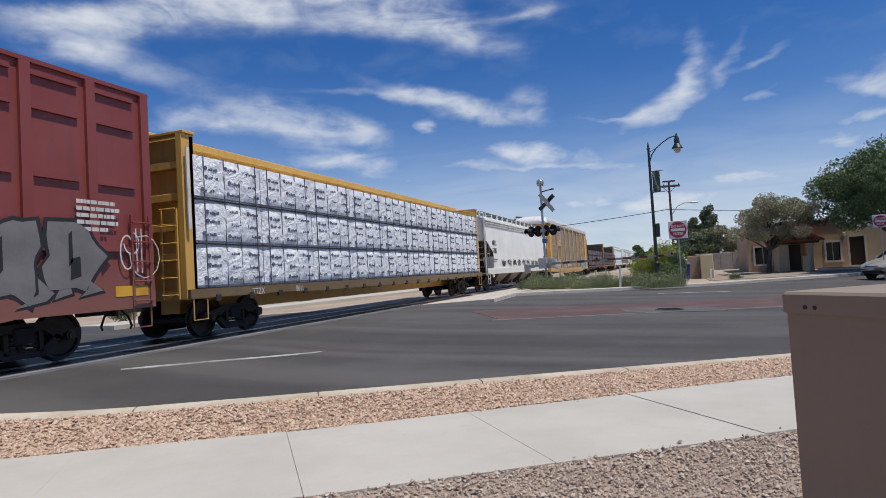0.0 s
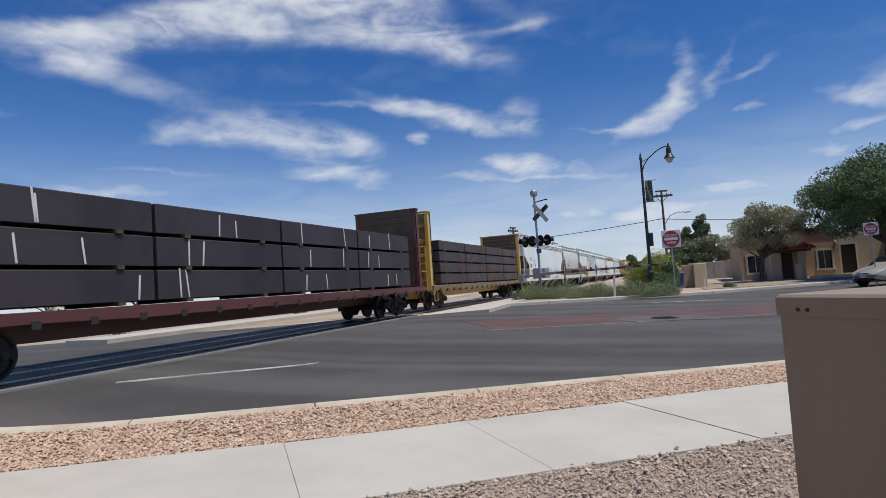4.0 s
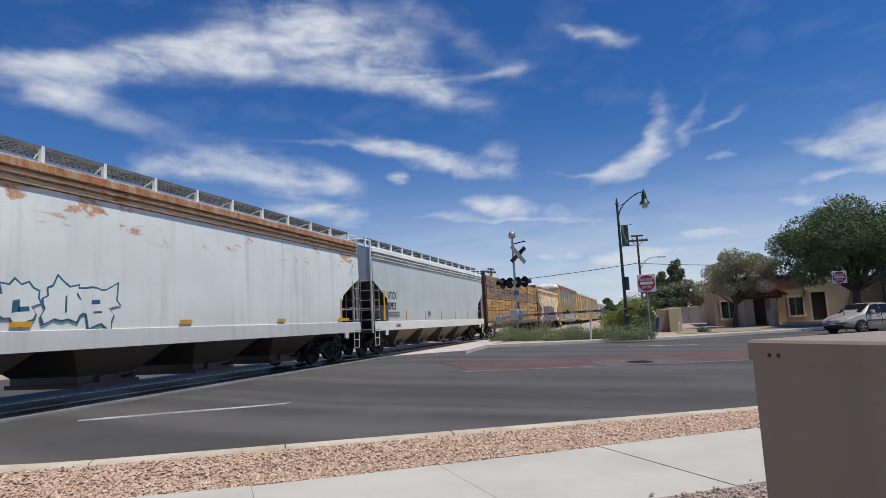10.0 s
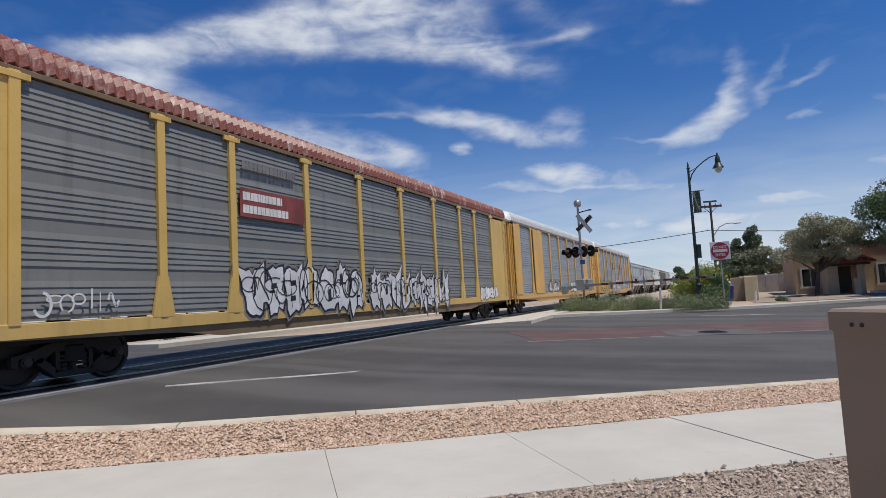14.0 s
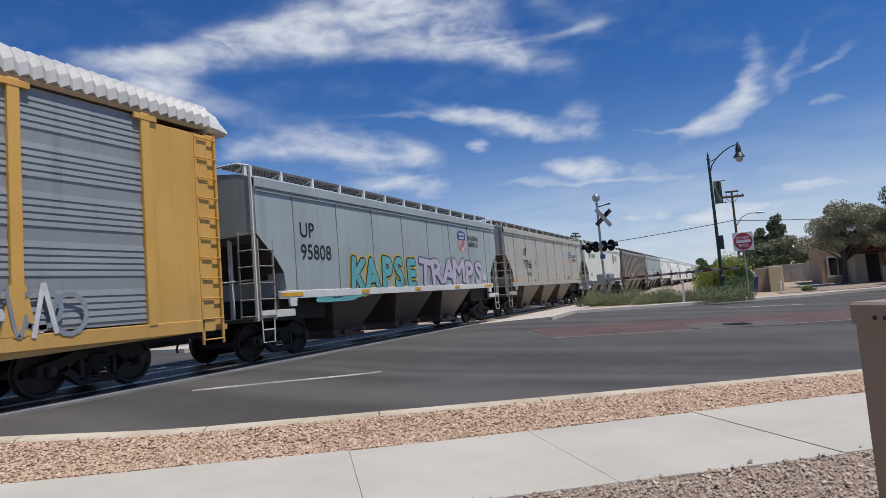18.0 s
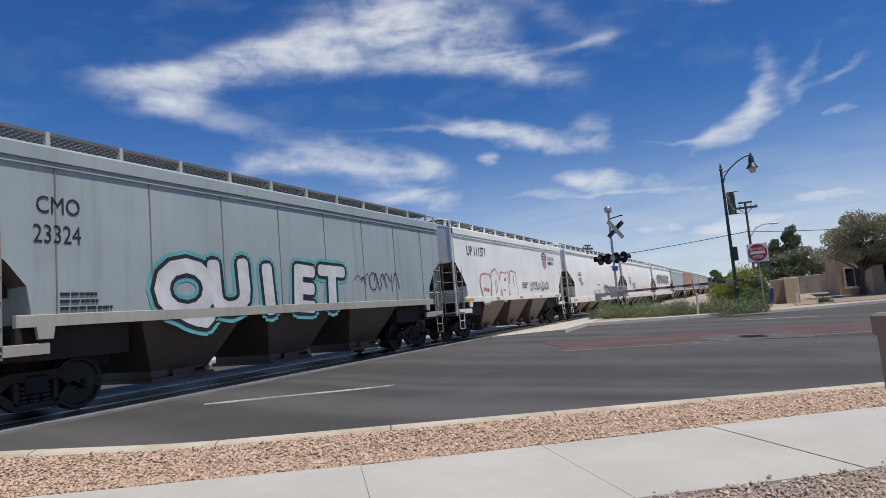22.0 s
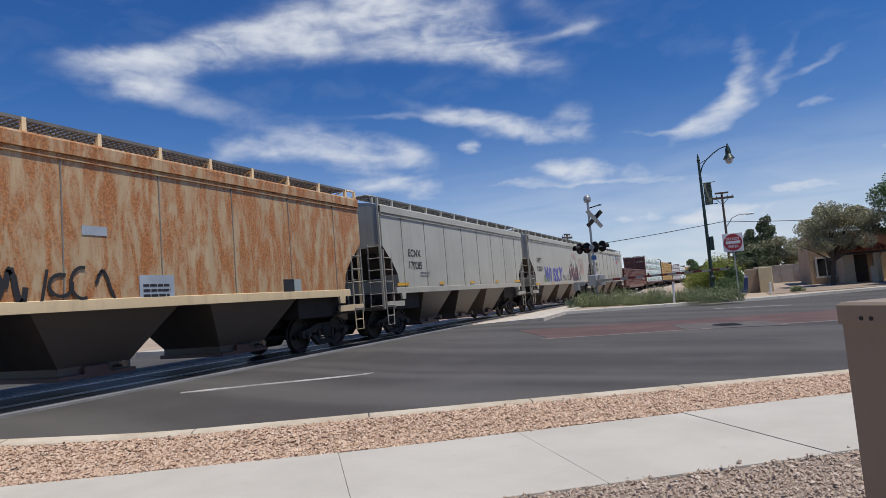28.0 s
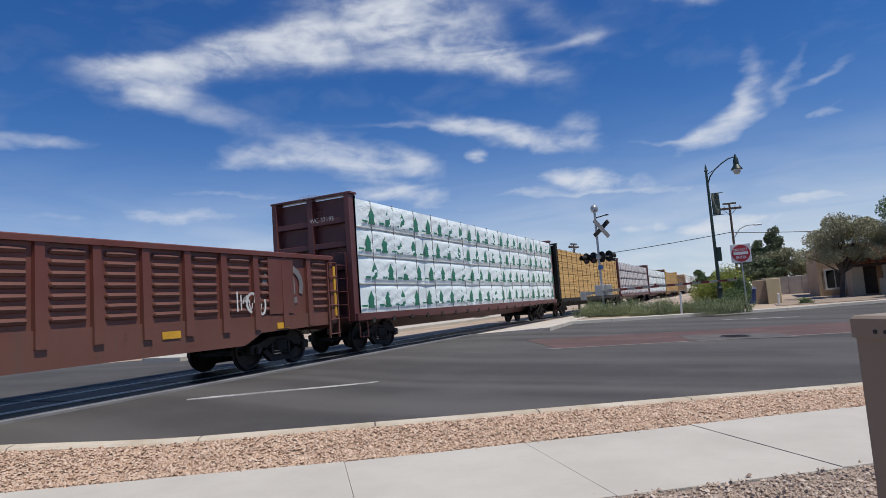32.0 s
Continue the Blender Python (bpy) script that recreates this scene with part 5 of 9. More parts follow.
        if mark:
            lg = Geo()
            house = [(-0.20, 0.06), (0.20, 0.06), (0.20, 0.13), (0.14, 0.13), (0.14, 0.33), (0.19, 0.33), (0, 0.60), (-0.19, 0.33), (-0.14, 0.33), (-0.14, 0.13), (-0.20, 0.13)]
            lg.prism(house, SIDE - 0.03, SIDE - 0.022)
            lg.box(SIDE - 0.03, SIDE - 0.022, -0.55, -0.25, 0.10, 0.16)
            lm = lg.mesh("print_mark", mark)
            k = int(length / 0.98)
            for r in range(rows):
                for i in range(k):
                    part("print_mark", lm, mark, car, at=pose(0, -length / 2 + 0.55 + i * length / k + (0.3 if r % 2 else 0), 1.30 + r * h))
    running_gear(car, L, 2.75)
    return car, hl


def boxcar(L, body, label):
    car = thing("box_car", pose(TRACK_X, 0, RAIL_Z), label, "box car", "cars of the freight train")
    hl = L / 2 - 0.42
    part("body", Geo().box(-SIDE + 0.06, SIDE - 0.06, -hl, hl, 0.95, 5.42, 0.02), body, car)
    part("roof", Geo().rings([[(x, y, z) for x, z in ((-SIDE, 5.36), (SIDE, 5.36), (SIDE, 5.44), (0, 5.60), (-SIDE, 5.44))] for y in (-hl, hl)]), body, car)
    part("side_sill", Geo().prism([(-hl, 1.3), (hl, 1.3), (hl, 0.9), (hl - 3, 0.88), (hl - 4.2, 0.7), (-hl + 4.2, 0.7), (-hl + 3, 0.88), (-hl, 0.9)], SIDE - 0.08, SIDE + 0.005), body, car)
    n = 14
    post = Geo().prism([(-0.10, 1.3), (0.10, 1.3), (0.10, 5.36), (-0.10, 5.36)], SIDE - 0.08, SIDE + 0.01).mesh("side_post", body)
    for i in range(n + 1):
        part("side_post", post, body, car, at=pose(0, -hl + 0.12 + i * (2 * hl - 0.24) / n, 0))
    for i in range(n):
        y = -hl + 0.22 + (i + 0.5) * (2 * hl - 0.44) / n
        for z in (2.05, 3.35, 4.55, 5.15):
            part("rib", Geo().prism([(y - 0.46, z), (y + 0.46, z), (y + 0.46, z + 0.10), (y - 0.46, z + 0.10)], SIDE - 0.08, SIDE + 0.002), body, car)
    for s in (-1, 1):
        ladder(car, s * (hl - 0.35), SIDE + 0.02, 0.95, 2.8, 0.45, "y", body)
        ladder(car, s * (hl + 0.03), 1.2, 0.95, 5.3, 0.45, "x", body)
        part("stirrup_step", Geo().pipe([(SIDE - 0.03, s * (hl - 0.1), 1.0), (SIDE - 0.03, s * (hl - 0.1), 0.5), (SIDE - 0.03, s * (hl - 0.55), 0.5), (SIDE - 0.03, s * (hl - 0.55), 1.0)], 0.02), body, car)
    running_gear(car, L, 2.9)
    return car, hl


def gondola(L, body, label):
    car = thing("gondola_car", pose(TRACK_X, 0, RAIL_Z), label, "gondola car", "cars of the freight train")
    hl = L / 2 - 0.55
    z0, z1 = 0.86, 2.88
    for s in (-1, 1):
        part("side_wall", Geo().box(*sorted((s * (SIDE - 0.12), s * (SIDE - 0.07))), -hl, hl, z0 + 0.35, z1 - 0.02), body, car)
        part("top_rail", Geo().box(*sorted((s * (SIDE - 0.17), s * (SIDE + 0.03))), -hl, hl, z1 - 0.10, z1 + 0.02, 0.02), body, car)
        part("end_wall", Geo().box(-SIDE + 0.1, SIDE - 0.1, *sorted((s * (hl - 0.02), s * (hl - 0.12))), z0, z1 + 0.05), body, car)
    part("floor", Geo().box(-1.5, 1.5, -hl, hl, z0 + 0.1, z0 + 0.3), body, car)
    part("center_sill", Geo().box(-0.3, 0.3, -hl, hl, 0.6, 0.98), BLACK, car)
    part("side_sill", Geo().prism([(-hl, 1.32), (hl, 1.32), (hl, 0.98), (hl - 3.0, 0.92), (hl - 3.6, 0.66), (-hl + 3.6, 0.66), (-hl + 3.0, 0.92), (-hl, 0.98)], SIDE - 0.10, SIDE - 0.02), body, car)
    n = 20
    w = (2 * hl - 0.2) / n
    post = Geo().rings([[(SIDE - 0.1, -0.12, 1.0), (SIDE + 0.03, -0.10, 1.0), (SIDE + 0.03, 0.10, 1.0), (SIDE - 0.1, 0.12, 1.0)], [(SIDE - 0.1, -0.10, z1 - 0.05), (SIDE + 0.0, -0.08, z1 - 0.05), (SIDE + 0.0, 0.08, z1 - 0.05), (SIDE - 0.1, 0.10, z1 - 0.05)]]).mesh("side_post", body)
    wave = Geo()
    hw = w / 2 - 0.17
    rib_ = [(0.0, -0.070), (0.060, -0.048), (0.085, 0.0), (0.060, 0.048), (0.0, 0.070)]
    wave.rings([[(SIDE - 0.08 + a * k, y, b * (0.4 + 0.6 * k)) for a, b in rib_] + [(SIDE - 0.1, y, 0)] for y, k in ((-hw, 0.05), (-hw * 0.88, 0.85), (0, 1), (hw * 0.88, 0.85), (hw, 0.05))])
    wave = wave.mesh("pressed_rib", body, True)
    for i in range(n + 1):
        y = -hl + 0.1 + i * w
        part("side_post", post, body, car, at=pose(0, y, 0))
        if i < n and i not in (1, n - 2):
            for k in range(7):
                part("pressed_rib", wave, body, car, at=pose(0, y + w / 2, 1.47 + k * 0.195))
    for s in (-1, 1):
        ladder(car, s * (hl - 0.1), SIDE + 0.02, 0.6, 2.7, 0.42, "y", body)
        part("corner_tape", Geo().box(SIDE - 0.02, SIDE + 0.04, s * hl - 0.05, s * hl + 0.05, 1.2, 2.6), YELLOW_TAPE if s > 0 else body, car)
    running_gear(car, L, 2.3)
    return car, hl


def pipe_flat(L, frame_paint, stack, label, rows=3, top=3.3, bulk=4.5, strap=None):
    """A bulkhead flat car with dark wrapped stacks under red straps."""
    car, hl = centerbeam(L, frame_paint, ("", None), label, bulk=bulk, beam=False, planks=TIE)
    n, cols = rows, 4
    length = 2 * hl - 2.6
    h = (top - 1.3) / rows
    w = length / cols
    me = Geo().box(0.02, SIDE - 0.10, -w / 2 + 0.05, w / 2 - 0.05, 0.004, h - 0.085, 0.02).mesh("stack", stack)
    bl = Geo().box(0.05, SIDE - 0.06, -0.09, 0.09, 0, 0.08).mesh("dunnage", TIE)
    rng = random.Random(len(label))
    for r in range(rows):
        for c in range(cols):
            y = -length / 2 + w * (c + 0.5)
            for s in (0, 180):
                part("stack", me, stack, car, at=pose(0, y, 1.30 + r * h, 0, 0, s))
            for q in (-0.3, 0.3):
                part("dunnage", bl, TIE, car, at=pose(0, y + q * w, 1.22 + r * h))
            for q in range(2):
                z0 = 1.30 + r * h + 0.02
                part("strap", Geo().box(SIDE - 0.098, SIDE - 0.085, -0.022, 0.022, 0, (h - 0.1) * rng.uniform(0.7, 1.1)), strap, car, at=pose(0, y + rng.uniform(-0.45, 0.45) * w, z0, rng.uniform(-8, 8)))
    return car, hl

# ---- the train, car by car from the front ----
# the joints between cars, metres along the track from the crossing when the clip starts
JOINTS = [-8.6, 10.48, 34.35, 55.2, 83.68, 106.5, 128.4, 149.1, 162.93, 183.4, 203.9, 224.15, 244.2, 268.45, 286.6, 314.75, 343.5, 372.2, 390.4, 408.5, 425.8, 443.7, 460.1, 477.7, 497.1, 516.6, 536.3, 554.8, 573.8, 590.2, 608.4, 627.3, 649.4, 673.8]
# the hopper cars stand a little further back
for k, d in ((7, 0.6), (8, 0.79), (9, 0.77), (10, 0.38), (11, 0.45), (12, 0.2), (17, 0.5), (18, 0.24), (19, 0.3), (20, 0.22), (21, 0.58), (22, 1.32), (23, 0.7), (24, 0.79), (25, 0.8), (26, 0.85), (27, 0.89), (28, 0.38), (29, 1.0), (30, 1.29), (31, 0.4)):
    JOINTS[k] = round(JOINTS[k] + d, 2)
# where the side lettering is centred, then the couplers' own places
LETTER_MID = [(a + b) / 2 for a, b in zip(JOINTS, JOINTS[1:])]
for k, d in enumerate((0, 0.1, 0.72, 0.75, 1.0, 1.1, 0.25, 0.12, 0.1, 0.15, 0.2, 0.35, 0.6, 1.15, 1.05, 1.5, 0.75, 0.35, 0.2, 0.2, 0.4, 0.6, 0.5, 0.3, 0.1, 0.2, 0.2, 0.25, 0.25, 0.25, 0.3, 0.55, 0.5, 0.5)):
    JOINTS[k] = round(JOINTS[k] + d, 2)
LETTER_SHIFT = {i: m - (a + b) / 2 for i, (m, a, b) in enumerate(zip(LETTER_MID, JOINTS, JOINTS[1:]))}
ON_SIDE = {"graffiti", "lettering", "data_bar", "placard", "reflector", "emblem", "emblem_board", "emblem_bar", "name_bar", "number_panel", "number_patch", "repainted_patch", "patched_mark", "warning_sign", "sticker", "number_bar", "round_decal", "solid_panel"}
for extra in (24.3, 24.3, 24.3, 24.3, 24.3, 18.5, 18.5, 18.5, 20.4, 20.4, 28.4, 28.4):
    JOINTS.append(JOINTS[-1] + extra)
LEN = [b - a for a, b in zip(JOINTS, JOINTS[1:])]
CARS = []

P_WHITE = paint("white hopper paint", (0.75, 0.76, 0.725), 0.05, 0.22, low=0.25)
P_PALE = paint("pale grey hopper paint", (0.64, 0.66, 0.64), 0.05, 0.4, low=0.3)
P_BLUEGREY = paint("pale blue-grey hopper paint", (0.67, 0.74, 0.745), 0.05, 0.35, low=0.25)
P_PALEBLUE = paint("faded pale blue hopper paint", (0.49, 0.555, 0.55), 0.06, 0.35, low=0.25)
P_SOFTBLUE = paint("dull blue-grey hopper paint", (0.46, 0.51, 0.505), 0.05, 0.3, low=0.25)
P_STONE = paint("stone white hopper paint", (0.60, 0.625, 0.555), 0.05, 0.3, low=0.25)
P_GREY = paint("warm grey hopper paint", (0.36, 0.355, 0.31), 0.14, 0.5, low=0.35)
P_DGREY = paint("dusty grey hopper paint", (0.34, 0.33, 0.30), 0.12, 0.6, low=0.4)
P_BLUISH = paint("slate blue hopper paint", (0.30, 0.35, 0.355), 0.06, 0.5, low=0.3)
P_CREAM = paint("stained cream hopper paint", (0.72, 0.56, 0.33), 0.30, 0.6, low=0.5)
P_RUSTWHITE = paint("rust-stained white hopper paint", (0.70, 0.735, 0.69), 0.16, 0.45, low=0.25, rust_color=(0.30, 0.13, 0.04), high=0.9)
P_RUST = paint("rusted orange hopper paint", (0.42, 0.31, 0.18), 0.86, 0.4, low=0.2, rust_color=(0.255, 0.105, 0.034))
P_POST = paint("grimy brown post paint", (0.22, 0.192, 0.158), 0.25, 0.7, low=0.4)
P_BROWN = paint("grimy brown hopper paint", (0.165, 0.143, 0.117), 0.3, 0.8, low=0.4)
P_BOXRED = paint("oxide red box car paint", (0.20, 0.040, 0.034), 0.06, 0.5, low=0.3)
P_GONRED = paint("scuffed oxide red gondola paint", (0.118, 0.031, 0.020), 0.35, 0.8, low=0.15, rust_color=(0.055, 0.026, 0.018))
P_MAROON = paint("maroon flat car paint", (0.095, 0.026, 0.024), 0.2, 0.5)
P_DARKRED = paint("rusty dark red flat car paint", (0.055, 0.020, 0.018), 0.3, 0.6)
P_YELLOW = paint("railway yellow paint", (0.58, 0.33, 0.07), 0.16, 0.5, low=0.2)
P_YELLOWW = paint("worn railway yellow paint", (0.54, 0.35, 0.09), 0.22, 0.6, low=0.2)
P_GALV = paint("dusty galvanised panel", (0.225, 0.187, 0.133), 0.12, 0.8, rough=0.55)
P_GALV2 = paint("grey galvanised panel", (0.22, 0.245, 0.26), 0.04, 0.7, rough=0.5)
P_GALV3 = paint("dull grey galvanised panel", (0.160, 0.163, 0.152), 0.14, 0.9, rough=0.5)
P_TANK = paint("barrel hopper grey paint", (0.52, 0.515, 0.475), 0.06, 0.5, low=0.5)
P_ROOFGALV = paint("pale galvanised roof", (0.46, 0.465, 0.46), 0.08, 0.5)
P_ROOFRUST = paint("rust-patched roof", (0.50, 0.43, 0.38), 1.12, 0.4, rust_color=(0.155, 0.050, 0.034))
P_ENDWHITE = paint("white end paint", (0.62, 0.62, 0.60), 0.1, 0.4)

wrap_k = Nodes("silver-white lumber wrap")
wn, wf = wrap_k.noise(3.2, 6, 0.65, dist=0.6), wrap_k.noise(11, 5, 0.6)
wc = wrap_k.mix(wrap_k.ramp(wf, 0.62, 0.74), (0.84, 0.86, 0.90), (0.46, 0.48, 0.54))
wc = wrap_k.mix(wrap_k.mul(wrap_k.ramp(wn, 0.45, 0.7), 0.5), wc, (0.88, 0.90, 0.94))
WRAP = wrap_k.done(wc, 0.32, 0, wn, 0.20, 0.85)
wrap_k = Nodes("white-green lumber wrap")
wn, wf = wrap_k.noise(2.6, 6, 0.65, dist=0.5), wrap_k.noise(9, 4, 0.6)
wc = wrap_k.mix(wrap_k.ramp(wf, 0.55, 0.8), (0.78, 0.86, 0.86), (0.62, 0.73, 0.735))
WRAP2 = wrap_k.done(wc, 0.36, 0, wn, 0.06, 0.7)
WRAP3 = plain("pinkish white lumber wrap", (0.58, 0.55, 0.55), 0.4, vary=0.3, scale=5, bump=0.03)


def timber(name, colour, dark, joined=True):
    k = Nodes(name)
    isl = k.t.nodes.new("ShaderNodeNewGeometry" if joined else "ShaderNodeObjectInfo").outputs["Random Per Island" if joined else "Random"]
    g1 = k.noise(2.0, 6, 0.6, (6, 0.5, 14))
    c = k.mix(isl, colour, dark)
    c = k.mix(k.mul(k.ramp(g1, 0.45, 0.75), 0.5), c, tuple(q * 0.6 for q in dark))
    return k.done(c, 0.8, 0, g1, 0.006, 0.4)


TIMBER = timber("weathered lumber", (0.52, 0.31, 0.11), (0.27, 0.15, 0.055), False)
TIMBER4 = timber("grey-brown lumber", (0.29, 0.195, 0.115), (0.15, 0.105, 0.072), False)
TIMBER3 = timber("brown lumber", (0.33, 0.195, 0.085), (0.19, 0.115, 0.062))
TIMBER2 = timber("fresh yellow lumber", (0.64, 0.42, 0.16), (0.50, 0.31, 0.11))
DARK_STACK = plain("dark brown wrapped stack", (0.046, 0.036, 0.040), 0.5, vary=0.35, scale=4)

EMBLEM_BLUE = plain("emblem blue", (0.03, 0.07, 0.28), 0.5)
S_SILVER = plain("silver spray paint", (0.27, 0.30, 0.33), 0.45)
S_WHITE = plain("white spray paint", (0.66, 0.66, 0.66), 0.6)
S_PURPLE = plain("purple spray paint", (0.115, 0.095, 0.135), 0.6)
S_LILAC = plain("lilac outline spray", (0.52, 0.48, 0.58), 0.6)
S_BLUE = plain("blue spray paint", (0.10, 0.11, 0.36), 0.6)
S_TEALBLUE = plain("dark teal-blue spray paint", (0.035, 0.13, 0.22), 0.6)
S_CYAN = plain("turquoise spray paint", (0.13, 0.42, 0.44), 0.6)
S_RED = plain("red spray paint", (0.48, 0.08, 0.075), 0.6)
S_PINK = plain("faded red spray paint", (0.50, 0.20, 0.18), 0.6)
S_YELLOW = plain("yellow spray paint", (0.62, 0.47, 0.05), 0.6)
S_GREEN = plain("olive spray paint", (0.17, 0.24, 0.12), 0.6)
S_MOSS = plain("faded moss green spray paint", (0.27, 0.33, 0.19), 0.6, vary=0.3)
S_GREYTAG = plain("grey spray paint", (0.19, 0.18, 0.18), 0.6)
S_OCHRE = plain("faded ochre spray paint", (0.38, 0.22, 0.10), 0.6)
S_BROWN = plain("brown spray paint", (0.22, 0.155, 0.14), 0.6)


def mark(car, hl, lines, y, z, size=0.38, material=INK, squeeze=0.85, gap=None, bold=0.004):
    """Reporting marks and numbers in the car's stencil lettering."""
    for i, words in enumerate(lines):
        lettering(words, size * 1.38, material, car, on_side(y, z - i * (gap or size * 1.45), 0.010), "lettering", bold, squeeze)


def add_car(i, made):
    CARS.append((i, made[0]))
    return made


# 0 box car
c, h = add_car(0, boxcar(LEN[0], P_BOXRED, "tall oxide red box car with grey graffiti"))
bars(c, h - 4.0, 2.95, 5, 0.9, CHALK, 0.075, 0.13)
bars(c, h - 1.75, 2.95, 5, 1.0, CHALK, 0.075, 0.13)
throwup(c, h - 8.2, h - 1.3, 1.15, 2.6, S_GREYTAG, INK, 6, 3, None, 0.25)
spikes(c, h - 6.5, h - 1.2, 0.95, 2.2, S_GREYTAG, INK, 9, 74)
plate(c, h - 0.95, h - 0.15, 1.15, 1.36, YELLOW_TAPE, "reflector")
plate(c, h - 2.1, h - 1.8, 1.95, 2.25, YELLOW_TAPE, "warning_sign")
scrawl(c, h - 0.7, h - 0.15, 1.6, 2.6, CHALK, 5, 0.025, 4)
# 1 centre beam, white wrap
c, h = add_car(1, centerbeam(LEN[1], P_YELLOW, ("wrap", WRAP), "yellow centre-beam flat car with lumber in silver-white wrap", 3, 4.40, cols=9, cap=4.86, straps=S_PRINT))
part("lettering_bars", Geo().box(SIDE - 0.02, SIDE + 0.012, -h + 0.01, -h + 0.10, 2.6, 4.5), CHALK, c, "worn white lettering on the post")
mark(c, h, ["TTZX"], -h + 2.6, 0.99, 0.17, CHALK)
mark(c, h, ["8611"], -h + 4.6, 0.99, 0.17, CHALK)
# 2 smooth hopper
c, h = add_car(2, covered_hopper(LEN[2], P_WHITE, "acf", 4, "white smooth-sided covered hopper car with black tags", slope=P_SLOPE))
mark(c, h, ["MBLX", "53885"], -h + 2.0, 2.85, 0.34)
for q in range(6):
    scrawl(c, -5.6 + q * 1.5, -4.6 + q * 1.5, 1.55, 2.0, INK, 8, 0.055, 5 + q)
for word, y0, z0, hgt, ln in (("RAOE", 3.66, 1.52, 0.40, 0.95), ("TARIN", 4.92, 1.54, 0.38, 1.06), ("SPAR", 7.17, 1.56, 0.38, 0.95), ("GABA", 8.43, 1.95, 0.38, 0.85), ("1000", 8.43, 1.56, 0.30, 0.8)):
    piece(c, word, y0, z0, hgt, ln, INK, None, 90, swell=0.014, label="black sprayed tag")
for q in (3.5, 6.45, 9.4):
    plate(c, q, q + 0.11, 1.48, 1.95, YELLOW_TAPE, "reflector")
bars(c, -h + 2.0, 1.95, 2, 1.2, S_GREYTAG, 0.05, 0.12)
# 3 autorack
c, h, a0, w = add_car(3, autorack(LEN[3], P_GALV, P_YELLOW, P_ROOFGALV, "yellow autorack car with dusty ribbed panels and an emblem", end=P_ENDWHITE, off=LETTER_SHIFT[3]))
SIDE += 0.03
plate(c, -8.14, -6.16, 3.38, 5.22, paint("emblem board yellow", (0.46, 0.27, 0.08), 0.1), "emblem_board", 0.012)
SIDE += 0.012
shield(c, -7.15, 4.36, 1.40)
SIDE -= 0.012
throwup(c, -10.75, -7.1, 1.18, 2.05, S_WHITE, S_BROWN, 7, 6, None, 0.9)
scrawl(c, -10.6, -7.2, 1.25, 2.1, INK, 14, 0.03, 61, 0.02)
throwup(c, -5.6, -3.1, 1.18, 1.90, S_WHITE, S_BROWN, 5, 62, None, 0.9)
throwup(c, -2.8, -0.2, 1.18, 1.90, S_WHITE, S_BROWN, 5, 63, None, 0.9)
scrawl(c, -5.6, -0.2, 1.2, 1.9, S_BROWN, 20, 0.04, 7, 0.02)
piece(c, "OSMES", 8.05, 0.95, 1.30, 4.1, S_CYAN, INK, 8, CHALK, swell=0.07, line=0.055)
scrawl(c, 12.1, 12.9, 1.3, 1.8, INK, 5, 0.03, 62)
mark(c, h, ["TTGX"], -5.9, 0.72, 0.24, CHALK)
mark(c, h, ["99698"], -4.6, 0.72, 0.24, CHALK)
SIDE -= 0.03
# 4, 5 dark stacks
add_car(4, pipe_flat(LEN[4], P_MAROON, DARK_STACK, "maroon bulkhead flat car with dark banded stacks", 3, 3.5, 4.72, CHALK))
add_car(5, pipe_flat(LEN[5], P_YELLOWW, DARK_STACK, "worn yellow bulkhead flat car with dark stacks and loose orange straps", 4, 3.55, 4.75, plain("orange strap", (0.50, 0.12, 0.04), 0.6)))
# 6 hopper 6031
c, h = add_car(6, covered_hopper(LEN[6], P_BLUEGREY, "acf", 4, "pale grey smooth-sided covered hopper car with a white sill", P_WHITE, P_SLOPE, P_WHITE))
plate(c, -h + 2.1, -h + 2.9, 2.75, 3.05, OFFWHITE, "patched_mark")
mark(c, h, ["6031"], -h + 2.15, 2.20, 0.31, INK, 0.9, bold=0.008)
mark(c, h, ["LD LMT 218700", "LT WT    67000"], -h + 2.1, 1.84, 0.105, INK, 0.9)
part("round_decal", Geo().rings([[(SIDE + 0.012, -h + 4.35 + 0.09 * math.cos(a), 2.35 + 0.11 * math.sin(a)) for a in [i * math.pi / 8 for i in range(16)]], [(SIDE + 0.002, -h + 4.35 + 0.09 * math.cos(a), 2.35 + 0.11 * math.sin(a)) for a in [i * math.pi / 8 for i in range(16)]]]), INK, c)
reflectors(c, h, 1.48, 0.5, True, 6)
plate(c, -h + 1.55, -h + 1.69, 1.48, 2.5, YELLOW_TAPE, "reflector")
scrawl(c, -5.55, -2.3, 1.5, 2.05, S_GREYTAG, 9, 0.05, 9)
scrawl(c, -5.2, -2.6, 1.5, 1.9, INK, 5, 0.03, 91)
throwup(c, 1.4, 3.1, 1.5, 2.0, P_WHITE, INK, 4, 10)
scrawl(c, 3.95, 5.6, 1.5, 2.05, S_PINK, 7, 0.07, 11)
scrawl(c, 6.1, 7.4, 1.55, 2.05, S_CYAN, 6, 0.06, 12)
scrawl(c, 3.3, 6.0, 1.1, 1.38, INK, 12, 0.03, 92, 0.024)
plate(c, -6.12, -5.84, 2.52, 2.80, INK, "placard", 0.008)
plate(c, -6.09, -5.87, 2.55, 2.77, OFFWHITE, "placard", 0.012)
scrawl(c, -h + 2.4, -h + 3.9, 1.1, 1.4, INK, 8, 0.03, 13, 0.024)
SIDE += 0.02
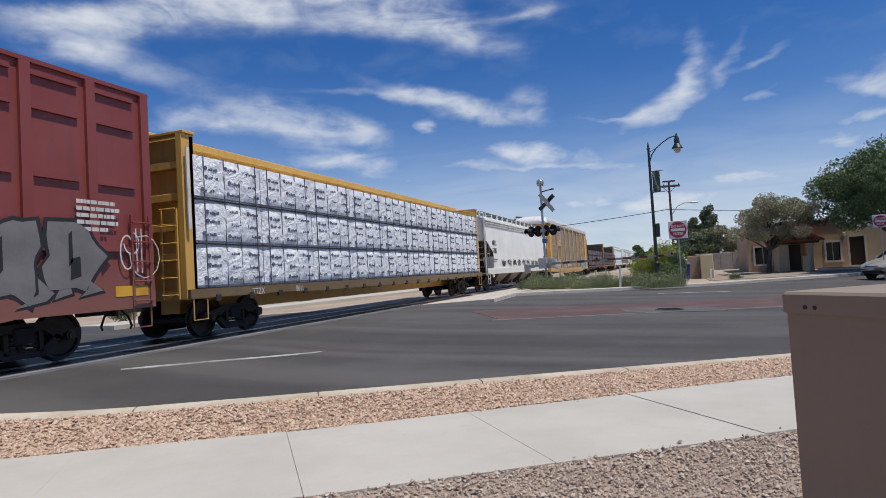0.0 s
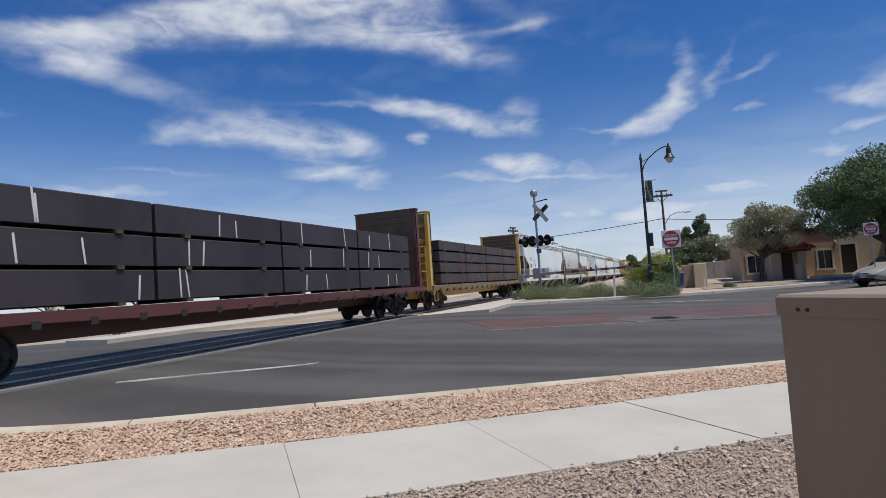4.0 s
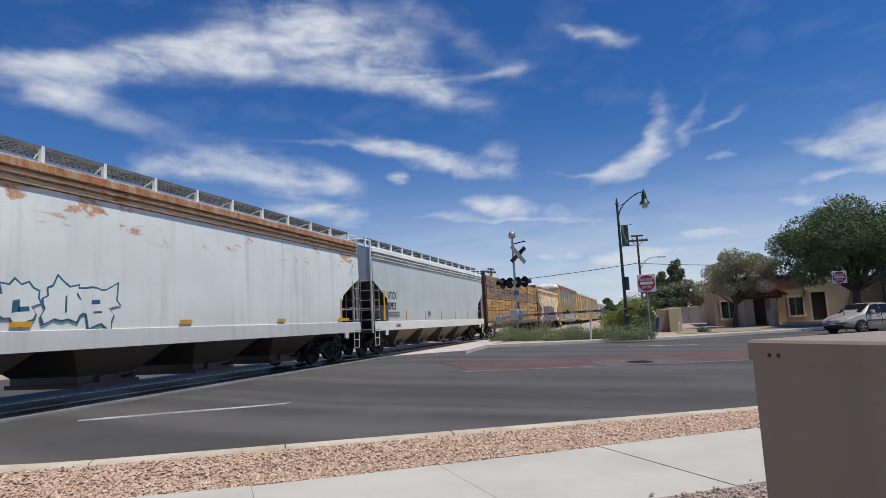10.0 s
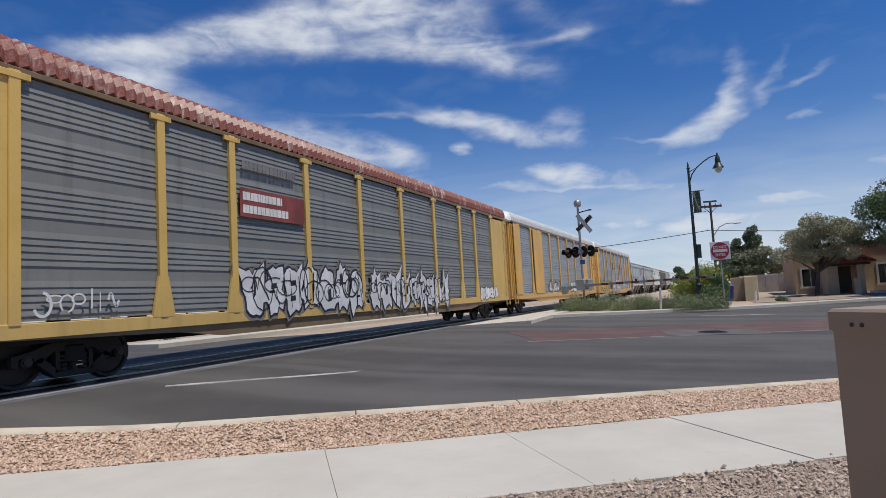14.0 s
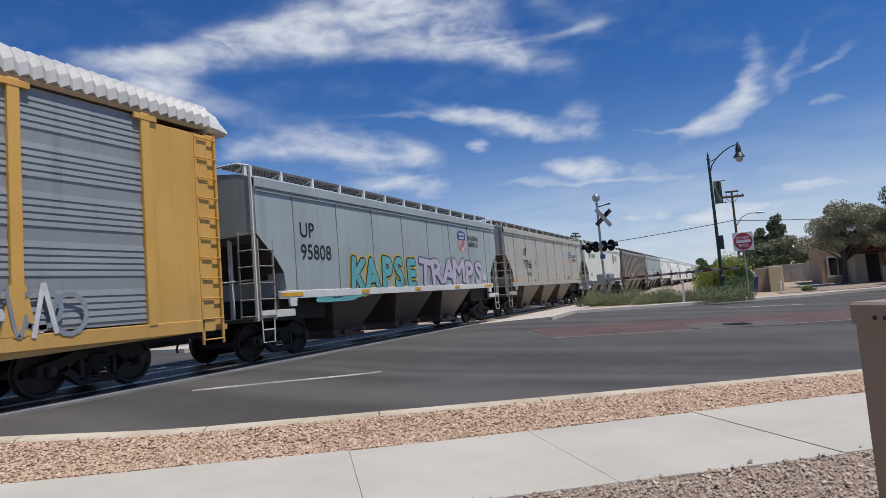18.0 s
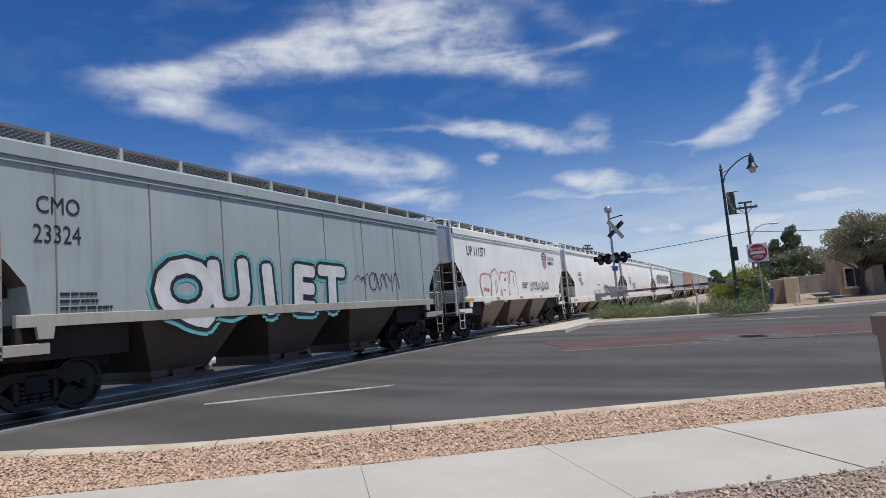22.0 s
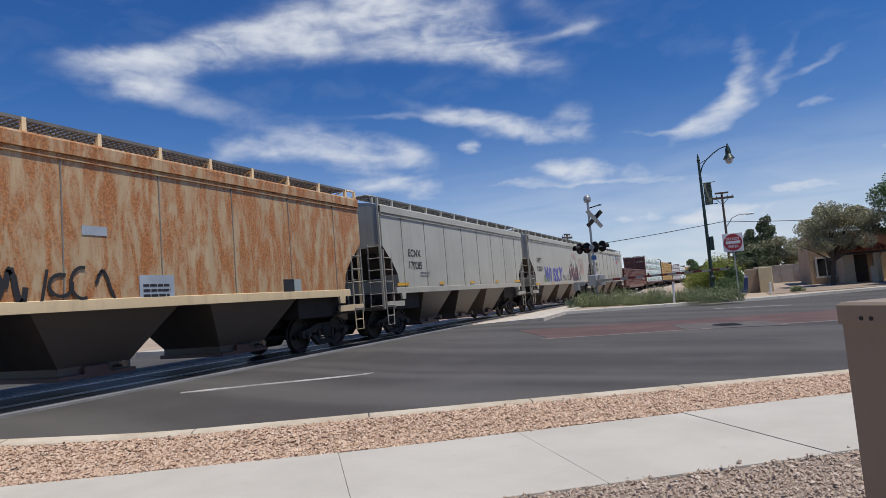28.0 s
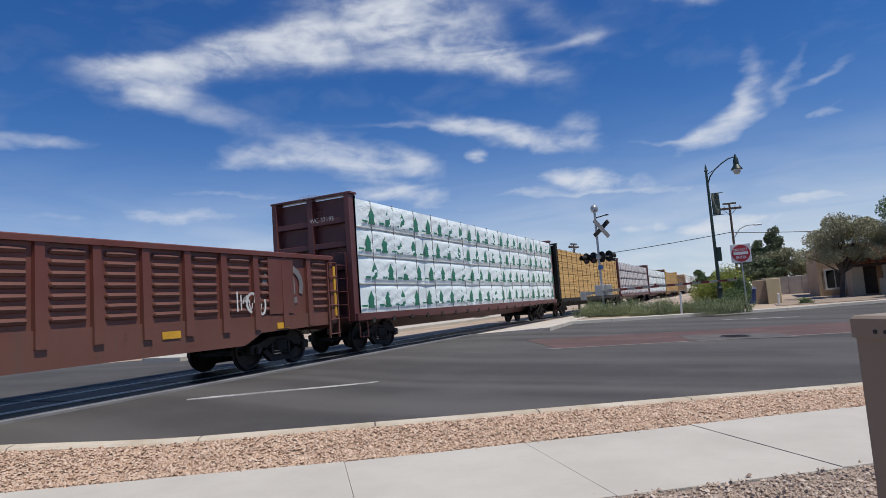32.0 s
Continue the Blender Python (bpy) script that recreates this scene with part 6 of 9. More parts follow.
mark(c, h, ["CENTER FLOW"], -5.25, 1.18, 0.11, INK)
SIDE -= 0.02
# 7 short barrel hopper
c, h = add_car(7, covered_hopper(LEN[7], P_TANK, "tank", 2, "short barrel-sided grey two-bay hopper car", P_PALE, P_SLOPE))
mark(c, h, ["CITX"], -3.56, 2.80, 0.225, INK, 0.95)
mark(c, h, ["200861"], -3.86, 2.41, 0.225, INK, 0.98)
bars(c, -3.6, 1.95, 2, 0.9, S_GREYTAG)
for q in (-4.35, -1.2, 1.6, 4.2):
    plate(c, q, q + 0.55, 1.62, 1.73, YELLOW_TAPE, "reflector", -0.06)
# 8 hopper with large silver letters
c, h = add_car(8, covered_hopper(LEN[8], P_BLUEGREY, "acf", 4, "pale hopper car with tall grey graffiti letters", P_PALE, P_SLOPE))
piece(c, "FAKMA", -0.75, 1.16, 2.85, 9.8, P_BLUEGREY, S_SILVER, 14, swell=0.06, line=0.07, lean=3, shift=0.30)
throwup(c, -8.6, -4.1, 1.05, 2.55, S_GREEN, INK, 3, 15, S_RED, 0.3)
throwup(c, -5.0, -1.35, 1.05, 2.45, S_YELLOW, INK, 3, 16, S_RED, 0.8)
scrawl(c, -6.4, -1.7, 1.15, 2.5, INK, 16, 0.08, 93, 0.024)
for y_, z_, r_ in ((-3.05, 2.55, 0.26), (-1.80, 1.75, 0.36), (-1.45, 1.25, 0.25), (-2.25, 2.72, 0.07), (-1.2, 2.05, 0.06)):
    part("graffiti", Geo().rod((SIDE + 0.001, y_, z_), (SIDE + 0.0045, y_, z_), r_, n=18), S_RED, c, "round red spray-paint spot")
for q, mt in ((-5.6, S_YELLOW), (-4.1, S_RED), (-3.2, S_YELLOW), (-2.3, S_RED)):
    part("graffiti", Geo().prism([(q, 1.07), (q + 0.75, 1.07), (q + 0.65, 1.43), (q - 0.1, 1.43)], SIDE + 0.019, SIDE + 0.026), mt, c)
# 9 hopper with many tags
c, h = add_car(9, covered_hopper(LEN[9], P_BLUEGREY, "acf", 4, "pale blue-grey hopper car covered in black and green tags", P_BLUEGREY, P_SLOPE, P_WHITE))
mark(c, h, ["UTCX", "46774"], -7.45, 2.45, 0.34)
scrawl(c, -5.9, -4.2, 1.5, 2.6, INK, 7, 0.04, 16)
for k, pts_ in enumerate(([(-3.3, 2.15), (-2.75, 2.45), (-2.35, 1.95), (-2.75, 1.75)], [(-2.75, 2.05), (-2.2, 2.2), (-1.55, 1.62), (-2.3, 1.5)], [(-1.75, 1.6), (-1.3, 1.55), (-0.75, 2.05), (-1.05, 2.25), (-1.5, 2.05)])):
    part("graffiti", Geo().prism(pts_, SIDE + 0.001, SIDE + 0.006 + 0.002 * k), S_MOSS, c, "faded green spray-paint strokes")
scrawl(c, -1.6, -0.2, 2.35, 2.75, INK, 10, 0.045, 17)
scrawl(c, 2.2, 6.6, 1.5, 2.4, S_GREYTAG, 30, 0.022, 99)
scrawl(c, 1.4, 4.6, 1.55, 2.3, S_TEALBLUE, 12, 0.022, 100, 0.018)
scrawl(c, -0.4, 1.8, 1.5, 2.5, INK, 8, 0.035, 18)
lettering("HB", 0.50, INK, c, on_side(8.15, 3.0), "graffiti")
scrawl(c, h - 7.2, h - 2.6, 1.5, 2.2, INK, 16, 0.03, 19)
scrawl(c, 6.2, 7.7, 2.3, 4.1, INK, 7, 0.035, 20)
scrawl(c, -h + 2.5, h - 8, 1.1, 1.4, INK, 14, 0.025, 21, 0.024)
reflectors(c, h, 1.5, 0.4, True, 6)
# 10 rust-stained hopper
c, h = add_car(10, covered_hopper(LEN[10], P_RUSTWHITE, "acf", 4, "rust-stained white hopper car with a blue tag", P_PALE, P_SLOPE, P_RUST))
throwup(c, -7.0, -1.9, 1.5, 2.3, P_RUSTWHITE, S_TEALBLUE, 6, 22, None, 0.7)
reflectors(c, h, 1.50, 0.10)
mark(c, h, ["UTCX", "50829"], -7.5, 2.55, 0.32)
plate(c, 8.2, 8.3, 1.5, 2.3, YELLOW_TAPE, "reflector")
# 11 pale blue hopper
c, h = add_car(11, covered_hopper(LEN[11], P_SOFTBLUE, "acf", 4, "clean pale blue-grey smooth-sided hopper car", P_WHITE, P_SLOPE, P_WHITE))
mark(c, h, ["UTCX", "50925"], -7.4, 2.42, 0.32, INK, 0.85, bold=0.006)
bars(c, -h + 1.95, 1.78, 2, 1.4, S_GREYTAG, 0.07, 0.13)
plate(c, -h + 1.45, -h + 1.60, 1.48, 2.75, YELLOW_TAPE, "reflector")
reflectors(c, h, 1.5, 0.42, True, 7)
for k, mt in enumerate((S_PINK, S_BLUE, S_PINK)):
    part("placard", Geo().box(SIDE + 0.02, SIDE + 0.03, -h + 2.75 + k * 0.2, -h + 2.93 + k * 0.2, 1.18, 1.32), mt, c)
bars(c, -h + 7.2, 1.85, 4, 0.5, S_GREYTAG, 0.04, 0.07)
# 12 lumber
c, h = add_car(12, centerbeam(LEN[12], P_DARKRED, ("boards", TIMBER), "maroon centre-beam flat car stacked with weathered lumber", 4, 4.62, cols=9, straps=S_GREYTAG, cuts={(0, 4): 1.85, (1, 4): 1.80, (3, 6): 0.6}, tone=lambda r, c: TIMBER4 if (r == 2 and c < 7) or (r == 3 and c < 3) else TIMBER))
for k in range(6):
    plate(c, -h + 0.75 + k * 0.24, -h + 0.90 + k * 0.24, 0.93, 1.10, CHALK, "number_bar", 0.012)
# 13 cream hopper with purple letters
c, h = add_car(13, covered_hopper(LEN[13], P_CREAM, "acf", 3, "stained cream hopper car with purple graffiti letters", P_CREAM, P_SLOPE, P_CREAM))
mark(c, h, ["SCBX", "52559"], -h + 2.2, 2.72, 0.28, INK, 1.0, 0.44, 0.006)
bars(c, -6.33, 2.07, 1, 1.15, S_BROWN, 0.15, 0.2)
SIDE += 0.016
top_ = [(-4.4, 2.05), (-4.25, 2.80), (-2.9, 2.55), (-2.6, 2.70), (-1.2, 2.60), (-0.7, 2.80), (0.1, 2.62), (1.6, 2.66), (2.3, 2.78), (3.3, 2.58), (4.75, 2.64), (4.85, 2.0)]
for mt, grow, out in ((INK, 0.05, 0.004), (S_PURPLE, 0.0, 0.008)):
    part("graffiti", Geo().prism([(-4.55 - grow, 1.04 - grow), (4.7 + grow, 1.04 - grow)] + [(y_, z_ + grow) for y_, z_ in reversed(top_)], SIDE, SIDE + out), mt, c, "jagged purple spray-paint block")
piece(c, "SNIGHT", -4.45, 1.10, 1.50, 9.2, S_PURPLE, S_LILAC, 23, None, swell=0.15, line=0.05, lean=4)
SIDE -= 0.016
streaks(c, -6.8, 7.6, 3.95, 26, 95)
part("graffiti", Geo().prism([(-6.9, 1.07), (-4.5, 1.07), (-4.5, 1.43), (-5.3, 1.42), (-6.1, 1.28)], SIDE + 0.019, SIDE + 0.023), S_BROWN, c, "brown sprayed hill shape")
part("graffiti", Geo().prism([(4.6, 1.07), (7.4, 1.07), (6.5, 1.5), (5.6, 2.0), (5.0, 1.9), (4.6, 1.5)], SIDE + 0.019, SIDE + 0.023), S_BROWN, c, "brown sprayed hill shape")
plate(c, -h + 1.5, -h + 1.62, 1.48, 2.35, YELLOW_TAPE, "reflector")
scrawl(c, -7.4, -6.1, 2.9, 3.9, S_OCHRE, 9, 0.045, 24)
# 14, 15, 16 autoracks
c, h, a0, w = add_car(14, autorack(LEN[14], P_GALV3, P_YELLOWW, P_ROOFRUST, "worn yellow autorack car with a rust-patched roof", end=P_ENDWHITE, off=LETTER_SHIFT[14]))
SIDE += 0.03
plate(c, -6.1, -3.55, 3.42, 4.14, plain("faded red name panel", (0.24, 0.055, 0.045), 0.6, vary=0.4), "emblem", 0.006)
for z, ln in ((3.84, 1.5), (3.52, 1.75), (4.62, 2.1)):
    bars(c, -6.0, z, 1, ln, CHALK if z < 4.5 else S_GREYTAG, 0.20, 0.2, "name_bar", 0.012, False)
scrawl(c, -11.0, -9.5, 1.3, 1.7, S_WHITE, 7, 0.04, 60)
throwup(c, -6.1, -0.6, 0.98, 2.3, S_WHITE, INK, 7, 25, S_GREYTAG, 0.7)
scrawl(c, -6.0, -0.7, 1.1, 2.2, INK, 22, 0.035, 96, 0.02)
throwup(c, -0.1, 6.4, 0.95, 2.15, S_WHITE, INK, 9, 26, S_GREYTAG, 0.8)
scrawl(c, 0.0, 6.3, 1.05, 2.1, INK, 26, 0.035, 97, 0.02)
throwup(c, 10.3, 12.95, 1.0, 1.65, S_WHITE, INK, 4, 63, None, 0.4)
SIDE -= 0.03
c, h, a0, w = add_car(15, autorack(LEN[15], P_GALV2, P_YELLOW, P_ROOFGALV, "yellow autorack car with broad yellow sections and white tags", end=P_ENDWHITE, off=LETTER_SHIFT[15]))
SIDE += 0.03
for y0, y1 in ((-12.05, -10.76), (-7.82, -5.58), (8.05, 10.25), (12.95, h - 0.1)):
    plate(c, y0, y1, 1.16, 5.28, P_YELLOW, "solid_panel", 0.03)
scrawl(c, -4.3, -1.0, 1.2, 2.0, INK, 14, 0.06, 27)
throwup(c, -4.2, -1.2, 1.2, 1.9, S_WHITE, INK, 4, 64, None, 0.5)
scrawl(c, -0.6, 2.4, 1.2, 1.9, S_CYAN, 8, 0.08, 65)
throwup(c, 2.8, 6.6, 1.15, 1.95, S_WHITE, INK, 5, 66, None, 0.5)
plate(c, 13.35, 13.85, 2.05, 2.25, YELLOW_TAPE, "warning_sign", 0.04)
bars(c, 13.2, 3.6, 5, 0.5, INK, 0.05, 0.13, out=0.04)
SIDE -= 0.03
c, h, a0, w = add_car(16, autorack(LEN[16], P_GALV2, P_YELLOW, P_ROOFGALV, "yellow autorack car with black and yellow graffiti letters", end=P_ENDWHITE, off=LETTER_SHIFT[16]))
SIDE += 0.03
piece(c, "HAPPY", -11.7, 1.14, 0.95, 6.3, S_YELLOW, INK, 28, swell=0.05, line=0.10, lean=3)
throwup(c, -3.2, 3.0, 0.98, 2.25, S_WHITE, INK, 8, 29, S_SILVER, 0.9)
scrawl(c, -3.0, 2.9, 1.1, 2.15, INK, 18, 0.04, 98, 0.02)
scrawl(c, -5.2, -3.8, 1.15, 2.1, INK, 10, 0.06, 67)
plate(c, -6.35, -3.70, 0.70, 0.93, INK, "number_panel", 0.008)
lettering("ETTX  704632", 0.25, CHALK, c, on_side(-6.2, 0.745, 0.010), "lettering", 0.004, 1.15)
scrawl(c, 3.4, 11.2, 1.1, 1.95, S_SILVER, 16, 0.09, 30)
scrawl(c, 3.4, 11.2, 1.1, 1.95, S_WHITE, 12, 0.10, 68)
for q in (-2.05, 3.9):
    plate(c, q - 0.33, q + 0.33, 3.44, 4.13, S_RED, "emblem", 0.03)
    for z in (3.56, 3.76, 3.96):
        plate(c, q - 0.25, q + 0.25, z, z + 0.08, CHALK, "emblem_bar", 0.036)
SIDE -= 0.03
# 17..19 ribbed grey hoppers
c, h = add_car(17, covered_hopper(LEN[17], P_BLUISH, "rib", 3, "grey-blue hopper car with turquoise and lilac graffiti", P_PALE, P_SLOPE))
mark(c, h, ["UP"], -6.3, 3.12, 0.42, INK, 0.9)
mark(c, h, ["95808"], -6.3, 2.53, 0.42, INK, 0.95)
piece(c, "KAPSE", -4.1, 1.62, 1.10, 4.3, S_CYAN, INK, 31, S_YELLOW, swell=0.06, line=0.05)
piece(c, "TRAMPS", 0.3, 1.72, 1.05, 6.2, S_LILAC, S_PURPLE, 32, swell=0.05, line=0.05)
throwup(c, -6.0, -3.4, 1.32, 1.62, S_CYAN, INK, 1, 69, None, 0.1)
reflectors(c, h, 1.55)
plate(c, h - 2.2, h - 1.9, 1.80, 2.05, TEAL, "sticker")
plate(c, h - 1.7, h - 1.35, 1.85, 2.15, OFFWHITE, "sticker")
shield(c, 4.45, 3.55, 0.85)
lettering("BUILDING\nAMERICA", 0.30, INK, c, on_side(5.1, 3.60), "lettering", 0.003, 0.9)
c, h = add_car(18, covered_hopper(LEN[18], P_GREY, "rib", 3, "warm grey three-bay hopper car with weld seams", P_GREY, P_SLOPE))
mark(c, h, ["UP"], -5.3, 3.15, 0.43, INK, 0.85, bold=0.006)
mark(c, h, ["92966"], -5.32, 2.45, 0.49, INK, 0.80, bold=0.006)
mark(c, h, ["LD LMT 218800", "LT WT    67700"], -h + 3.5, 2.15, 0.09, INK, 0.9)
reflectors(c, h, 1.76, 0.09)
plate(c, -h + 5.2, -h + 5.5, 2.66, 2.92, P_DGREY, "placard")
bars(c, h - 4.2, 1.95, 3, 0.5, S_GREYTAG, 0.05, 0.09)
shield(c, 5.1, 3.25, 0.85)
lettering("BUILDING\nAMERICA", 0.30, INK, c, on_side(5.7, 3.30), "lettering", 0.003, 0.9)
c, h = add_car(19, covered_hopper(LEN[19], P_STONE, "flat", 3, "clean stone-white hopper car with black number", P_STONE, P_SLOPE, P_STONE))
mark(c, h, ["UP 111429"], -h + 1.75, 3.42, 0.42, INK, 0.84, bold=0.008)
mark(c, h, ["LD LMT 225000", "LT WT    81000"], -h + 1.8, 2.12, 0.10, INK, 0.9)
shield(c, 4.4, 3.56, 0.85)
lettering("BUILDING\nAMERICA", 0.30, INK, c, on_side(5.05, 3.62), "lettering", 0.003, 0.9)
plate(c, -h + 4.1, -h + 4.35, 3.5, 3.78, OFFWHITE, "placard")
reflectors(c, h, 1.54, 0.11)
bars(c, -h + 7.4, 2.2, 4, 0.9, S_GREYTAG, 0.04, 0.08)
# 20 brown ribbed hopper
c, h = add_car(20, covered_hopper(LEN[20], P_BROWN, "post", 3, "grimy brown hopper car with outside posts", P_BROWN, P_SLOPE, None, P_POST, 0.87))
for y_, ch in zip((-7.12, -6.27, -5.50, -4.72, -3.86), "76677"):
    mark(c, h, [ch], y_, 2.45, 0.38, INK, 0.9)
mark(c, h, ["U"], -6.33, 3.03, 0.34, INK, 0.9)
mark(c, h, ["P"], -5.48, 3.05, 0.34, INK, 0.9)
for k in (0, 1):
    plate(c, -6.42 + k * 0.81, -5.94 + k * 0.81, 2.16, 2.30, OFFWHITE, "patched_mark")
plate(c, -7.34, -7.21, 1.68, 2.72, YELLOW_TAPE, "reflector", 0.06)
piece(c, "EERIE", -4.88, 1.68, 0.22, 0.82, S_WHITE, None, 75, swell=0.02, label="small white sprayed tag")
scrawl(c, -2.95, -1.8, 1.75, 2.3, S_WHITE, 9, 0.05, 33, 0.06)
reflectors(c, h, 1.75)
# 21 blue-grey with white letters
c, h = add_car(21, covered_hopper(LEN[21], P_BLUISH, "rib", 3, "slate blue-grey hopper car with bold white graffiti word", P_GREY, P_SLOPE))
mark(c, h, ["CMO"], -6.2, 3.38, 0.30, INK, 0.80, bold=0)
mark(c, h, ["23324"], -6.25, 2.88, 0.32, INK, 0.74, bold=0)
piece(c, "QUIET", -3.85, 1.48, 1.28, 6.1, S_WHITE, INK, 34, S_CYAN, swell=0.085, line=0.085, lean=5)
scrawl(c, h - 5.0, h - 2.6, 2.0, 2.6, INK, 9, 0.03, 35)
bars(c, -h + 2.0, 2.0, 3, 1.0, INK, 0.05, 0.12)
# 22 pale with red outline letters
c, h = add_car(22, covered_hopper(LEN[22], P_WHITE, "flat", 3, "pale hopper car with faded red graffiti and an emblem", P_WHITE, P_SLOPE, P_WHITE))
mark(c, h, ["UP 111371"], -6.1, 3.46, 0.40, INK, 0.84)
throwup(c, -4.9, -0.3, 1.35, 2.85, P_WHITE, S_PINK, 4, 36)
scrawl(c, h - 6.0, h - 2.6, 1.9, 2.4, INK, 24, 0.03, 37)
shield(c, 4.6, 3.63, 0.85)
lettering("BUILDING\nAMERICA", 0.30, INK, c, on_side(5.25, 3.66), "lettering", 0.003, 0.9)
bars(c, h - 7.2, 2.3, 4, 1.0, S_GREYTAG, 0.04, 0.08)
reflectors(c, h, 1.54, 0.11)
# 23, 24 white hoppers
for i, num, seed in ((23, "75857", 38), (24, "82969", 39)):
    c, h = add_car(i, covered_hopper(LEN[i], P_WHITE, "acf", 4, "white round-shouldered hopper car with a deep white sill", P_WHITE, P_SLOPE, P_WHITE, round_side=True))
    mark(c, h, ["GACX", num], -6.15, 2.85, 0.28)
    bars(c, -h + 3.3, 2.35, 2, 0.9, S_GREYTAG, 0.06, 0.12)
    for q in range(4 if i == 23 else 0):
        part("emblem_bar", Geo().prism([(5.92 + q * 0.43, 3.44), (6.26 + q * 0.43, 3.44), (6.30 + q * 0.43, 3.88), (5.90 + q * 0.43, 3.88)], SIDE - 0.08, SIDE - 0.028), EMBLEM_BLUE, c)
    reflectors(c, h, 1.18, 0.10)
    if i == 24:
        lettering("BRAT", 0.86, S_PINK, c, on_side(-4.46, 1.90), "graffiti", 0.01, 0.85)
        scrawl(c, -h + 9.5, h - 4, 1.7, 2.2, S_PINK, 18, 0.02, seed)
    else:
        for q in range(5):
            scrawl(c, 1.5 + q * 0.5, 2.2 + q * 0.5, 1.30, 2.36, INK, 4, 0.045, seed + q)
        scrawl(c, 3.9, 5.7, 1.08, 1.42, INK, 14, 0.035, seed, 0.024)
        lettering("DO NOT HAMMER ON CAR", 0.135, S_RED, c, on_side(-0.67, 2.21), "lettering", 0.002, 0.80)
        lettering("MAXIMUM UNLOADING\nPRESSURE 14.5 PSIG", 0.115, INK, c, on_side(-1.98, 1.74), "lettering", 0.002, 0.70)
        plate(c, -0.27, 0.22, 1.66, 1.89, P_DGREY, "placard")
# 25
c, h = add_car(25, covered_hopper(LEN[25], P_WHITE, "acf", 4, "white round-shouldered hopper car with grey graffiti letters", P_WHITE, P_SLOPE, P_WHITE, round_side=True))
throwup(c, -h + 3.0, h - 3.0, 2.35, 3.7, S_GREYTAG, P_WHITE, 8, 40, None, 0.2)
scrawl(c, -h + 3.5, h - 1.5, 1.5, 2.2, S_PURPLE, 26, 0.05, 41)
scrawl(c, h - 5.0, h - 1.2, 1.55, 2.0, S_PINK, 9, 0.05, 42)
# 26 pale blue, outside posts
c, h = add_car(26, covered_hopper(LEN[26], P_PALEBLUE, "post", 3, "pale blue-grey hopper car with outside posts", P_PALEBLUE, P_SLOPE))
scrawl(c, -5.5, 7.0, 1.75, 2.0, S_GREYTAG, 30, 0.02, 76)
mark(c, h, ["M  P", "7 2 3 0 3"], -h + 2.6, 3.2, 0.34, INK, 0.9, 0.55)
SIDE += 0.05
shield(c, 4.6, 3.2, 0.66, False)
SIDE -= 0.05
for q in (3.6, 7.0, 10.5):
    plate(c, -h + q, -h + q + 0.12, 1.75, 2.3, YELLOW_TAPE, "reflector", 0.01)
# 27 rusted
c, h = add_car(27, covered_hopper(LEN[27], P_RUST, "rib", 3, "heavily rusted orange hopper car with black tags", P_CREAM, P_SLOPE, P_RUST))
plate(c, -6.7, -5.05, 2.0, 3.0, P_DGREY, "number_patch")
mark(c, h, ["CMO", "118138"], -6.6, 2.62, 0.32, INK, 0.85, 0.42)
scrawl(c, -3.0, 0.15, 1.62, 2.25, INK, 8, 0.085, 43)
plate(c, 0.72, 1.54, 1.62, 2.13, plain("blue-grey repainted patch", (0.34, 0.39, 0.45), 0.6), "repainted_patch")
bars(c, 0.80, 1.90, 3, 0.7, INK, 0.05, 0.10, out=0.020)
plate(c, -0.42, 0.07, 2.85, 3.02, plain("blue-grey repainted patch", (0.34, 0.39, 0.45), 0.6), "repainted_patch")
plate(c, 5.0, 5.4, 1.70, 2.02, INK, "placard")
plate(c, 5.42, 5.7, 1.70, 2.02, P_BLUISH, "placard")
# 28
c, h = add_car(28, covered_hopper(LEN[28], P_GREY, "rib", 3, "plain warm grey hopper car", P_GREY, P_SLOPE))
mark(c, h, ["ECNX"], -5.8, 2.81, 0.27, INK, 1.0)
mark(c, h, ["170285"], -5.83, 2.37, 0.27, INK, 1.0)
bars(c, -h + 2.9, 2.2, 2, 1.0, S_GREYTAG, 0.05, 0.11)
reflectors(c, h, 1.76, 0.10)
# 29
c, h = add_car(29, covered_hopper(LEN[29], P_GREY, "flat", 3, "grey hopper car with blue graffiti letters and black spikes", P_GREY, P_SLOPE))
mark(c, h, ["GATT"], -6.9, 2.92, 0.30, INK, 1.0)
mark(c, h, ["720257"], -6.93, 2.38, 0.30, INK, 1.0)
throwup(c, -5.5, -4.4, 1.6, 2.5, S_GREEN, S_LILAC, 1, 44, None, 0.2)
piece(c, "WISKY", -5.1, 1.72, 0.98, 4.3, S_BLUE, S_LILAC, 45, swell=0.07, line=0.04)
spikes(c, 1.5, 4.9, 1.60, 3.5, S_PURPLE, INK, 13, 46)
scrawl(c, 1.5, 4.9, 1.65, 2.9, S_RED, 10, 0.03, 73, 0.018)
scrawl(c, -0.7, 1.3, 1.7, 2.2, INK, 9, 0.03, 70)
scrawl(c, 2.4, 4.2, 3.3, 3.9, S_PINK, 7, 0.03, 71)
scrawl(c, 4.95, 6.6, 2.1, 3.4, S_PINK, 8, 0.035, 72)
reflectors(c, h, 1.54, 0.11)
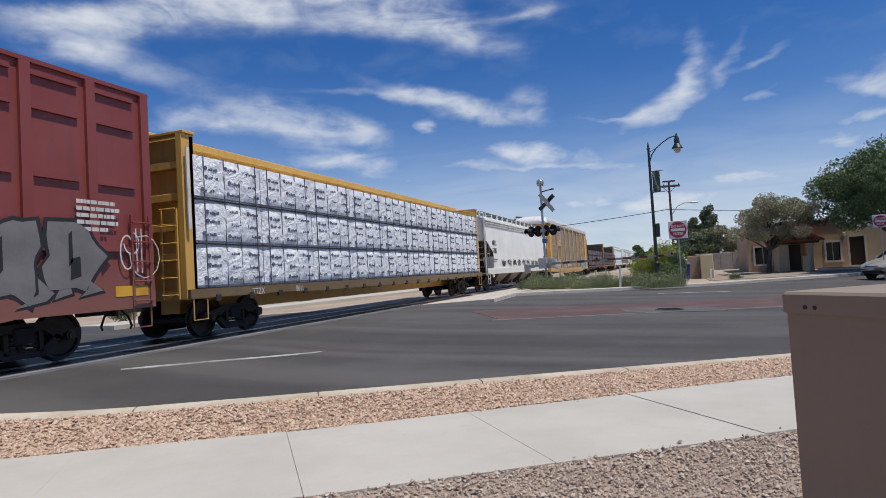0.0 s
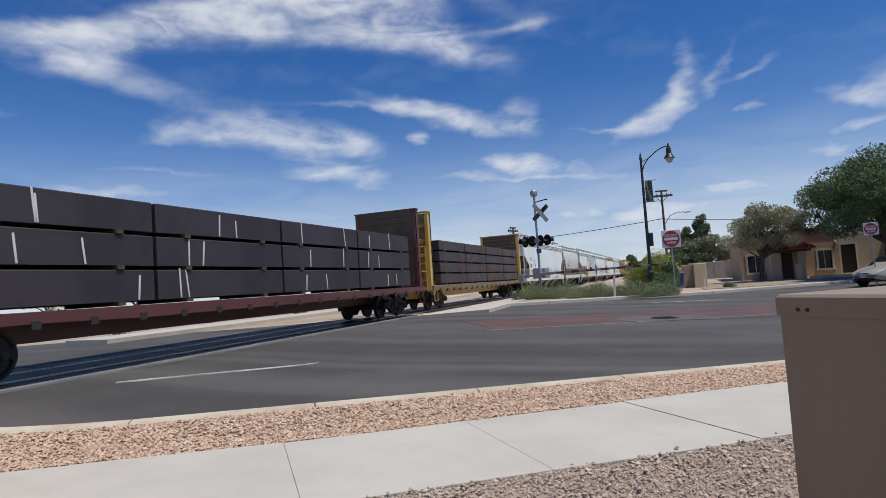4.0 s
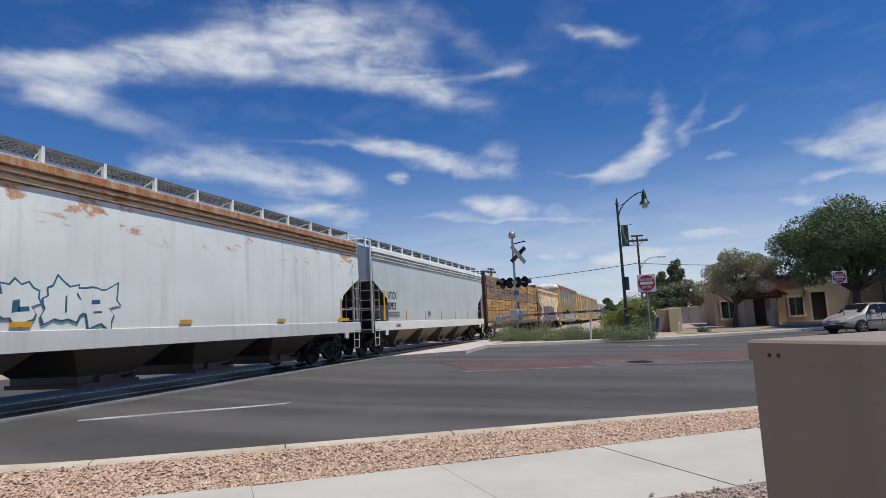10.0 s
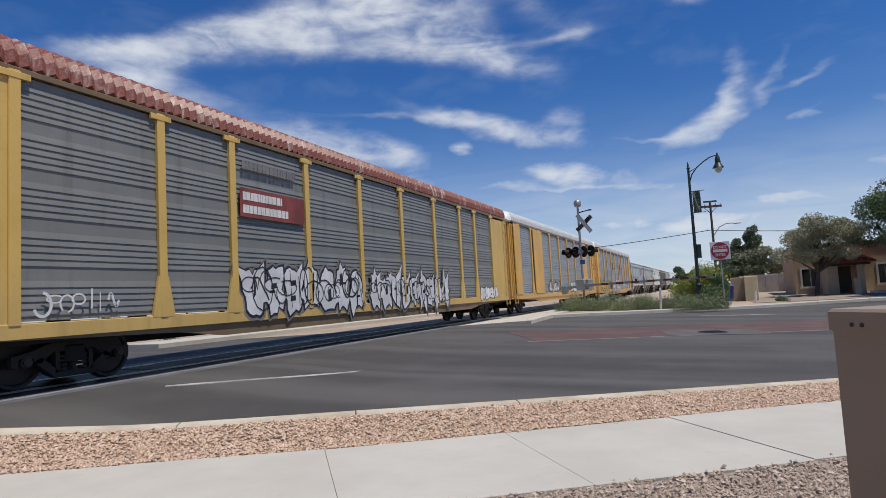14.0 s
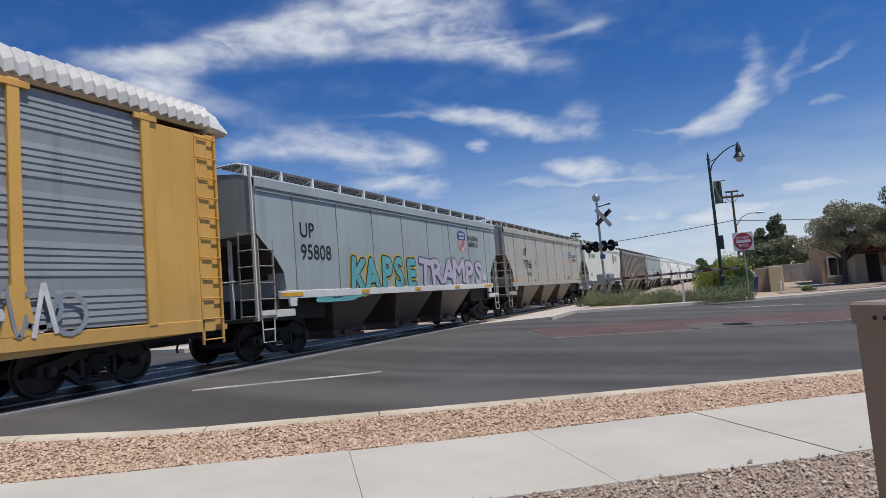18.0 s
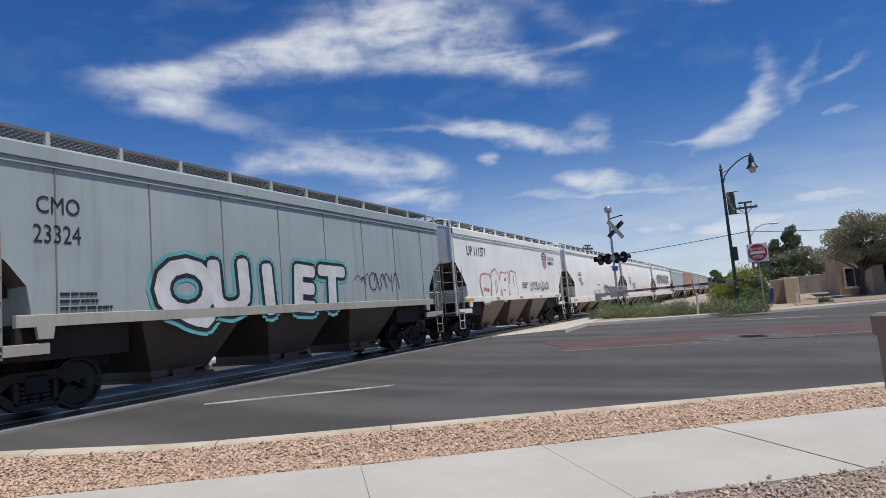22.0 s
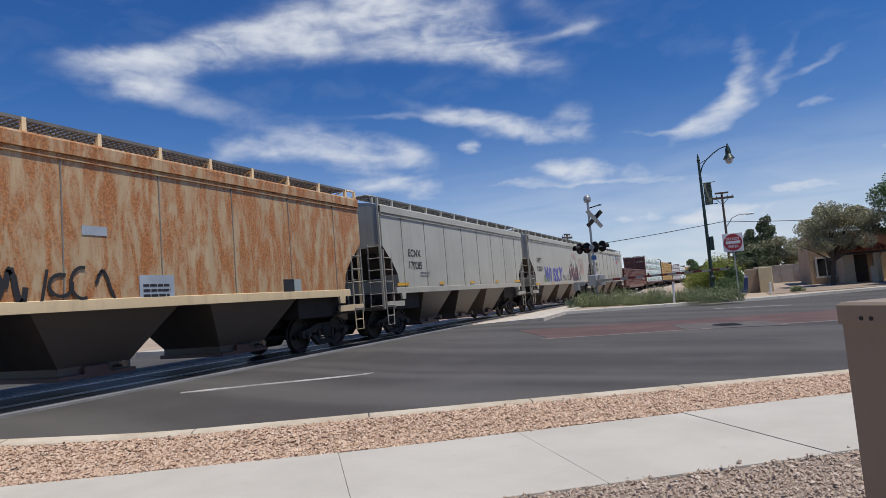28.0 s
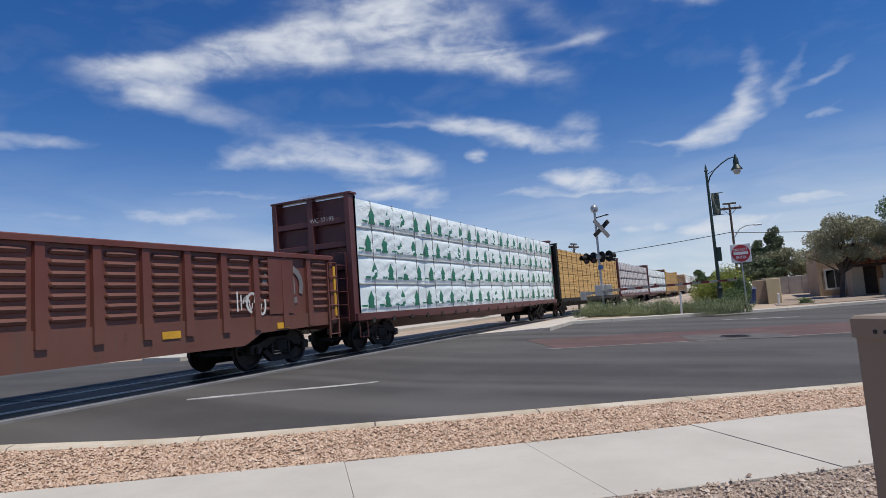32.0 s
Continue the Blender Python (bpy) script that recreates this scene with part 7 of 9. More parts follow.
# 30
c, h = add_car(30, covered_hopper(LEN[30], P_GREY, "rib", 3, "dusty grey hopper car with scratched tags", P_GREY, P_SLOPE))
mark(c, h, ["CMO", "21365"], -6.4, 2.95, 0.33, INK, 0.8)
scrawl(c, -h + 8.0, h - 2.6, 1.8, 2.3, S_GREYTAG, 26, 0.03, 47)
shield(c, 5.1, 3.75, 0.85)
lettering("BUILDING\nAMERICA", 0.30, INK, c, on_side(5.75, 3.78), "lettering", 0.003, 0.9)
reflectors(c, h, 1.76, 0.10)
# 31 gondola
c, h = add_car(31, gondola(LEN[31], P_GONRED, "scuffed oxide red gondola car with pressed ribs"))
plate(c, -h + 1.3, -h + 2.2, 1.35, 2.75, P_GONRED, "number_panel", -0.06)
plate(c, h - 2.2, h - 1.25, 1.35, 2.75, P_GONRED, "number_panel", -0.06)
lettering("MP", 0.34, CHALK, c, on_side(-h + 1.55, 2.30, -0.04), "lettering", 0.004, 0.85)
lettering("652070", 0.34, CHALK, c, on_side(-h + 1.24, 1.98, -0.04), "lettering", 0.004, 0.85)
scrawl(c, h - 2.15, h - 1.3, 1.35, 2.6, S_GREYTAG, 8, 0.14, 48, -0.045)
scrawl(c, h - 1.9, h - 1.5, 1.9, 2.7, S_YELLOW, 4, 0.06, 49, -0.04)
for q in (3.6, 7.6, 11.6, 15.2, 18.6):
    plate(c, -h + q, -h + q + 0.45, 0.98, 1.13, YELLOW_TAPE, "reflector", 0.0)
scrawl(c, -h + 0.3, -h + 1.0, 1.2, 2.4, CHALK, 6, 0.04, 50, 0.0)
scrawl(c, h - 3.3, h - 2.4, 1.4, 1.9, CHALK, 8, 0.05, 52, 0.0)
# 32 green-printed white wrap
c, h = add_car(32, centerbeam(LEN[32], P_MAROON, ("wrap", WRAP2), "maroon centre-beam flat car with green-printed white lumber wrap", 4, 4.80, cols=5, straps=S_GREYTAG, mark=plain("green print", (0.03, 0.19, 0.115), 0.5), bulk=4.92))
lettering("CAUTION", 0.15, CHALK, c, Matrix.Translation((0.2, -h - 0.21, 4.78)) @ ENDFACE, "lettering")
lettering("WC 37193", 0.20, CHALK, c, Matrix.Translation((0.35, -h + 0.02, 4.05)) @ ENDFACE, "lettering")
# 33.. far cars
add_car(33, centerbeam(LEN[33], BLACK, ("wood", TIMBER2), "black centre-beam flat car stacked with fresh yellow lumber", 4, 4.55, cols=5))
add_car(34, centerbeam(LEN[34], P_MAROON, ("wrap", WRAP3), "maroon flat car with pinkish white lumber wrap", 4, 4.5, cols=5))
add_car(35, centerbeam(LEN[35], P_MAROON, ("wrap", WRAP2), "maroon flat car with pale lumber wrap", 3, 4.4, cols=5))
add_car(36, centerbeam(LEN[36], P_YELLOW, ("wood", TIMBER2), "yellow flat car stacked with fresh lumber", 4, 4.5, cols=5))
add_car(37, centerbeam(LEN[37], P_YELLOW, ("wood", TIMBER3), "yellow flat car stacked with brown lumber", 4, 4.4, cols=5))
for i, pt in ((38, P_WHITE), (39, P_GREY), (40, P_PALE)):
    add_car(i, covered_hopper(LEN[i], pt, "rib", 3, "pale hopper car far down the train"))
for i, pt in ((41, P_BLUEGREY), (42, P_WHITE)):
    add_car(i, covered_hopper(LEN[i], pt, "acf", 3, "pale smooth hopper car far down the train"))
for i in (43, 44):
    add_car(i, autorack(LEN[i], P_GALV, P_YELLOW, P_ROOFGALV, "yellow autorack car far down the train"))

# how far the train has run: seconds, metres
RUN = [(0, 0.0), (4, 80.9), (8, 161.9), (12, 242.9), (16, 322.9), (20, 401.6), (24, 479.7), (28, 557.3), (32, 634.8)]


def run(t):
    """Smooth between the rows."""
    for (t0, s0), (t1, s1) in zip(RUN, RUN[1:]):
        if t <= t1:
            return s0 + (s1 - s0) * (t - t0) / (t1 - t0)
    return RUN[-1][1]


def motions():
    for i, car in CARS:
        for mark_ in car.children:
            if mark_.name.split(".")[0] in ON_SIDE:
                mark_.location.y += LETTER_SHIFT.get(i, 0)
        mid = (JOINTS[i] + JOINTS[i + 1]) / 2
        walk(car, [(t, pose(TRACK_X, mid - s, RAIL_Z)) for t, s in RUN])
    # the wheels roll: one turning for all leading axles, one for all trailing axles
    for k in (-1, 1):
        first = WHEELSETS[k][0]
        walk(first, [(n / FPS, pose(0, k * 0.89, 0.487, math.degrees(run(n / FPS) / 0.487) % 360)) for n in range(0, 32 * FPS + 1)])
        act, slot = first.animation_data.action, first.animation_data.action_slot
        for w_ in WHEELSETS[k][1:]:
            w_.rotation_mode = "QUATERNION"
            data = w_.animation_data_create()
            data.action = act
            data.action_slot = slot

# ---- things beside the road ----
GALV = plain("galvanised steel", (0.42, 0.43, 0.44), 0.45, 0.6, 0.25, 5)
LAMP_GREEN = plain("dark green lamp post paint", (0.018, 0.040, 0.033), 0.45, 0.1, 0.3, 5)
SIGN_WHITE = plain("sign white", (0.72, 0.71, 0.70), 0.45, vary=0.1)
SIGN_RED = plain("sign red", (0.42, 0.025, 0.035), 0.45, vary=0.15)
STUCCO = plain("tan stucco", (0.44, 0.325, 0.215), 0.95, vary=0.18, scale=5, bump=0.01)
STUCCO_PALE = plain("pale stucco", (0.52, 0.43, 0.31), 0.95, vary=0.15, scale=5, bump=0.01)
STUCCO_YELLOW = plain("warm yellow stucco", (0.64, 0.52, 0.31), 0.95, vary=0.12, scale=5, bump=0.01)
TERRACOTTA = stones_material("terracotta roof tile", [(0.42, 0.13, 0.06), (0.52, 0.19, 0.09), (0.36, 0.10, 0.05), (0.58, 0.26, 0.14)])
DARK_DOOR = plain("dark timber door", (0.045, 0.033, 0.028), 0.6)
TRIM_W = plain("pale trim", (0.58, 0.56, 0.52), 0.8)
BARK = plain("grey-brown bark", (0.115, 0.09, 0.072), 0.95, vary=0.4, scale=8, bump=0.03)
glass_k = Nodes("dark window glass")
GLASS = glass_k.done((0.012, 0.013, 0.015), 0.10)
glass_k.b.inputs["Specular IOR Level"].default_value = 0.2


def leaf_material(name, a, b, c):
    k = Nodes(name)
    isl = k.t.nodes.new("ShaderNodeNewGeometry").outputs["Random Per Island"]
    col = k.mix(k.ramp(isl, 0.0, 0.55), a, b)
    col = k.mix(k.ramp(isl, 0.75, 1.0), col, c)
    m = k.done(col, 0.65)
    k.b.inputs["Subsurface Weight"].default_value = 0.0
    return m


LEAF_GREEN = leaf_material("mesquite leaves", (0.062, 0.112, 0.040), (0.11, 0.17, 0.062), (0.19, 0.24, 0.10))
LEAF_OLIVE = leaf_material("grey-olive leaves", (0.17, 0.18, 0.10), (0.25, 0.25, 0.15), (0.34, 0.33, 0.21))
LEAF_PALE = leaf_material("pale grey-olive leaves", (0.22, 0.225, 0.135), (0.33, 0.32, 0.20), (0.46, 0.44, 0.30))
LEAF_PINE = leaf_material("dark pine needles", (0.06, 0.088, 0.040), (0.10, 0.13, 0.062), (0.15, 0.18, 0.085))
LEAF_YELLOW = leaf_material("yellow-green leaves", (0.18, 0.23, 0.035), (0.28, 0.32, 0.055), (0.38, 0.40, 0.10))
LEAF_SAGE = leaf_material("grey-green weeds", (0.17, 0.21, 0.10), (0.25, 0.29, 0.145), (0.34, 0.35, 0.20))


def leaves(g, rng, centre, radius, count, size):
    """Small bent leaf blades scattered in an uneven clump, denser towards its skin."""
    d = rng.normal(0, 1, (count, 3))
    d /= np.linalg.norm(d, axis=1, keepdims=True) + 1e-6
    p = np.array(centre) + d * np.array(radius) * rng.uniform(0.35, 1.0, (count, 1)) ** 0.6
    a, b = rng.normal(0, 1, (count, 3)), rng.normal(0, 1, (count, 3))
    a /= np.linalg.norm(a, axis=1, keepdims=True)
    b -= a * (a * b).sum(axis=1, keepdims=True)
    b /= np.linalg.norm(b, axis=1, keepdims=True) + 1e-6
    s = size * rng.uniform(0.6, 1.5, (count, 1))
    n = np.cross(a, b) * s * 0.25
    k = len(g.v)
    g.v += map(tuple, np.stack([p - a * s, p + b * s * 0.42 + n, p + a * s, p - b * s * 0.42 + n], 1).reshape(-1, 3).tolist())
    g.f += [q for i in range(k, k + 4 * count, 4) for q in ((i, i + 1, i + 2), (i, i + 2, i + 3))]


def tree(base, height, spread, label, leaf, count, size, seed, clumps=26, trunk=0.16, low=0.35, lean=(0, 0), flat=0.6):
    rng = np.random.default_rng(seed)
    x, y, z = base
    t = thing("tree", pose(x, y, z), label, "tree", "trees beyond the road")
    g = Geo()
    fork = height * low
    top = (lean[0] * 0.4, lean[1] * 0.4, fork)
    g.rod((0, 0, -0.3), (top[0] * 0.5, top[1] * 0.5, fork * 0.5), trunk * 1.25, trunk, 9)
    g.rod((top[0] * 0.5, top[1] * 0.5, fork * 0.5), top, trunk, trunk * 0.8, 9)
    crown = Geo()
    for i in range(clumps):
        a = 2 * math.pi * (i * 0.618 + rng.uniform(-0.1, 0.1))
        r = spread * math.sqrt((i + 0.5) / clumps) * rng.uniform(0.75, 1.05)
        h = fork + (height - fork) * (0.18 + 0.82 * rng.uniform(0.1, 1.0) * (1 - 0.45 * (r / spread) ** 2))
        tip = (lean[0] + r * math.cos(a), lean[1] + r * math.sin(a), h)
        if i % 2 == 0:
            mid = (top[0] + (tip[0] - top[0]) * 0.5 + rng.uniform(-0.2, 0.2), top[1] + (tip[1] - top[1]) * 0.5, top[2] + (tip[2] - top[2]) * 0.6)
            g.rod(top, mid, trunk * 0.42, trunk * 0.25, 6)
            g.rod(mid, tip, trunk * 0.25, trunk * 0.06, 5)
        q = spread * rng.uniform(0.20, 0.36)
        leaves(crown, rng, tip, (q, q, q * flat), count // clumps, size)
    part("trunk", g, BARK, t)
    part("crown", crown, leaf, t)
    return t


def bush(base, radius, label, leaf, count, size, seed, clumps=7):
    rng = np.random.default_rng(seed)
    x, y, z = base
    b = thing("bush", pose(x, y, z), label, "bush", "bushes by the road")
    g, crown = Geo(), Geo()
    for i in range(clumps):
        a = rng.uniform(0, 6.28)
        r = rng.uniform(0, 0.6)
        tip = (radius[0] * r * math.cos(a), radius[1] * r * math.sin(a), radius[2] * rng.uniform(0.45, 1.35))
        g.rod((tip[0] * 0.15, tip[1] * 0.15, -0.1), tip, 0.03, 0.01, 5)
        q = rng.uniform(0.4, 0.65)
        leaves(crown, rng, tip, (radius[0] * q, radius[1] * q, radius[2] * q), count // clumps, size)
    part("stem", g, BARK, b)
    part("foliage", crown, leaf, b)
    return b


# level-crossing signal with its lowered gate
mx, my = -6.30, 33.36
mz = land(mx, my)
sig = thing("crossing_signal", pose(mx, my, mz, 0, 0, -12), "grey level-crossing signal mast with crossbuck and lowered gate", "crossing signal")
part("foundation", Geo().box(-0.4, 0.4, -0.4, 0.4, -0.3, 0.06, 0.03), CONCRETE, sig)
part("mast", Geo().rod((0, 0, 0), (0, 0, 5.55), 0.062, n=12).rod((0, 0, 0.0), (0, 0, 0.35), 0.10, n=12), GALV, sig)
part("bell", Geo().lathe([(0.02, 5.52), (0.16, 5.56), (0.20, 5.68), (0.19, 5.82), (0.11, 5.92), (0.02, 5.95)], n=16), GALV, sig, "round grey crossing bell", True)
part("bracket", Geo().rod((0, 0, 5.22), (0.62, -0.02, 5.30), 0.03, n=6).box(0.60, 0.75, -0.08, 0.06, 5.27, 5.33), BLACK, sig)
xb = part("crossbuck", Geo().box(-0.05, 0.05, -0.12, -0.06, -0.2, 0.2), GALV, sig, at=pose(0.36, -0.04, 4.60))
for a in (45, -45):
    # blades coloured dull grey instead of white: the shade is in the paint
    part("blade", Geo().box(-0.61, 0.61, -0.02, 0.0, -0.115, 0.115, 0.005), plain("shaded sign back", (0.20, 0.205, 0.21), 0.6), xb, "white crossbuck blade with shade in its grey back", at=pose(0, -0.10 - 0.022 * (a > 0), 0, 0, 0, 52) @ pose(0, 0, 0, 0, a + 4, 0))
    part("blade_back", Geo().box(-0.59, 0.59, 0.0, 0.006, -0.10, 0.10), BLACK, xb, at=pose(0, -0.145, 0, 0, 0, 52) @ pose(0, 0, 0, 0, a + 4, 0))
arm_ = part("light_arm", Geo().rod((-0.75, 0, 3.10), (0.68, 0, 3.10), 0.04, n=8).box(-0.12, 0.12, -0.12, 0.12, 3.0, 3.2), GALV, sig)
RED_LENS = plain("dark red lens", (0.075, 0.008, 0.010), 0.25, vary=0.1)
for k, (lx, ang) in enumerate(((-0.72, -30), (-0.30, -20), (0.18, 150), (0.58, 155))):
    lamp_ = part("signal_light", Geo().rings([[(r * math.cos(a), yy, r * math.sin(a)) for a in [i * math.pi / 12 for i in range(24)]] for r, yy in ((0.02, 0.02), (0.30, 0.02), (0.30, -0.01), (0.02, -0.01))]), BLACK, arm_, "black round light backing", at=pose(lx, 0.0, 3.10, 0, 0, ang))
    part("hood", Geo().rings([[((0.16 + o) * math.cos(a), yy, (0.16 + o) * math.sin(a)) for a in [math.radians(-30 + i * 240 / 14) for i in range(15)]] for o, yy in ((0, -0.02), (0.0, -0.34), (0.012, -0.34), (0.012, -0.02))], caps=False, closed=False), BLACK, lamp_)
    part("lens", Geo().rings([[(r * math.cos(a), yy, r * math.sin(a)) for a in [i * math.pi / 10 for i in range(20)]] for r, yy in ((0.15, -0.015), (0.12, -0.05), (0.02, -0.06))]), RED_LENS, lamp_, smooth=True)
part("info_plate", Geo().box(-0.06, 0.22, -0.09, -0.07, 2.42, 2.66), plain("blue plate", (0.05, 0.16, 0.38), 0.5), sig)
mech = part("gate_mechanism", Geo().box(-0.25, 0.25, -0.42, -0.06, 1.05, 1.62, 0.04), plain("silver gate box", (0.52, 0.53, 0.54), 0.35, 0.5), sig)
part("counterweight", Geo().box(-0.95, -0.42, -0.50, -0.42, 1.10, 1.30, 0.02).box(-1.02, -0.72, -0.58, -0.36, 0.86, 1.32, 0.03), GALV, mech)
part("counterweight", Geo().box(-0.95, 0.3, -0.06, 0.02, 1.16, 1.28, 0.01).box(0.3, 0.5, -0.4, 0.2, 1.05, 1.6, 0.04), GALV, mech)
STRIPE_RED, STRIPE_WHITE = plain("faded gate red", (0.26, 0.05, 0.045), 0.6), plain("dusty gate white", (0.42, 0.39, 0.36), 0.6)
gate = part("gate_arm", Geo().box(0.2, 0.75, -0.46, -0.40, 1.20, 1.36, 0.01), STRIPE_WHITE, mech)
for i in range(15):
    a = 0.75 + i * 0.40
    part("gate_stripe", Geo().prism([(0, 0), (1, 0), (1, 0), (0, 0)], 0, 0.001) if False else Geo().box(a, a + 0.40, -0.45, -0.41, 1.22 + i * 0.004, 1.34 + i * 0.002), STRIPE_RED if i % 2 else STRIPE_WHITE, gate)
for a in (3.0, 5.0, 6.7):
    part("gate_lamp", Geo().rod((a, -0.43, 1.34), (a, -0.43, 1.44), 0.05, n=8), RED_LENS, gate)


def do_not_enter(x, y, zc, facing, size, label, post_to=None):
    s = thing("road_sign", pose(x, y, land(x, y), 0, 0, facing), label, "road sign", "do-not-enter signs")
    h = zc - land(x, y)
    part("post", Geo().box(-0.03, 0.03, -0.01, 0.05, -0.3, h + size * 0.45, 0.005), GALV, s)
    p = part("panel", Geo().box(-size / 2, size / 2, -0.035, -0.015, h - size / 2, h + size / 2, 0.01), SIGN_WHITE, s)
    disc = lambda r, y0, y1: Geo().rings([[(r * math.cos(a), yy, h + r * math.sin(a)) for a in [i * math.pi / 18 for i in range(36)]] for yy in (y1, y0)])
    part("red_disc", disc(size * 0.455, -0.042, -0.034), SIGN_RED, p)
    part("white_bar", Geo().box(-size * 0.36, size * 0.36, -0.047, -0.040, h - size * 0.075, h + size * 0.075), SIGN_WHITE, p)
    front = Matrix(((1, 0, 0, 0), (0, 0, -1, -0.048), (0, 1, 0, 0), (0, 0, 0, 1)))
    lettering("DO NOT", size * 0.20, SIGN_WHITE, p, Matrix.Translation((0, 0, h + size * 0.13)) @ front, "lettering", 0.004, 0.85, "CENTER")
    lettering("ENTER", size * 0.20, SIGN_WHITE, p, Matrix.Translation((0, 0, h - size * 0.29)) @ front, "lettering", 0.004, 0.85, "CENTER")
    return s


do_not_enter(0.55, 33.95, 3.19, 2, 0.92, "red and white do-not-enter sign on a steel post")
do_not_enter(9.57, 34.65, 2.90, -16, 0.60, "small red and white do-not-enter sign by the tree")


def street_lamp(x, y, top, label, banner):
    z = land(x, y)
    h = top - z
    s = thing("street_lamp", pose(x, y, z, 0, 0, 0), label, "street lamp", "green street lamps")
    part("base", Geo().lathe([(0.30, -0.1), (0.30, 0.08), (0.24, 0.12), (0.20, 0.40), (0.24, 0.46), (0.20, 0.55), (0.15, 0.62), (0.15, 1.05), (0.17, 1.08), (0.11, 1.2)], n=14), LAMP_GREEN, s, smooth=True)
    part("pole", Geo().rod((0, 0, 1.1), (0, 0, h - 0.25), 0.10, 0.065, 12).lathe([(0.08, h - 0.3), (0.10, h - 0.25), (0.05, h - 0.15), (0.06, h - 0.1), (0.01, h + 0.12)], n=10), LAMP_GREEN, s)
    pts = [(0.05, 0, h - 0.95), (0.16, 0, h - 0.62), (0.42, 0, h - 0.28), (0.80, 0, h + 0.02), (1.15, 0, h + 0.22), (1.42, 0, h + 0.28), (1.50, 0, h + 0.22)]
    part("arm", Geo().pipe(pts, 0.032, 8).pipe([(0.05, 0, h - 0.45), (0.35, 0, h - 0.30)], 0.02, 6), LAMP_GREEN, s)
    part("lantern", Geo().lathe([(0.03, h + 0.42), (0.06, h + 0.30), (0.13, h + 0.12), (0.15, h - 0.10), (0.14, h - 0.16), (0.28, h - 0.38), (0.30, h - 0.42), (0.02, h - 0.42)], (1.52, 0, 0), 16), LAMP_GREEN, s, smooth=True)
    part("globe", Geo().lathe([(0.20, h - 0.42), (0.20, h - 0.52), (0.13, h - 0.66), (0.02, h - 0.70)], (1.52, 0, 0), 14), plain("frosted globe", (0.55, 0.56, 0.55), 0.3), s, smooth=True)
    part("control_box", Geo().box(0.08, 0.30, -0.10, 0.10, 2.55, 3.3, 0.02), LAMP_GREEN, s)
    if banner:
        part("banner_rod", Geo().rod((0.05, 0, h - 1.55), (0.72, 0, h - 1.55), 0.018, n=6).rod((0.05, 0, h - 2.75), (0.72, 0, h - 2.75), 0.018, n=6), LAMP_GREEN, s)
        g = Geo()
        nx, nz = 8, 10
        fv = lambda i, j: (0.10 + 0.40 * i / nx, 0.05 * math.sin(i * 0.9 + j * 0.5) * (0.3 + j / nz) , h - 2.75 + 1.2 * j / nz)
        g.add([fv(i, j) for j in range(nz + 1) for i in range(nx + 1)] + [(x_, y_ + 0.006, z_) for x_, y_, z_ in [fv(i, j) for j in range(nz + 1) for i in range(nx + 1)]],
              [(j * (nx + 1) + i, j * (nx + 1) + i + 1, (j + 1) * (nx + 1) + i + 1, (j + 1) * (nx + 1) + i) for j in range(nz) for i in range(nx)] + [tuple(reversed([q + (nx + 1) * (nz + 1) for q in (j * (nx + 1) + i, j * (nx + 1) + i + 1, (j + 1) * (nx + 1) + i + 1, (j + 1) * (nx + 1) + i)])) for j in range(nz) for i in range(nx)])
        part("banner", g, plain("faded olive banner", (0.17, 0.20, 0.15), 0.8, vary=0.5, scale=4), s, "faded grey-green street banner")
    return s


street_lamp(-0.64, 36.44, 8.25, "tall dark green street lamp with a hanging banner", True)
street_lamp(13.10, 39.90, 6.75, "dark green street lamp behind the tree", False)

# utility pole with wires
WOOD_POLE = plain("weathered utility pole", (0.085, 0.065, 0.05), 0.9, vary=0.3)


def utility_pole(x, y, top, arm_z, turn, label):
    z = land(x, y)
    s = thing("utility_pole", pose(x, y, z, 0, 0, turn), label, "utility pole", "utility poles")
    part("pole", Geo().rod((0, 0, -0.3), (0, 0, top - z), 0.13, 0.09, 10), WOOD_POLE, s)
    part("crossarm", Geo().box(-0.95, 0.95, -0.08, 0.08, arm_z - z - 0.09, arm_z - z + 0.09), WOOD_POLE, s)
    part("crossarm", Geo().box(-0.55, 0.55, -0.08, 0.08, top - z - 0.12, top - z + 0.02), WOOD_POLE, s)
    for q in (-0.85, -0.45, 0.45, 0.85):
        part("insulator", Geo().rod((q, 0, arm_z - z + 0.08), (q, 0, arm_z - z + 0.26), 0.045, 0.03, 8), GALV, s)
    part("brace", Geo().rod((-0.55, 0.05, arm_z - z - 0.05), (0, 0.1, arm_z - z - 0.6), 0.025, n=5).rod((0.55, 0.05, arm_z - z - 0.05), (0, 0.1, arm_z - z - 0.6), 0.025, n=5), WOOD_POLE, s)
    return s


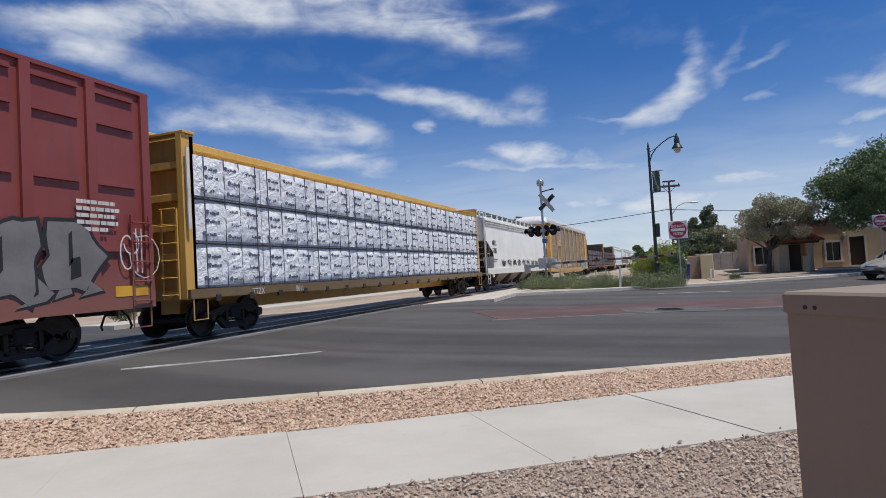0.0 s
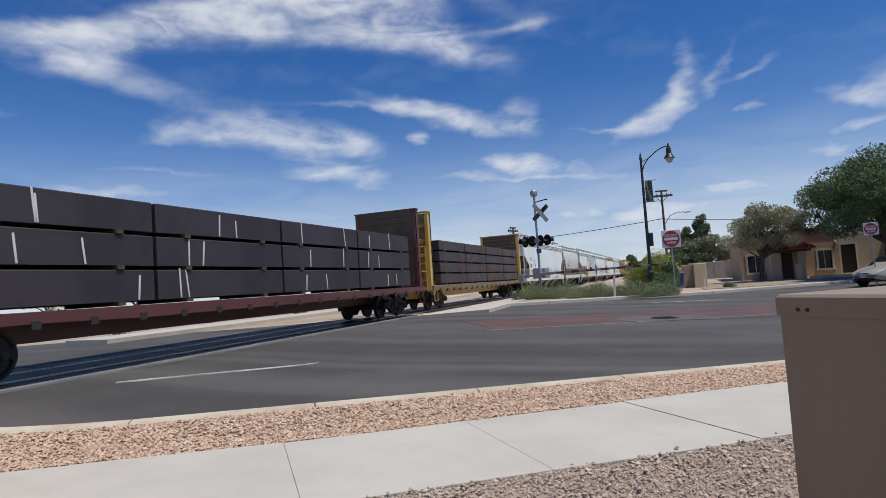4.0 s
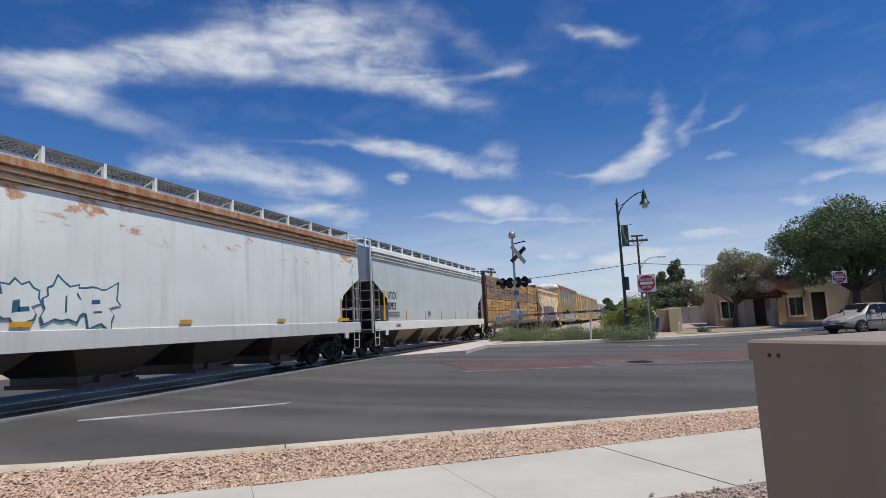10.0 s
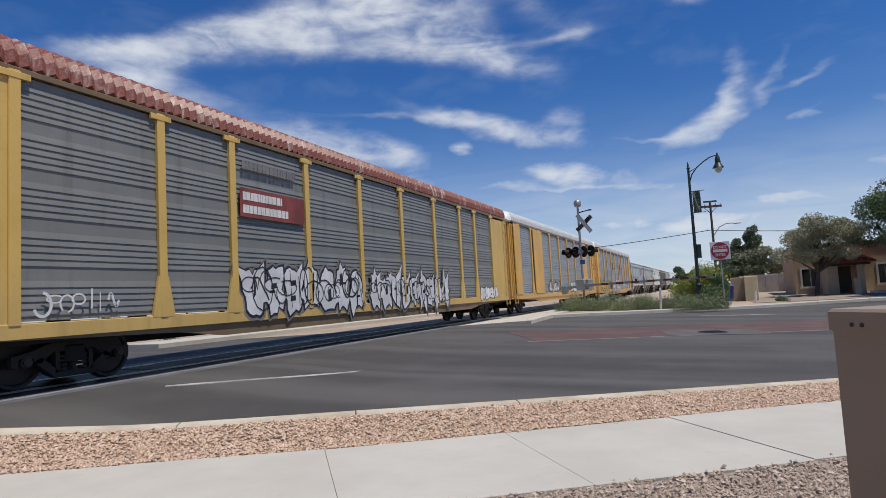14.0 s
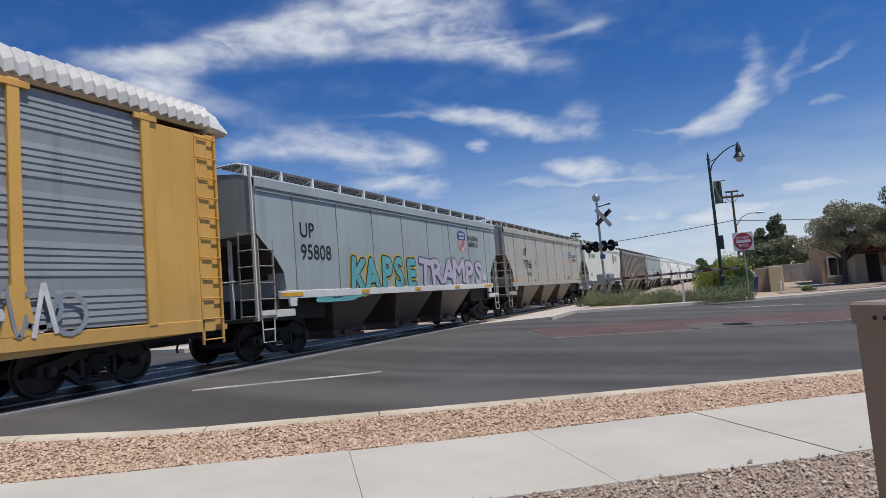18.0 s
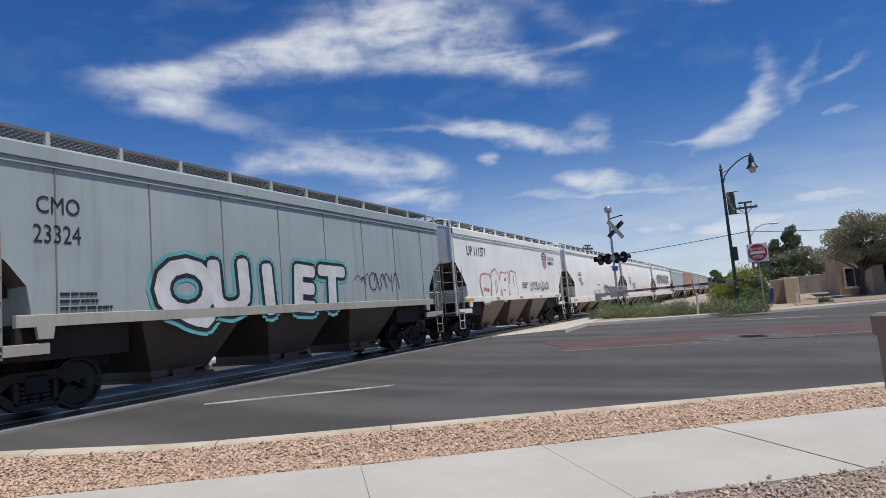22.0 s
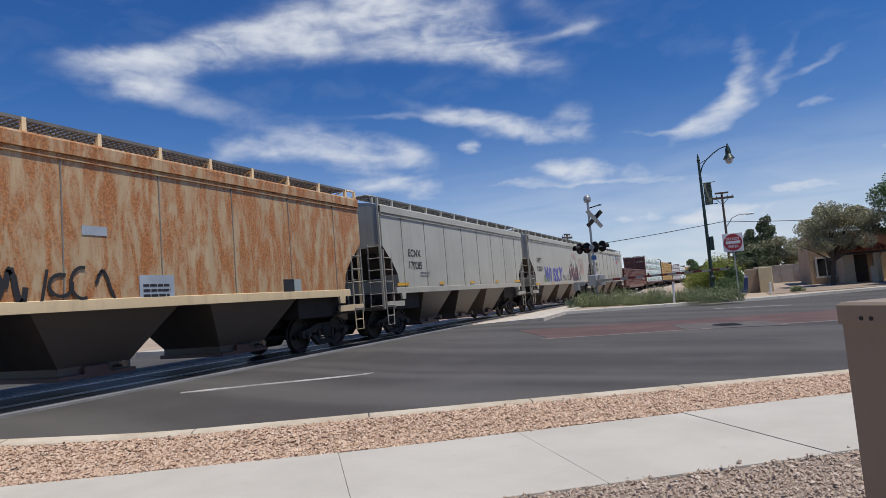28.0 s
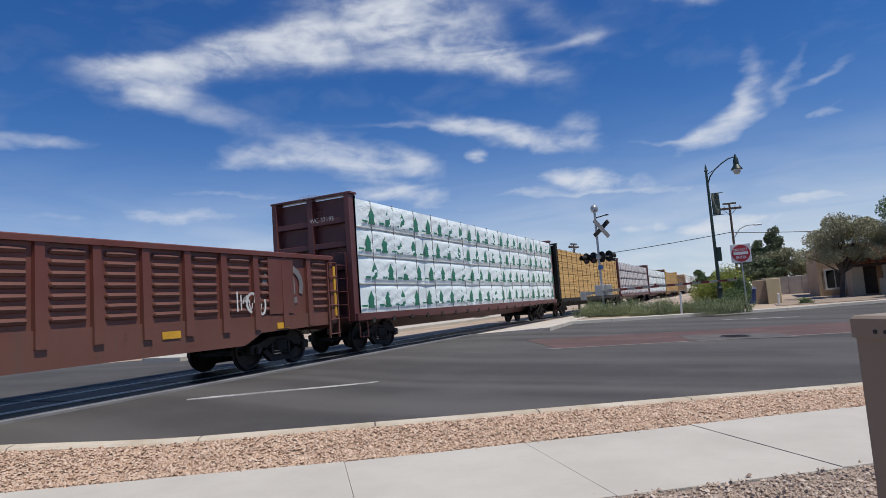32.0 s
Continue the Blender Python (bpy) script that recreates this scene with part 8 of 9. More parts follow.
p1_ = utility_pole(0.5, 59.95, 8.95, 8.45, 12, "dark timber utility pole with two crossarms")
part("light_bracket", Geo().pipe([(0.1, 0, 5.2), (0.6, 0, 5.9), (1.2, 0, 6.15), (1.9, 0, 6.15)], 0.04, 6).box(1.8, 2.4, -0.12, 0.12, 6.08, 6.2, 0.03), GALV, p1_)
utility_pole(-15.5, 68.0, 7.6, 7.2, 70, "timber utility pole beyond the track")
WIRE = plain("dark wire", (0.03, 0.03, 0.03), 0.6)
for a, b, sag in (((0.5, 59.95, 6.35), (-34, 64, 5.9), 0.6), ((0.5, 59.95, 6.3), (34, 66, 5.6), 0.7)):
    n = 16
    pts = [tuple(p + (q - p) * k / n - (4 * sag * (k / n) * (1 - k / n) if d == 2 else 0) for d, (p, q) in enumerate(zip(a, b))) for k in range(n + 1)]
    solid("overhead_wire", Geo().pipe(pts, 0.03, 5), WIRE, "dark overhead wire strung between poles", "wire")

# posts, bin, block wall
for x, y, h in ((-2.36, 31.86, 1.03), (2.10, 36.9, 0.62)):
    p = thing("marker_post", pose(x, y, land(x, y), 0, 3, 0), "white plastic marker post in the verge", "marker post", "white marker posts")
    part("post", Geo().box(-0.05, 0.05, -0.03, 0.03, -0.2, h, 0.015), SIGN_WHITE, p)
b = thing("recycling_bin", pose(0.82, 39.3, land(0.82, 39.3), 0, 0, 8), "blue wheeled recycling bin", "bin")
BIN = plain("blue plastic", (0.015, 0.05, 0.20), 0.45)
part("body", Geo().rings([[(-0.24, -0.26, 0.05), (0.24, -0.26, 0.05), (0.24, 0.24, 0.05), (-0.24, 0.24, 0.05)], [(-0.30, -0.34, 0.9), (0.30, -0.34, 0.9), (0.30, 0.30, 0.9), (-0.30, 0.30, 0.9)]]), BIN, b)
part("lid", Geo().rings([[(-0.32, -0.38, 0.9), (0.32, -0.38, 0.9), (0.32, 0.34, 0.9), (-0.32, 0.34, 0.9)], [(-0.28, -0.32, 1.0), (0.28, -0.32, 1.0), (0.28, 0.30, 1.02), (-0.28, 0.30, 1.02)]]), BIN, b)
for s in (-1, 1):
    part("wheel", Geo().rod((s * 0.22, 0.24, 0.1), (s * 0.28, 0.24, 0.1), 0.1, n=12), BLACK, b)
w = thing("garden_wall", pose(0, 0, 0), "low cream rendered wall by the driveway", "wall")
part("wall", Geo().box(1.05, 1.75, 40.2, 40.4, 0.2, 1.82, 0.02), STUCCO, w)
part("wall", Geo().box(1.75, 2.45, 39.6, 41.2, 0.2, 1.86, 0.02), STUCCO_YELLOW, w)
w = thing("block_wall", pose(0, 0, 0), "long grey-tan block wall before the houses", "wall")
for i in range(12):
    part("wall_panel", Geo().box(2.2 + i * 0.98, 3.17 + i * 0.98, 58.0, 58.2, 0.2, 2.05, 0.02), plain("grey block", (0.36, 0.32, 0.28), 0.95, vary=0.25, scale=4), w)
part("pillar", Geo().box(5.9, 6.5, 57.8, 58.4, 0.2, 2.65, 0.03), STUCCO, w)

# the house with a terracotta porch
house = thing("house", pose(0, 0, 0), "tan stucco building with a terracotta-tiled porch", "house")


def wall_with_openings(x0, x1, y, z0, z1, openings, material, name="wall", thick=0.3):
    """A wall along x, with openings cut through as (x0, x1, z0, z1)."""
    g = Geo()
    xs = sorted({x0, x1, *[o[0] for o in openings], *[o[1] for o in openings]})
    for a, b_ in zip(xs, xs[1:]):
        cuts = [o for o in openings if o[0] <= a + 1e-6 and o[1] >= b_ - 1e-6]
        z = z0
        for o in sorted(cuts, key=lambda q: q[2]):
            if o[2] > z:
                g.box(a, b_, y, y + thick, z, o[2])
            z = o[3]
        if z < z1:
            g.box(a, b_, y, y + thick, z, z1)
    return part(name, g, material, house)


base_z = 0.42
ops = [(5.65, 6.65, 1.0, 2.15), (9.95, 10.75, 1.0, 2.2), (11.45, 12.3, 0.6, 2.5)]
wall_with_openings(5.2, 11.2, 47.6, base_z, 3.72, ops[:2], STUCCO)
wall_with_openings(11.2, 15.0, 48.2, base_z, 3.15, ops[2:], STUCCO_PALE)
part("side_wall", Geo().box(5.2, 5.5, 47.9, 54, base_z, 3.72), STUCCO, house)
part("side_wall", Geo().box(14.7, 15.0, 48.5, 54, base_z, 3.15), STUCCO_PALE, house)
part("back_wall", Geo().box(5.5, 14.7, 53.7, 54, base_z, 3.1), STUCCO, house)
part("roof", Geo().box(5.5, 11.2, 47.9, 53.7, 3.2, 3.35).box(11.2, 14.7, 48.5, 53.7, 2.75, 2.9), STUCCO_PALE, house)
part("parapet_cap", Geo().box(5.1, 11.3, 47.52, 47.95, 3.72, 3.80, 0.01), STUCCO, house)
for x0, x1, z0, z1 in ops:
    door_ = z1 > 2.4
    y_ = 48.2 if door_ else 47.6
    win = part("door" if door_ else "window", Geo().box(x0, x1, y_ + 0.16, y_ + 0.2, z0, z1), DARK_DOOR if door_ else GLASS, house)
    part("frame", Geo().box(x0 - 0.12, x0, y_ - 0.03, y_ + 0.2, z0 - 0.08, z1 + 0.12).box(x1, x1 + 0.12, y_ - 0.03, y_ + 0.2, z0 - 0.08, z1 + 0.12).box(x0, x1, y_ - 0.03, y_ + 0.2, z1, z1 + 0.12), TRIM_W, win)
    if not door_:
        part("sill", Geo().box(x0 - 0.18, x1 + 0.18, y_ - 0.08, y_ + 0.18, z0 - 0.12, z0), TRIM_W, win)
        part("mullion", Geo().box((x0 + x1) / 2 - 0.03, (x0 + x1) / 2 + 0.03, y_ + 0.12, y_ + 0.16, z0, z1), TRIM_W, win)
part("wall_lamp", Geo().box(10.95, 11.1, 47.45, 47.6, 2.6, 2.8, 0.02), TRIM_W, house)
part("porch_wall", Geo().box(6.75, 7.35, 45.3, 45.6, base_z, 2.3).box(6.75, 7.0, 45.6, 47.6, base_z, 2.3), STUCCO_PALE, house)
part("porch_column", Geo().box(8.35, 8.75, 45.3, 45.65, base_z, 2.3, 0.02), STUCCO_PALE, house)
part("porch_door", Geo().box(7.5, 8.4, 47.45, 47.6, base_z, 2.2), DARK_DOOR, house)
part("porch_beam", Geo().box(6.7, 9.1, 45.25, 45.6, 2.22, 2.4), DARK_DOOR, house)
porch = part("porch_roof", Geo().rings([[(6.5, 44.9, 2.36), (9.35, 44.9, 2.36), (9.35, 47.6, 2.36), (6.5, 47.6, 2.36)], [(7.6, 46.0, 3.0), (8.25, 46.0, 3.0), (8.25, 47.6, 3.0), (7.6, 47.6, 3.0)]]), TERRACOTTA, house, "terracotta barrel-tile hip roof")
tile = Geo().rings([[(0.085 * math.cos(a), 0.0, 0.085 * math.sin(a)) for a in [math.radians(q) for q in (0, 45, 90, 135, 180)]], [(0.072 * math.cos(a), 0.34, 0.07 * math.sin(a) + 0.01) for a in [math.radians(q) for q in (0, 45, 90, 135, 180)]]]).mesh("roof_tile", TERRACOTTA)
rng_t = random.Random(9)
for r in range(5):
    k = r / 5
    x0, x1 = 6.5 + 1.1 * k, 9.35 - 1.1 * k
    n = int((x1 - x0) / 0.19)
    for i in range(n):
        part("roof_tile", tile, TERRACOTTA, porch, at=pose(x0 + 0.1 + i * (x1 - x0 - 0.1) / n, 44.88 + 1.12 * k, 2.37 + 0.64 * k, 30 + rng_t.uniform(-3, 3), 0, rng_t.uniform(-3, 3)))
for r in range(6):
    for i in range(5):
        part("roof_tile", tile, TERRACOTTA, porch, at=pose(9.37 - 1.12 * i / 5, 45.1 + r * 0.42 + i * 0.06, 2.38 + 0.63 * i / 5, 30, 0, 90 + rng_t.uniform(-3, 3)))
pl = thing("gate_pillar", pose(8.1, 44.2, land(8.1, 44.2)), "short pale stucco pillar by the path", "pillar")
part("pillar", Geo().box(-0.17, 0.17, -0.17, 0.17, -0.1, 0.95, 0.02), STUCCO_PALE, pl)

# warm yellow building behind the parked car, and the white house past it
yb = thing("yellow_building", pose(0, 0, 0), "warm yellow stucco building with a flat parapet", "building")
part("wall", Geo().box(14.2, 27, 41.7, 42.0, 0.2, 3.3), STUCCO_YELLOW, yb)
part("side_wall", Geo().box(14.2, 14.5, 42.0, 50, 0.2, 3.3), STUCCO, yb)
part("parapet_cap", Geo().box(14.1, 27.1, 41.6, 42.05, 3.3, 3.42, 0.02), STUCCO, yb)
part("roof", Geo().box(14.5, 27, 42.0, 50, 2.8, 2.95), STUCCO_PALE, yb)
wh = thing("white_house", pose(0, 0, 0), "small white house with a dark window", "house")
part("wall", Geo().box(15.4, 20.2, 57.5, 57.8, 0.2, 2.9), TRIM_W, wh)
part("window", Geo().box(17.4, 18.4, 57.42, 57.5, 1.2, 2.0), GLASS, wh)
part("roof", Geo().rings([[(15.1, 57.2, 2.9), (20.5, 57.2, 2.9), (20.5, 62, 2.9), (15.1, 62, 2.9)], [(15.3, 59.4, 3.9), (20.3, 59.4, 3.9), (20.3, 59.8, 3.9), (15.3, 59.8, 3.9)]]), plain("grey shingle", (0.16, 0.15, 0.15), 0.9), wh)

# driveway and inner kerb before the houses
g = Geo()
rows_ = []
for x in [2.0 + i * 2 for i in range(16)]:
    rows_.append([(x, y, land(x, y) + dz) for y, dz in ((36.4 + (x - 2) * 0.35, -0.3), (43.4, -0.3), (43.4, 0.012), (36.4 + (x - 2) * 0.35, 0.012))])
g.rings(rows_[:12])
solid("driveway", g, plain("pale driveway", (0.29, 0.23, 0.18), 0.92, vary=0.2, scale=2), "pale dusty driveway before the house", "driveway", kind="structure")
g = Geo()
g.rings([[(x, y, land(x, 43.6) + z) for y, z in ((43.5, -0.2), (43.75, -0.2), (43.75, 0.16), (43.5, 0.14))] for x in (8.6, 10, 12, 14)])
solid("planter_kerb", g, KERB, "low concrete kerb before the house", "kerb", kind="structure")

# trees
tree((5.9, 44.0, land(5.9, 44)), 5.0, 2.25, "grey-olive tree with thin crown before the house", LEAF_PALE, 30000, 0.060, 11, 40, 0.13, 0.28, (0.5, 0), 0.80)
tree((12.3, 42.2, land(12.3, 42)), 7.1, 4.3, "large spreading green mesquite tree", LEAF_GREEN, 70000, 0.075, 12, 60, 0.22, 0.26, (0.4, 0), 0.75)
tree((4.5, 75, 0.6), 6.9, 1.2, "narrow dark pine tree", LEAF_PINE, 9000, 0.11, 13, 75, 0.14, 0.12, (0, 0), 1.6)
tree((2.3, 76, 0.6), 5.9, 1.9, "dark rounded pine tree", LEAF_PINE, 10000, 0.12, 14, 70, 0.16, 0.12)
tree((4.6, 66, 0.6), 4.2, 2.6, "dense dark green tree behind the wall", LEAF_OLIVE, 7000, 0.13, 15, 26, 0.16, 0.15)
tree((2.2, 64, 0.6), 3.4, 2.2, "dense dark green tree behind the wall", LEAF_PINE, 6000, 0.12, 16, 24, 0.14, 0.12)
tree((8.3, 70, 0.6), 4.2, 2.4, "yellowish green tree behind the wall", LEAF_OLIVE, 5000, 0.13, 17, 20, 0.14, 0.2)
tree((19.8, 52, 0.6), 7.4, 2.8, "green tree behind the yellow building", LEAF_GREEN, 7000, 0.14, 18, 26, 0.18, 0.3)
tree((-4.5, 130, 0.5), 5.0, 3.0, "distant green tree along the railway", LEAF_GREEN, 2500, 0.22, 19, 16, 0.2, 0.2)
tree((0.5, 118, 0.5), 4.6, 3.4, "distant green tree along the railway", LEAF_OLIVE, 2500, 0.22, 20, 16, 0.2, 0.2)
tree((5.0, 100, 0.5), 5.4, 3.2, "distant green tree along the railway", LEAF_GREEN, 2500, 0.2, 21, 16, 0.2, 0.2)

# bushes and weeds round the signal
bush((-0.35, 37.4, 0.35), (1.35, 1.0, 1.35), "tall yellow-green bush by the lamp post", LEAF_YELLOW, 7000, 0.055, 30, 14)
bush((-1.5, 38.6, 0.35), (1.0, 0.9, 0.9), "yellow-green bush by the lamp post", LEAF_YELLOW, 3500, 0.055, 31, 9)
bush((-0.1, 35.8, 0.35), (0.85, 0.6, 0.62), "small dark green bush in the verge", LEAF_GREEN, 3000, 0.05, 32, 8)
bush((0.45, 36.6, 0.35), (0.55, 0.5, 1.0), "small dark green bush in the verge", LEAF_GREEN, 2500, 0.05, 33, 7)
bush((3.3, 37.6, 0.3), (0.5, 0.4, 0.25), "low dry grey shrub in the verge", LEAF_SAGE, 900, 0.05, 34, 5)
bush((16.4, 40.9, 0.3), (1.1, 0.6, 0.6), "clipped green hedge before the yellow building", LEAF_GREEN, 3000, 0.06, 35, 9)


def weeds(base, radius, height, label, count, seed):
    """A clump of thin upright stalks with small leaves."""
    rng = np.random.default_rng(seed)
    x, y, z = base
    w_ = thing("weed_clump", pose(x, y, z), label, "weeds", "weeds round the signal")
    g, f = Geo(), Geo()
    for _ in range(count):
        a, r_ = rng.uniform(0, 6.28), radius * math.sqrt(rng.random())
        p = np.array((r_ * math.cos(a), r_ * math.sin(a) * 0.7, -0.03))
        top_ = height * rng.uniform(0.45, 1.1) * (1 - 0.4 * (r_ / radius) ** 2)
        tip = p + (rng.normal(0, 0.12) + 0.25 * (p[0] / radius) * top_, rng.normal(0, 0.10), top_)
        g.rod(tuple(p), tuple(tip), 0.006, 0.003, 3)
        for k in range(7):
            q_ = p + (tip - p) * rng.uniform(0.15, 1.0)
            d = rng.normal(0, 1, 3)
            d[2] = abs(d[2]) + 0.5
            d /= np.linalg.norm(d)
            e = np.cross(d, rng.normal(0, 1, 3))
            e /= np.linalg.norm(e) + 1e-6
            s_ = rng.uniform(0.04, 0.10)
            f.add([q_, q_ + d * s_ * 0.5 + e * s_ * 0.18, q_ + d * s_, q_ + d * s_ * 0.5 - e * s_ * 0.18], [(0, 1, 2), (0, 2, 3)])
    part("stem", g, LEAF_SAGE, w_)["kind"] = "stuff"
    part("foliage", f, LEAF_SAGE, w_)


rng_w = random.Random(5)
for i in range(26):
    x = -7.4 + i * 0.30 + rng_w.uniform(-0.15, 0.15)
    y = 32.3 + rng_w.uniform(-0.6, 1.6) - 0.12 * (x + 7)
    tall = 0.55 + 0.35 * math.sin(i * 0.55 + 0.3) ** 2 + rng_w.uniform(-0.1, 0.15)
    weeds((x, y, land(x, y)), rng_w.uniform(0.4, 0.65), tall, "grey-green roadside weed clump", 170, 40 + i)
# verge beyond the crossing, seen under the cars
for i, (x, y, r) in enumerate(((-23, 21, 0.8), (-26, 30, 0.7), (-29, 15, 1.0), (-34, 26, 1.2), (-22, 34, 0.8), (-38, 14, 1.3), (-27, 42, 1.0), (-20, 50, 0.8))):
    bush((x, y, land(x, y)), (r, r, r * 0.7), "dusty green desert shrub beyond the track", LEAF_SAGE, 1400, 0.07, 60 + i, 7)
for i, (x, y, hgt) in enumerate(((-40, 22, 4.2), (-46, 12, 4.6), (-44, 34, 4.0), (-52, 50, 4.6))):
    tree((x, y, 0.4), hgt, hgt * 0.5, "dusty green tree beyond the track", LEAF_OLIVE, 2500, 0.12, 80 + i, 18, 0.15, 0.25)
far_walk = Geo().rings([[(x, y, RAIL_Z + z) for x, z in ((-20.6, -0.1), (-18.6, -0.1), (-18.6, 0.10), (-20.6, 0.12))] for y in (16.5, 22, 30, 60)])
solid("pavement", far_walk, CONCRETE, "pale concrete pavement beyond the track", "pavement", kind="structure")

# silver saloon waiting at the far kerb
SILVER = paint("silver car paint", (0.44, 0.41, 0.345), 0.0, 0.15, rough=0.28, metal=0.35)
TYRE = plain("tyre rubber", (0.018, 0.018, 0.018), 0.85)
ALLOY = plain("wheel alloy", (0.42, 0.42, 0.42), 0.35, 0.8)
cx, cy = 10.75, 35.6
saloon = thing("car", pose(cx, cy, land(cx, cy, 0.13), 0.9, -1.2, 213), "silver four-door saloon car waiting by the kerb", "car")
# local x forward, y left
stations = [(-2.10, 0.62, 0.45, 0.86, 0.86, 0.0), (-1.95, 0.78, 0.32, 0.96, 0.97, 0.0), (-1.55, 0.83, 0.26, 0.98, 1.04, 0.55), (-1.10, 0.85, 0.22, 0.97, 1.38, 0.60), (-0.55, 0.85, 0.20, 0.96, 1.46, 0.62), (0.10, 0.85, 0.20, 0.95, 1.46, 0.62), (0.55, 0.85, 0.20, 0.93, 1.33, 0.60), (1.10, 0.84, 0.22, 0.90, 0.99, 0.62), (1.55, 0.82, 0.26, 0.82, 0.88, 0.0), (1.95, 0.74, 0.32, 0.68, 0.74, 0.0), (2.12, 0.58, 0.40, 0.56, 0.60, 0.0)]
rings = []
for x, w_, zl, zb, zt, tw in stations:
    tw = tw or w_ * 0.9
    half = [(w_ * 0.92, zl), (w_, zl + 0.12), (w_, zb - 0.12), (w_ * 0.97, zb), ((w_ + tw) / 2 if zt - zb > 0.2 else w_ * 0.9, (zb + zt) / 2), (tw if zt - zb > 0.2 else w_ * 0.8, zt - 0.03), (tw * 0.6, zt)]
    rings.append([(x, y, z) for y, z in half] + [(x, -y, z) for y, z in reversed(half)])
part("body", Geo().rings(rings), SILVER, saloon, smooth=True)
for s in (-1, 1):
    for a, b_, t0, t1, ta, tb in ((0.92, 0.02, 0.42, -0.02, 1.0, 0), (-0.04, -1.02, -0.06, -0.86, 0, 0)):
        g = Geo().add([(a, s * 0.855, 0.97), (b_, s * 0.865, 0.98), (t1, s * 0.665, 1.40), (t0, s * 0.68, 1.36), (a, s * 0.82, 0.97), (b_, s * 0.82, 0.98), (t1, s * 0.63, 1.40), (t0, s * 0.64, 1.36)], [(0, 1, 2, 3), (7, 6, 5, 4), (0, 4, 5, 1), (1, 5, 6, 2), (2, 6, 7, 3), (3, 7, 4, 0)])
        part("side_window", g, GLASS, saloon)
    part("mirror", Geo().box(0.55, 0.75, *sorted((s * 0.84, s * 1.02)), 0.95, 1.10, 0.03), SILVER, saloon)
    part("door_strip", Geo().box(-0.95, 0.95, *sorted((s * 0.845, s * 0.868)), 0.58, 0.63), BLACK, saloon)
    part("door_gap", Geo().box(-0.012, 0.012, *sorted((s * 0.84, s * 0.858)), 0.30, 0.95).box(-1.0, -0.98, *sorted((s * 0.84, s * 0.857)), 0.45, 0.95).box(0.93, 0.95, *sorted((s * 0.84, s * 0.857)), 0.35, 0.93), BLACK, saloon)
    part("door_handle", Geo().box(0.08, 0.26, *sorted((s * 0.85, s * 0.88)), 0.83, 0.87, 0.008).box(-0.9, -0.72, *sorted((s * 0.85, s * 0.88)), 0.84, 0.88, 0.008), SILVER, saloon)
    part("headlight", Geo().add([(2.02, s * 0.42, 0.66), (1.72, s * 0.79, 0.70), (1.62, s * 0.81, 0.80), (1.86, s * 0.50, 0.79), (1.9, s * 0.40, 0.62), (1.6, s * 0.74, 0.66), (1.5, s * 0.76, 0.76), (1.75, s * 0.45, 0.75)], [(0, 1, 2, 3), (7, 6, 5, 4), (0, 4, 5, 1), (1, 5, 6, 2), (2, 6, 7, 3), (3, 7, 4, 0)]), plain("headlight glass", (0.55, 0.56, 0.57), 0.12), saloon)
    part("tail_light", Geo().box(-2.06, -1.92, *sorted((s * 0.50, s * 0.74)), 0.72, 0.90, 0.02), SIGN_RED, saloon)
    for xw in (1.28, -1.27):
        part("wheel_arch", Geo().rings([[(xw + 0.36 * math.cos(a), s * yy, 0.30 + 0.36 * math.sin(a)) for a in [math.radians(q) for q in range(-20, 201, 20)]] for yy in (0.70, 0.862)]), BLACK, saloon)
        wheel = part("wheel", Geo().rings([[(r * math.cos(a), s * yy, r * math.sin(a)) for a in [i * math.pi / 12 for i in range(24)]] for r, yy in ((0.2, 0.68), (0.29, 0.68), (0.305, 0.71), (0.305, 0.85), (0.29, 0.875), (0.19, 0.875))]), TYRE, saloon, at=pose(xw, 0, 0.30), smooth=True)
        rim = Geo().rod((0, s * 0.84, 0), (0, s * 0.882, 0), 0.05, n=10)
        for q in range(6):
            a = q * math.pi / 3
            rim.rod((0.03 * math.cos(a), s * 0.875, 0.03 * math.sin(a)), (0.195 * math.cos(a), s * 0.872, 0.195 * math.sin(a)), 0.026, 0.034, 6)
        part("rim", rim, ALLOY, wheel)
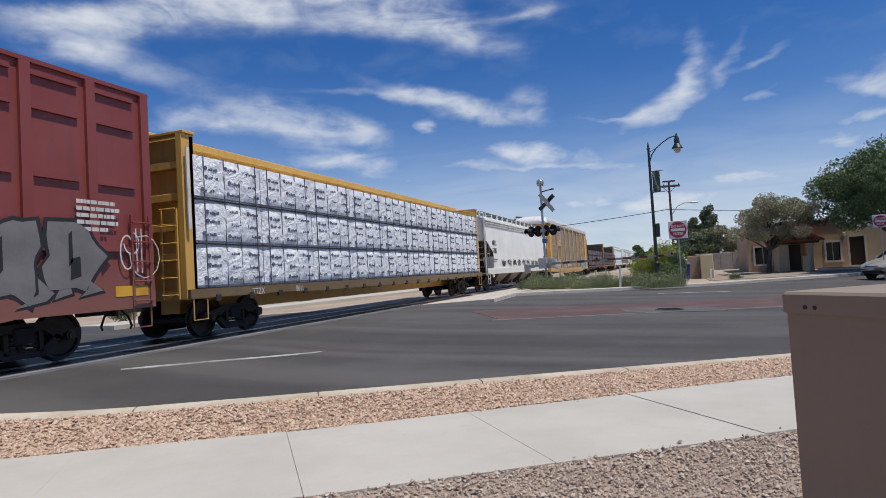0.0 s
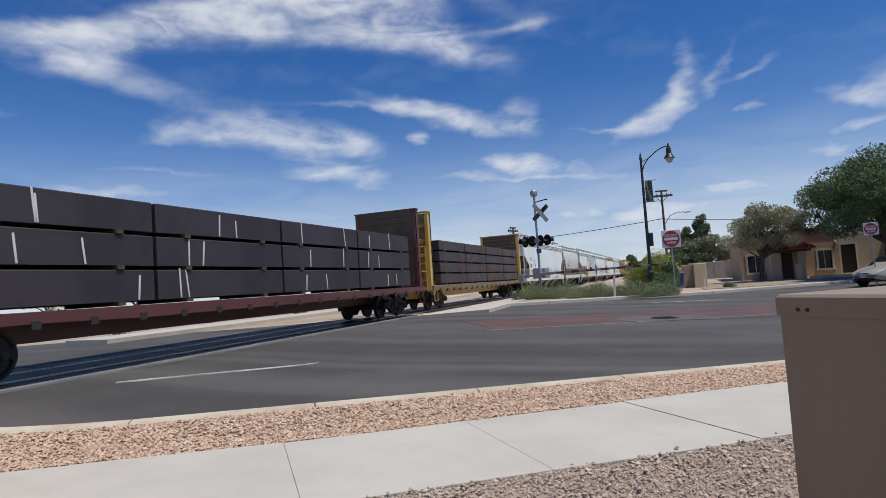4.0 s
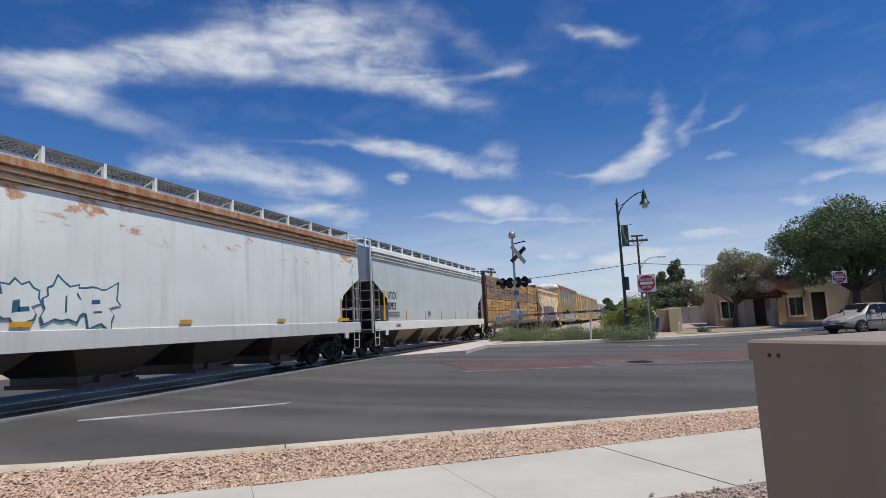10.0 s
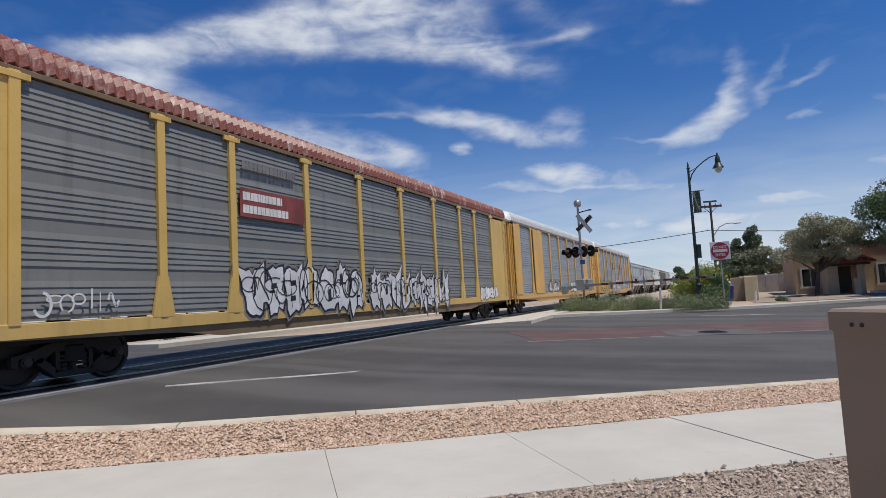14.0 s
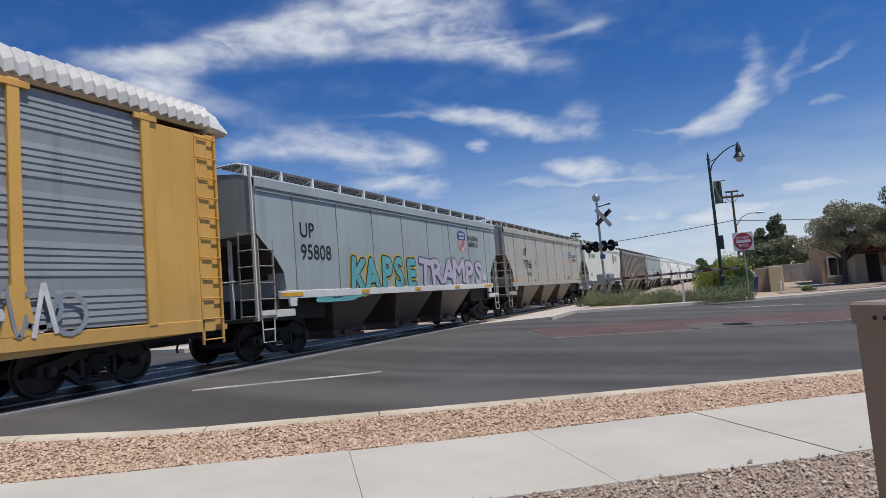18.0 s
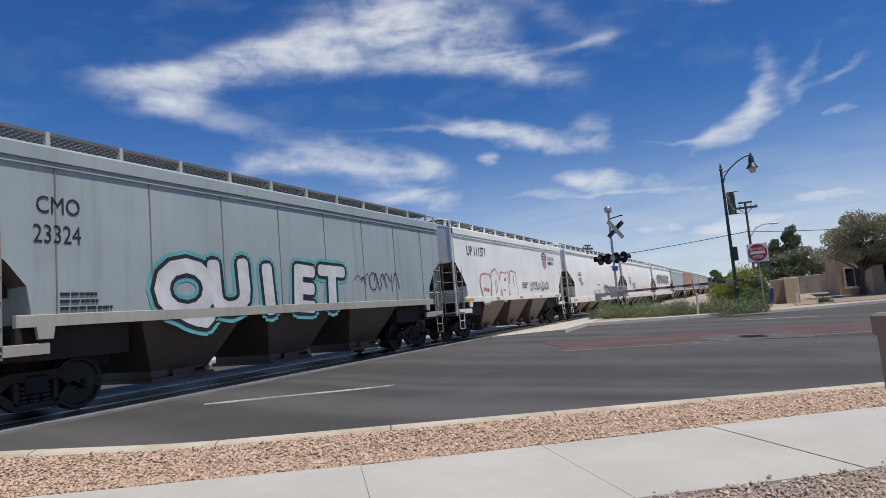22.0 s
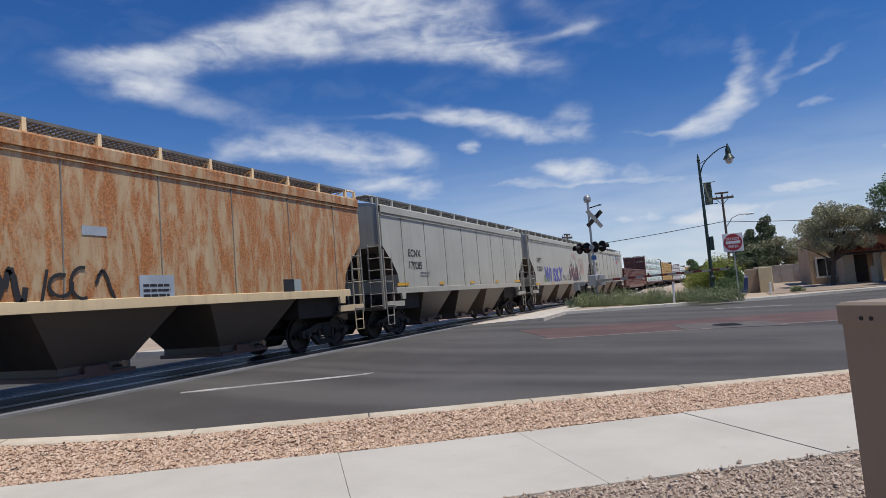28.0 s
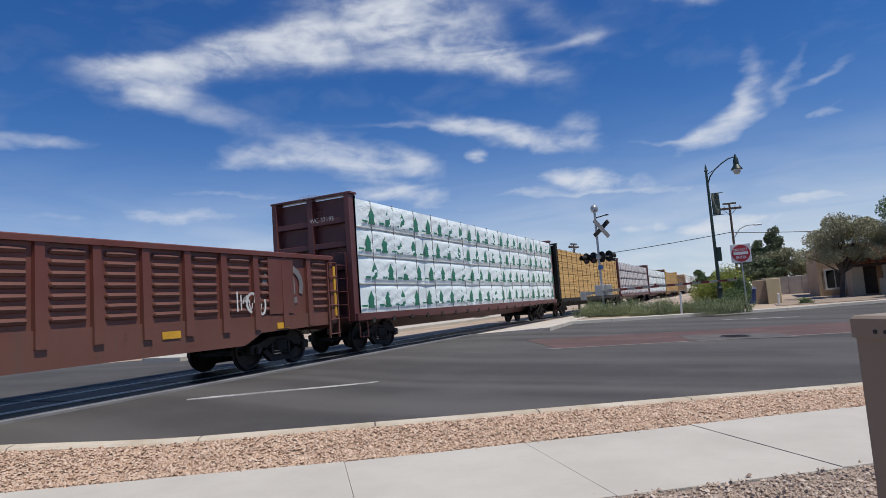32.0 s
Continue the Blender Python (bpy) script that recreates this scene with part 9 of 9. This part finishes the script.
part("windscreen", Geo().add([(1.06, -0.66, 1.01), (1.06, 0.66, 1.01), (0.42, 0.57, 1.42), (0.42, -0.57, 1.42), (1.0, -0.66, 0.99), (1.0, 0.66, 0.99), (0.36, 0.57, 1.40), (0.36, -0.57, 1.40)], [(0, 1, 2, 3), (7, 6, 5, 4), (0, 4, 5, 1), (1, 5, 6, 2), (2, 6, 7, 3), (3, 7, 4, 0)]), GLASS, saloon)
part("grille", Geo().box(2.02, 2.11, -0.34, 0.34, 0.56, 0.64, 0.01), BLACK, saloon)
part("bumper_intake", Geo().box(2.0, 2.13, -0.50, 0.50, 0.30, 0.42, 0.01), BLACK, saloon)
part("plate_bar", Geo().box(2.10, 2.14, -0.15, 0.15, 0.44, 0.53), SIGN_WHITE, saloon)

# roadside cabinet close to the camera
CAB = paint("tan cabinet paint", (0.275, 0.215, 0.155), 0.0, 0.25, rough=0.55)
cab = thing("utility_cabinet", Matrix(((0.545, 0.839, 0, 0.45), (-0.839, 0.545, 0, 3.07), (0, 0, 1, 0), (0, 0, 0, 1))), "tan painted steel roadside cabinet on a concrete pad", "utility cabinet")
part("body", Geo().box(0.012, 1.25, 0.012, 0.80, 0.10, 1.385, 0.008), CAB, cab)
part("lid", Geo().box(0.0, 1.262, 0.0, 0.812, 1.345, 1.436, 0.012), CAB, cab, "sunlit overhanging cabinet lid")
part("pad", Geo().box(-0.1, 1.36, -0.1, 0.9, -0.1, 0.10, 0.02), CONCRETE, cab)
for q in (0.135, 0.185):
    part("bolt_hole", Geo().rod((q, 0.004, 1.372), (q, -0.004, 1.372), 0.009, n=10), INK, cab)
part("warning_label", Geo().box(0.735, 0.815, 0.004, 0.013, 0.70, 1.24), plain("black label", (0.03, 0.03, 0.03), 0.5), cab)
lettering("WARNING", 0.065, plain("label yellow", (0.55, 0.36, 0.04), 0.5), cab, Matrix.Translation((0.797, 0.001, 0.80)) @ Matrix(((0, -1, 0, 0), (0, 0, -1, 0), (1, 0, 0, 0), (0, 0, 0, 1))), "lettering", 0.002, 1.0)


motions()
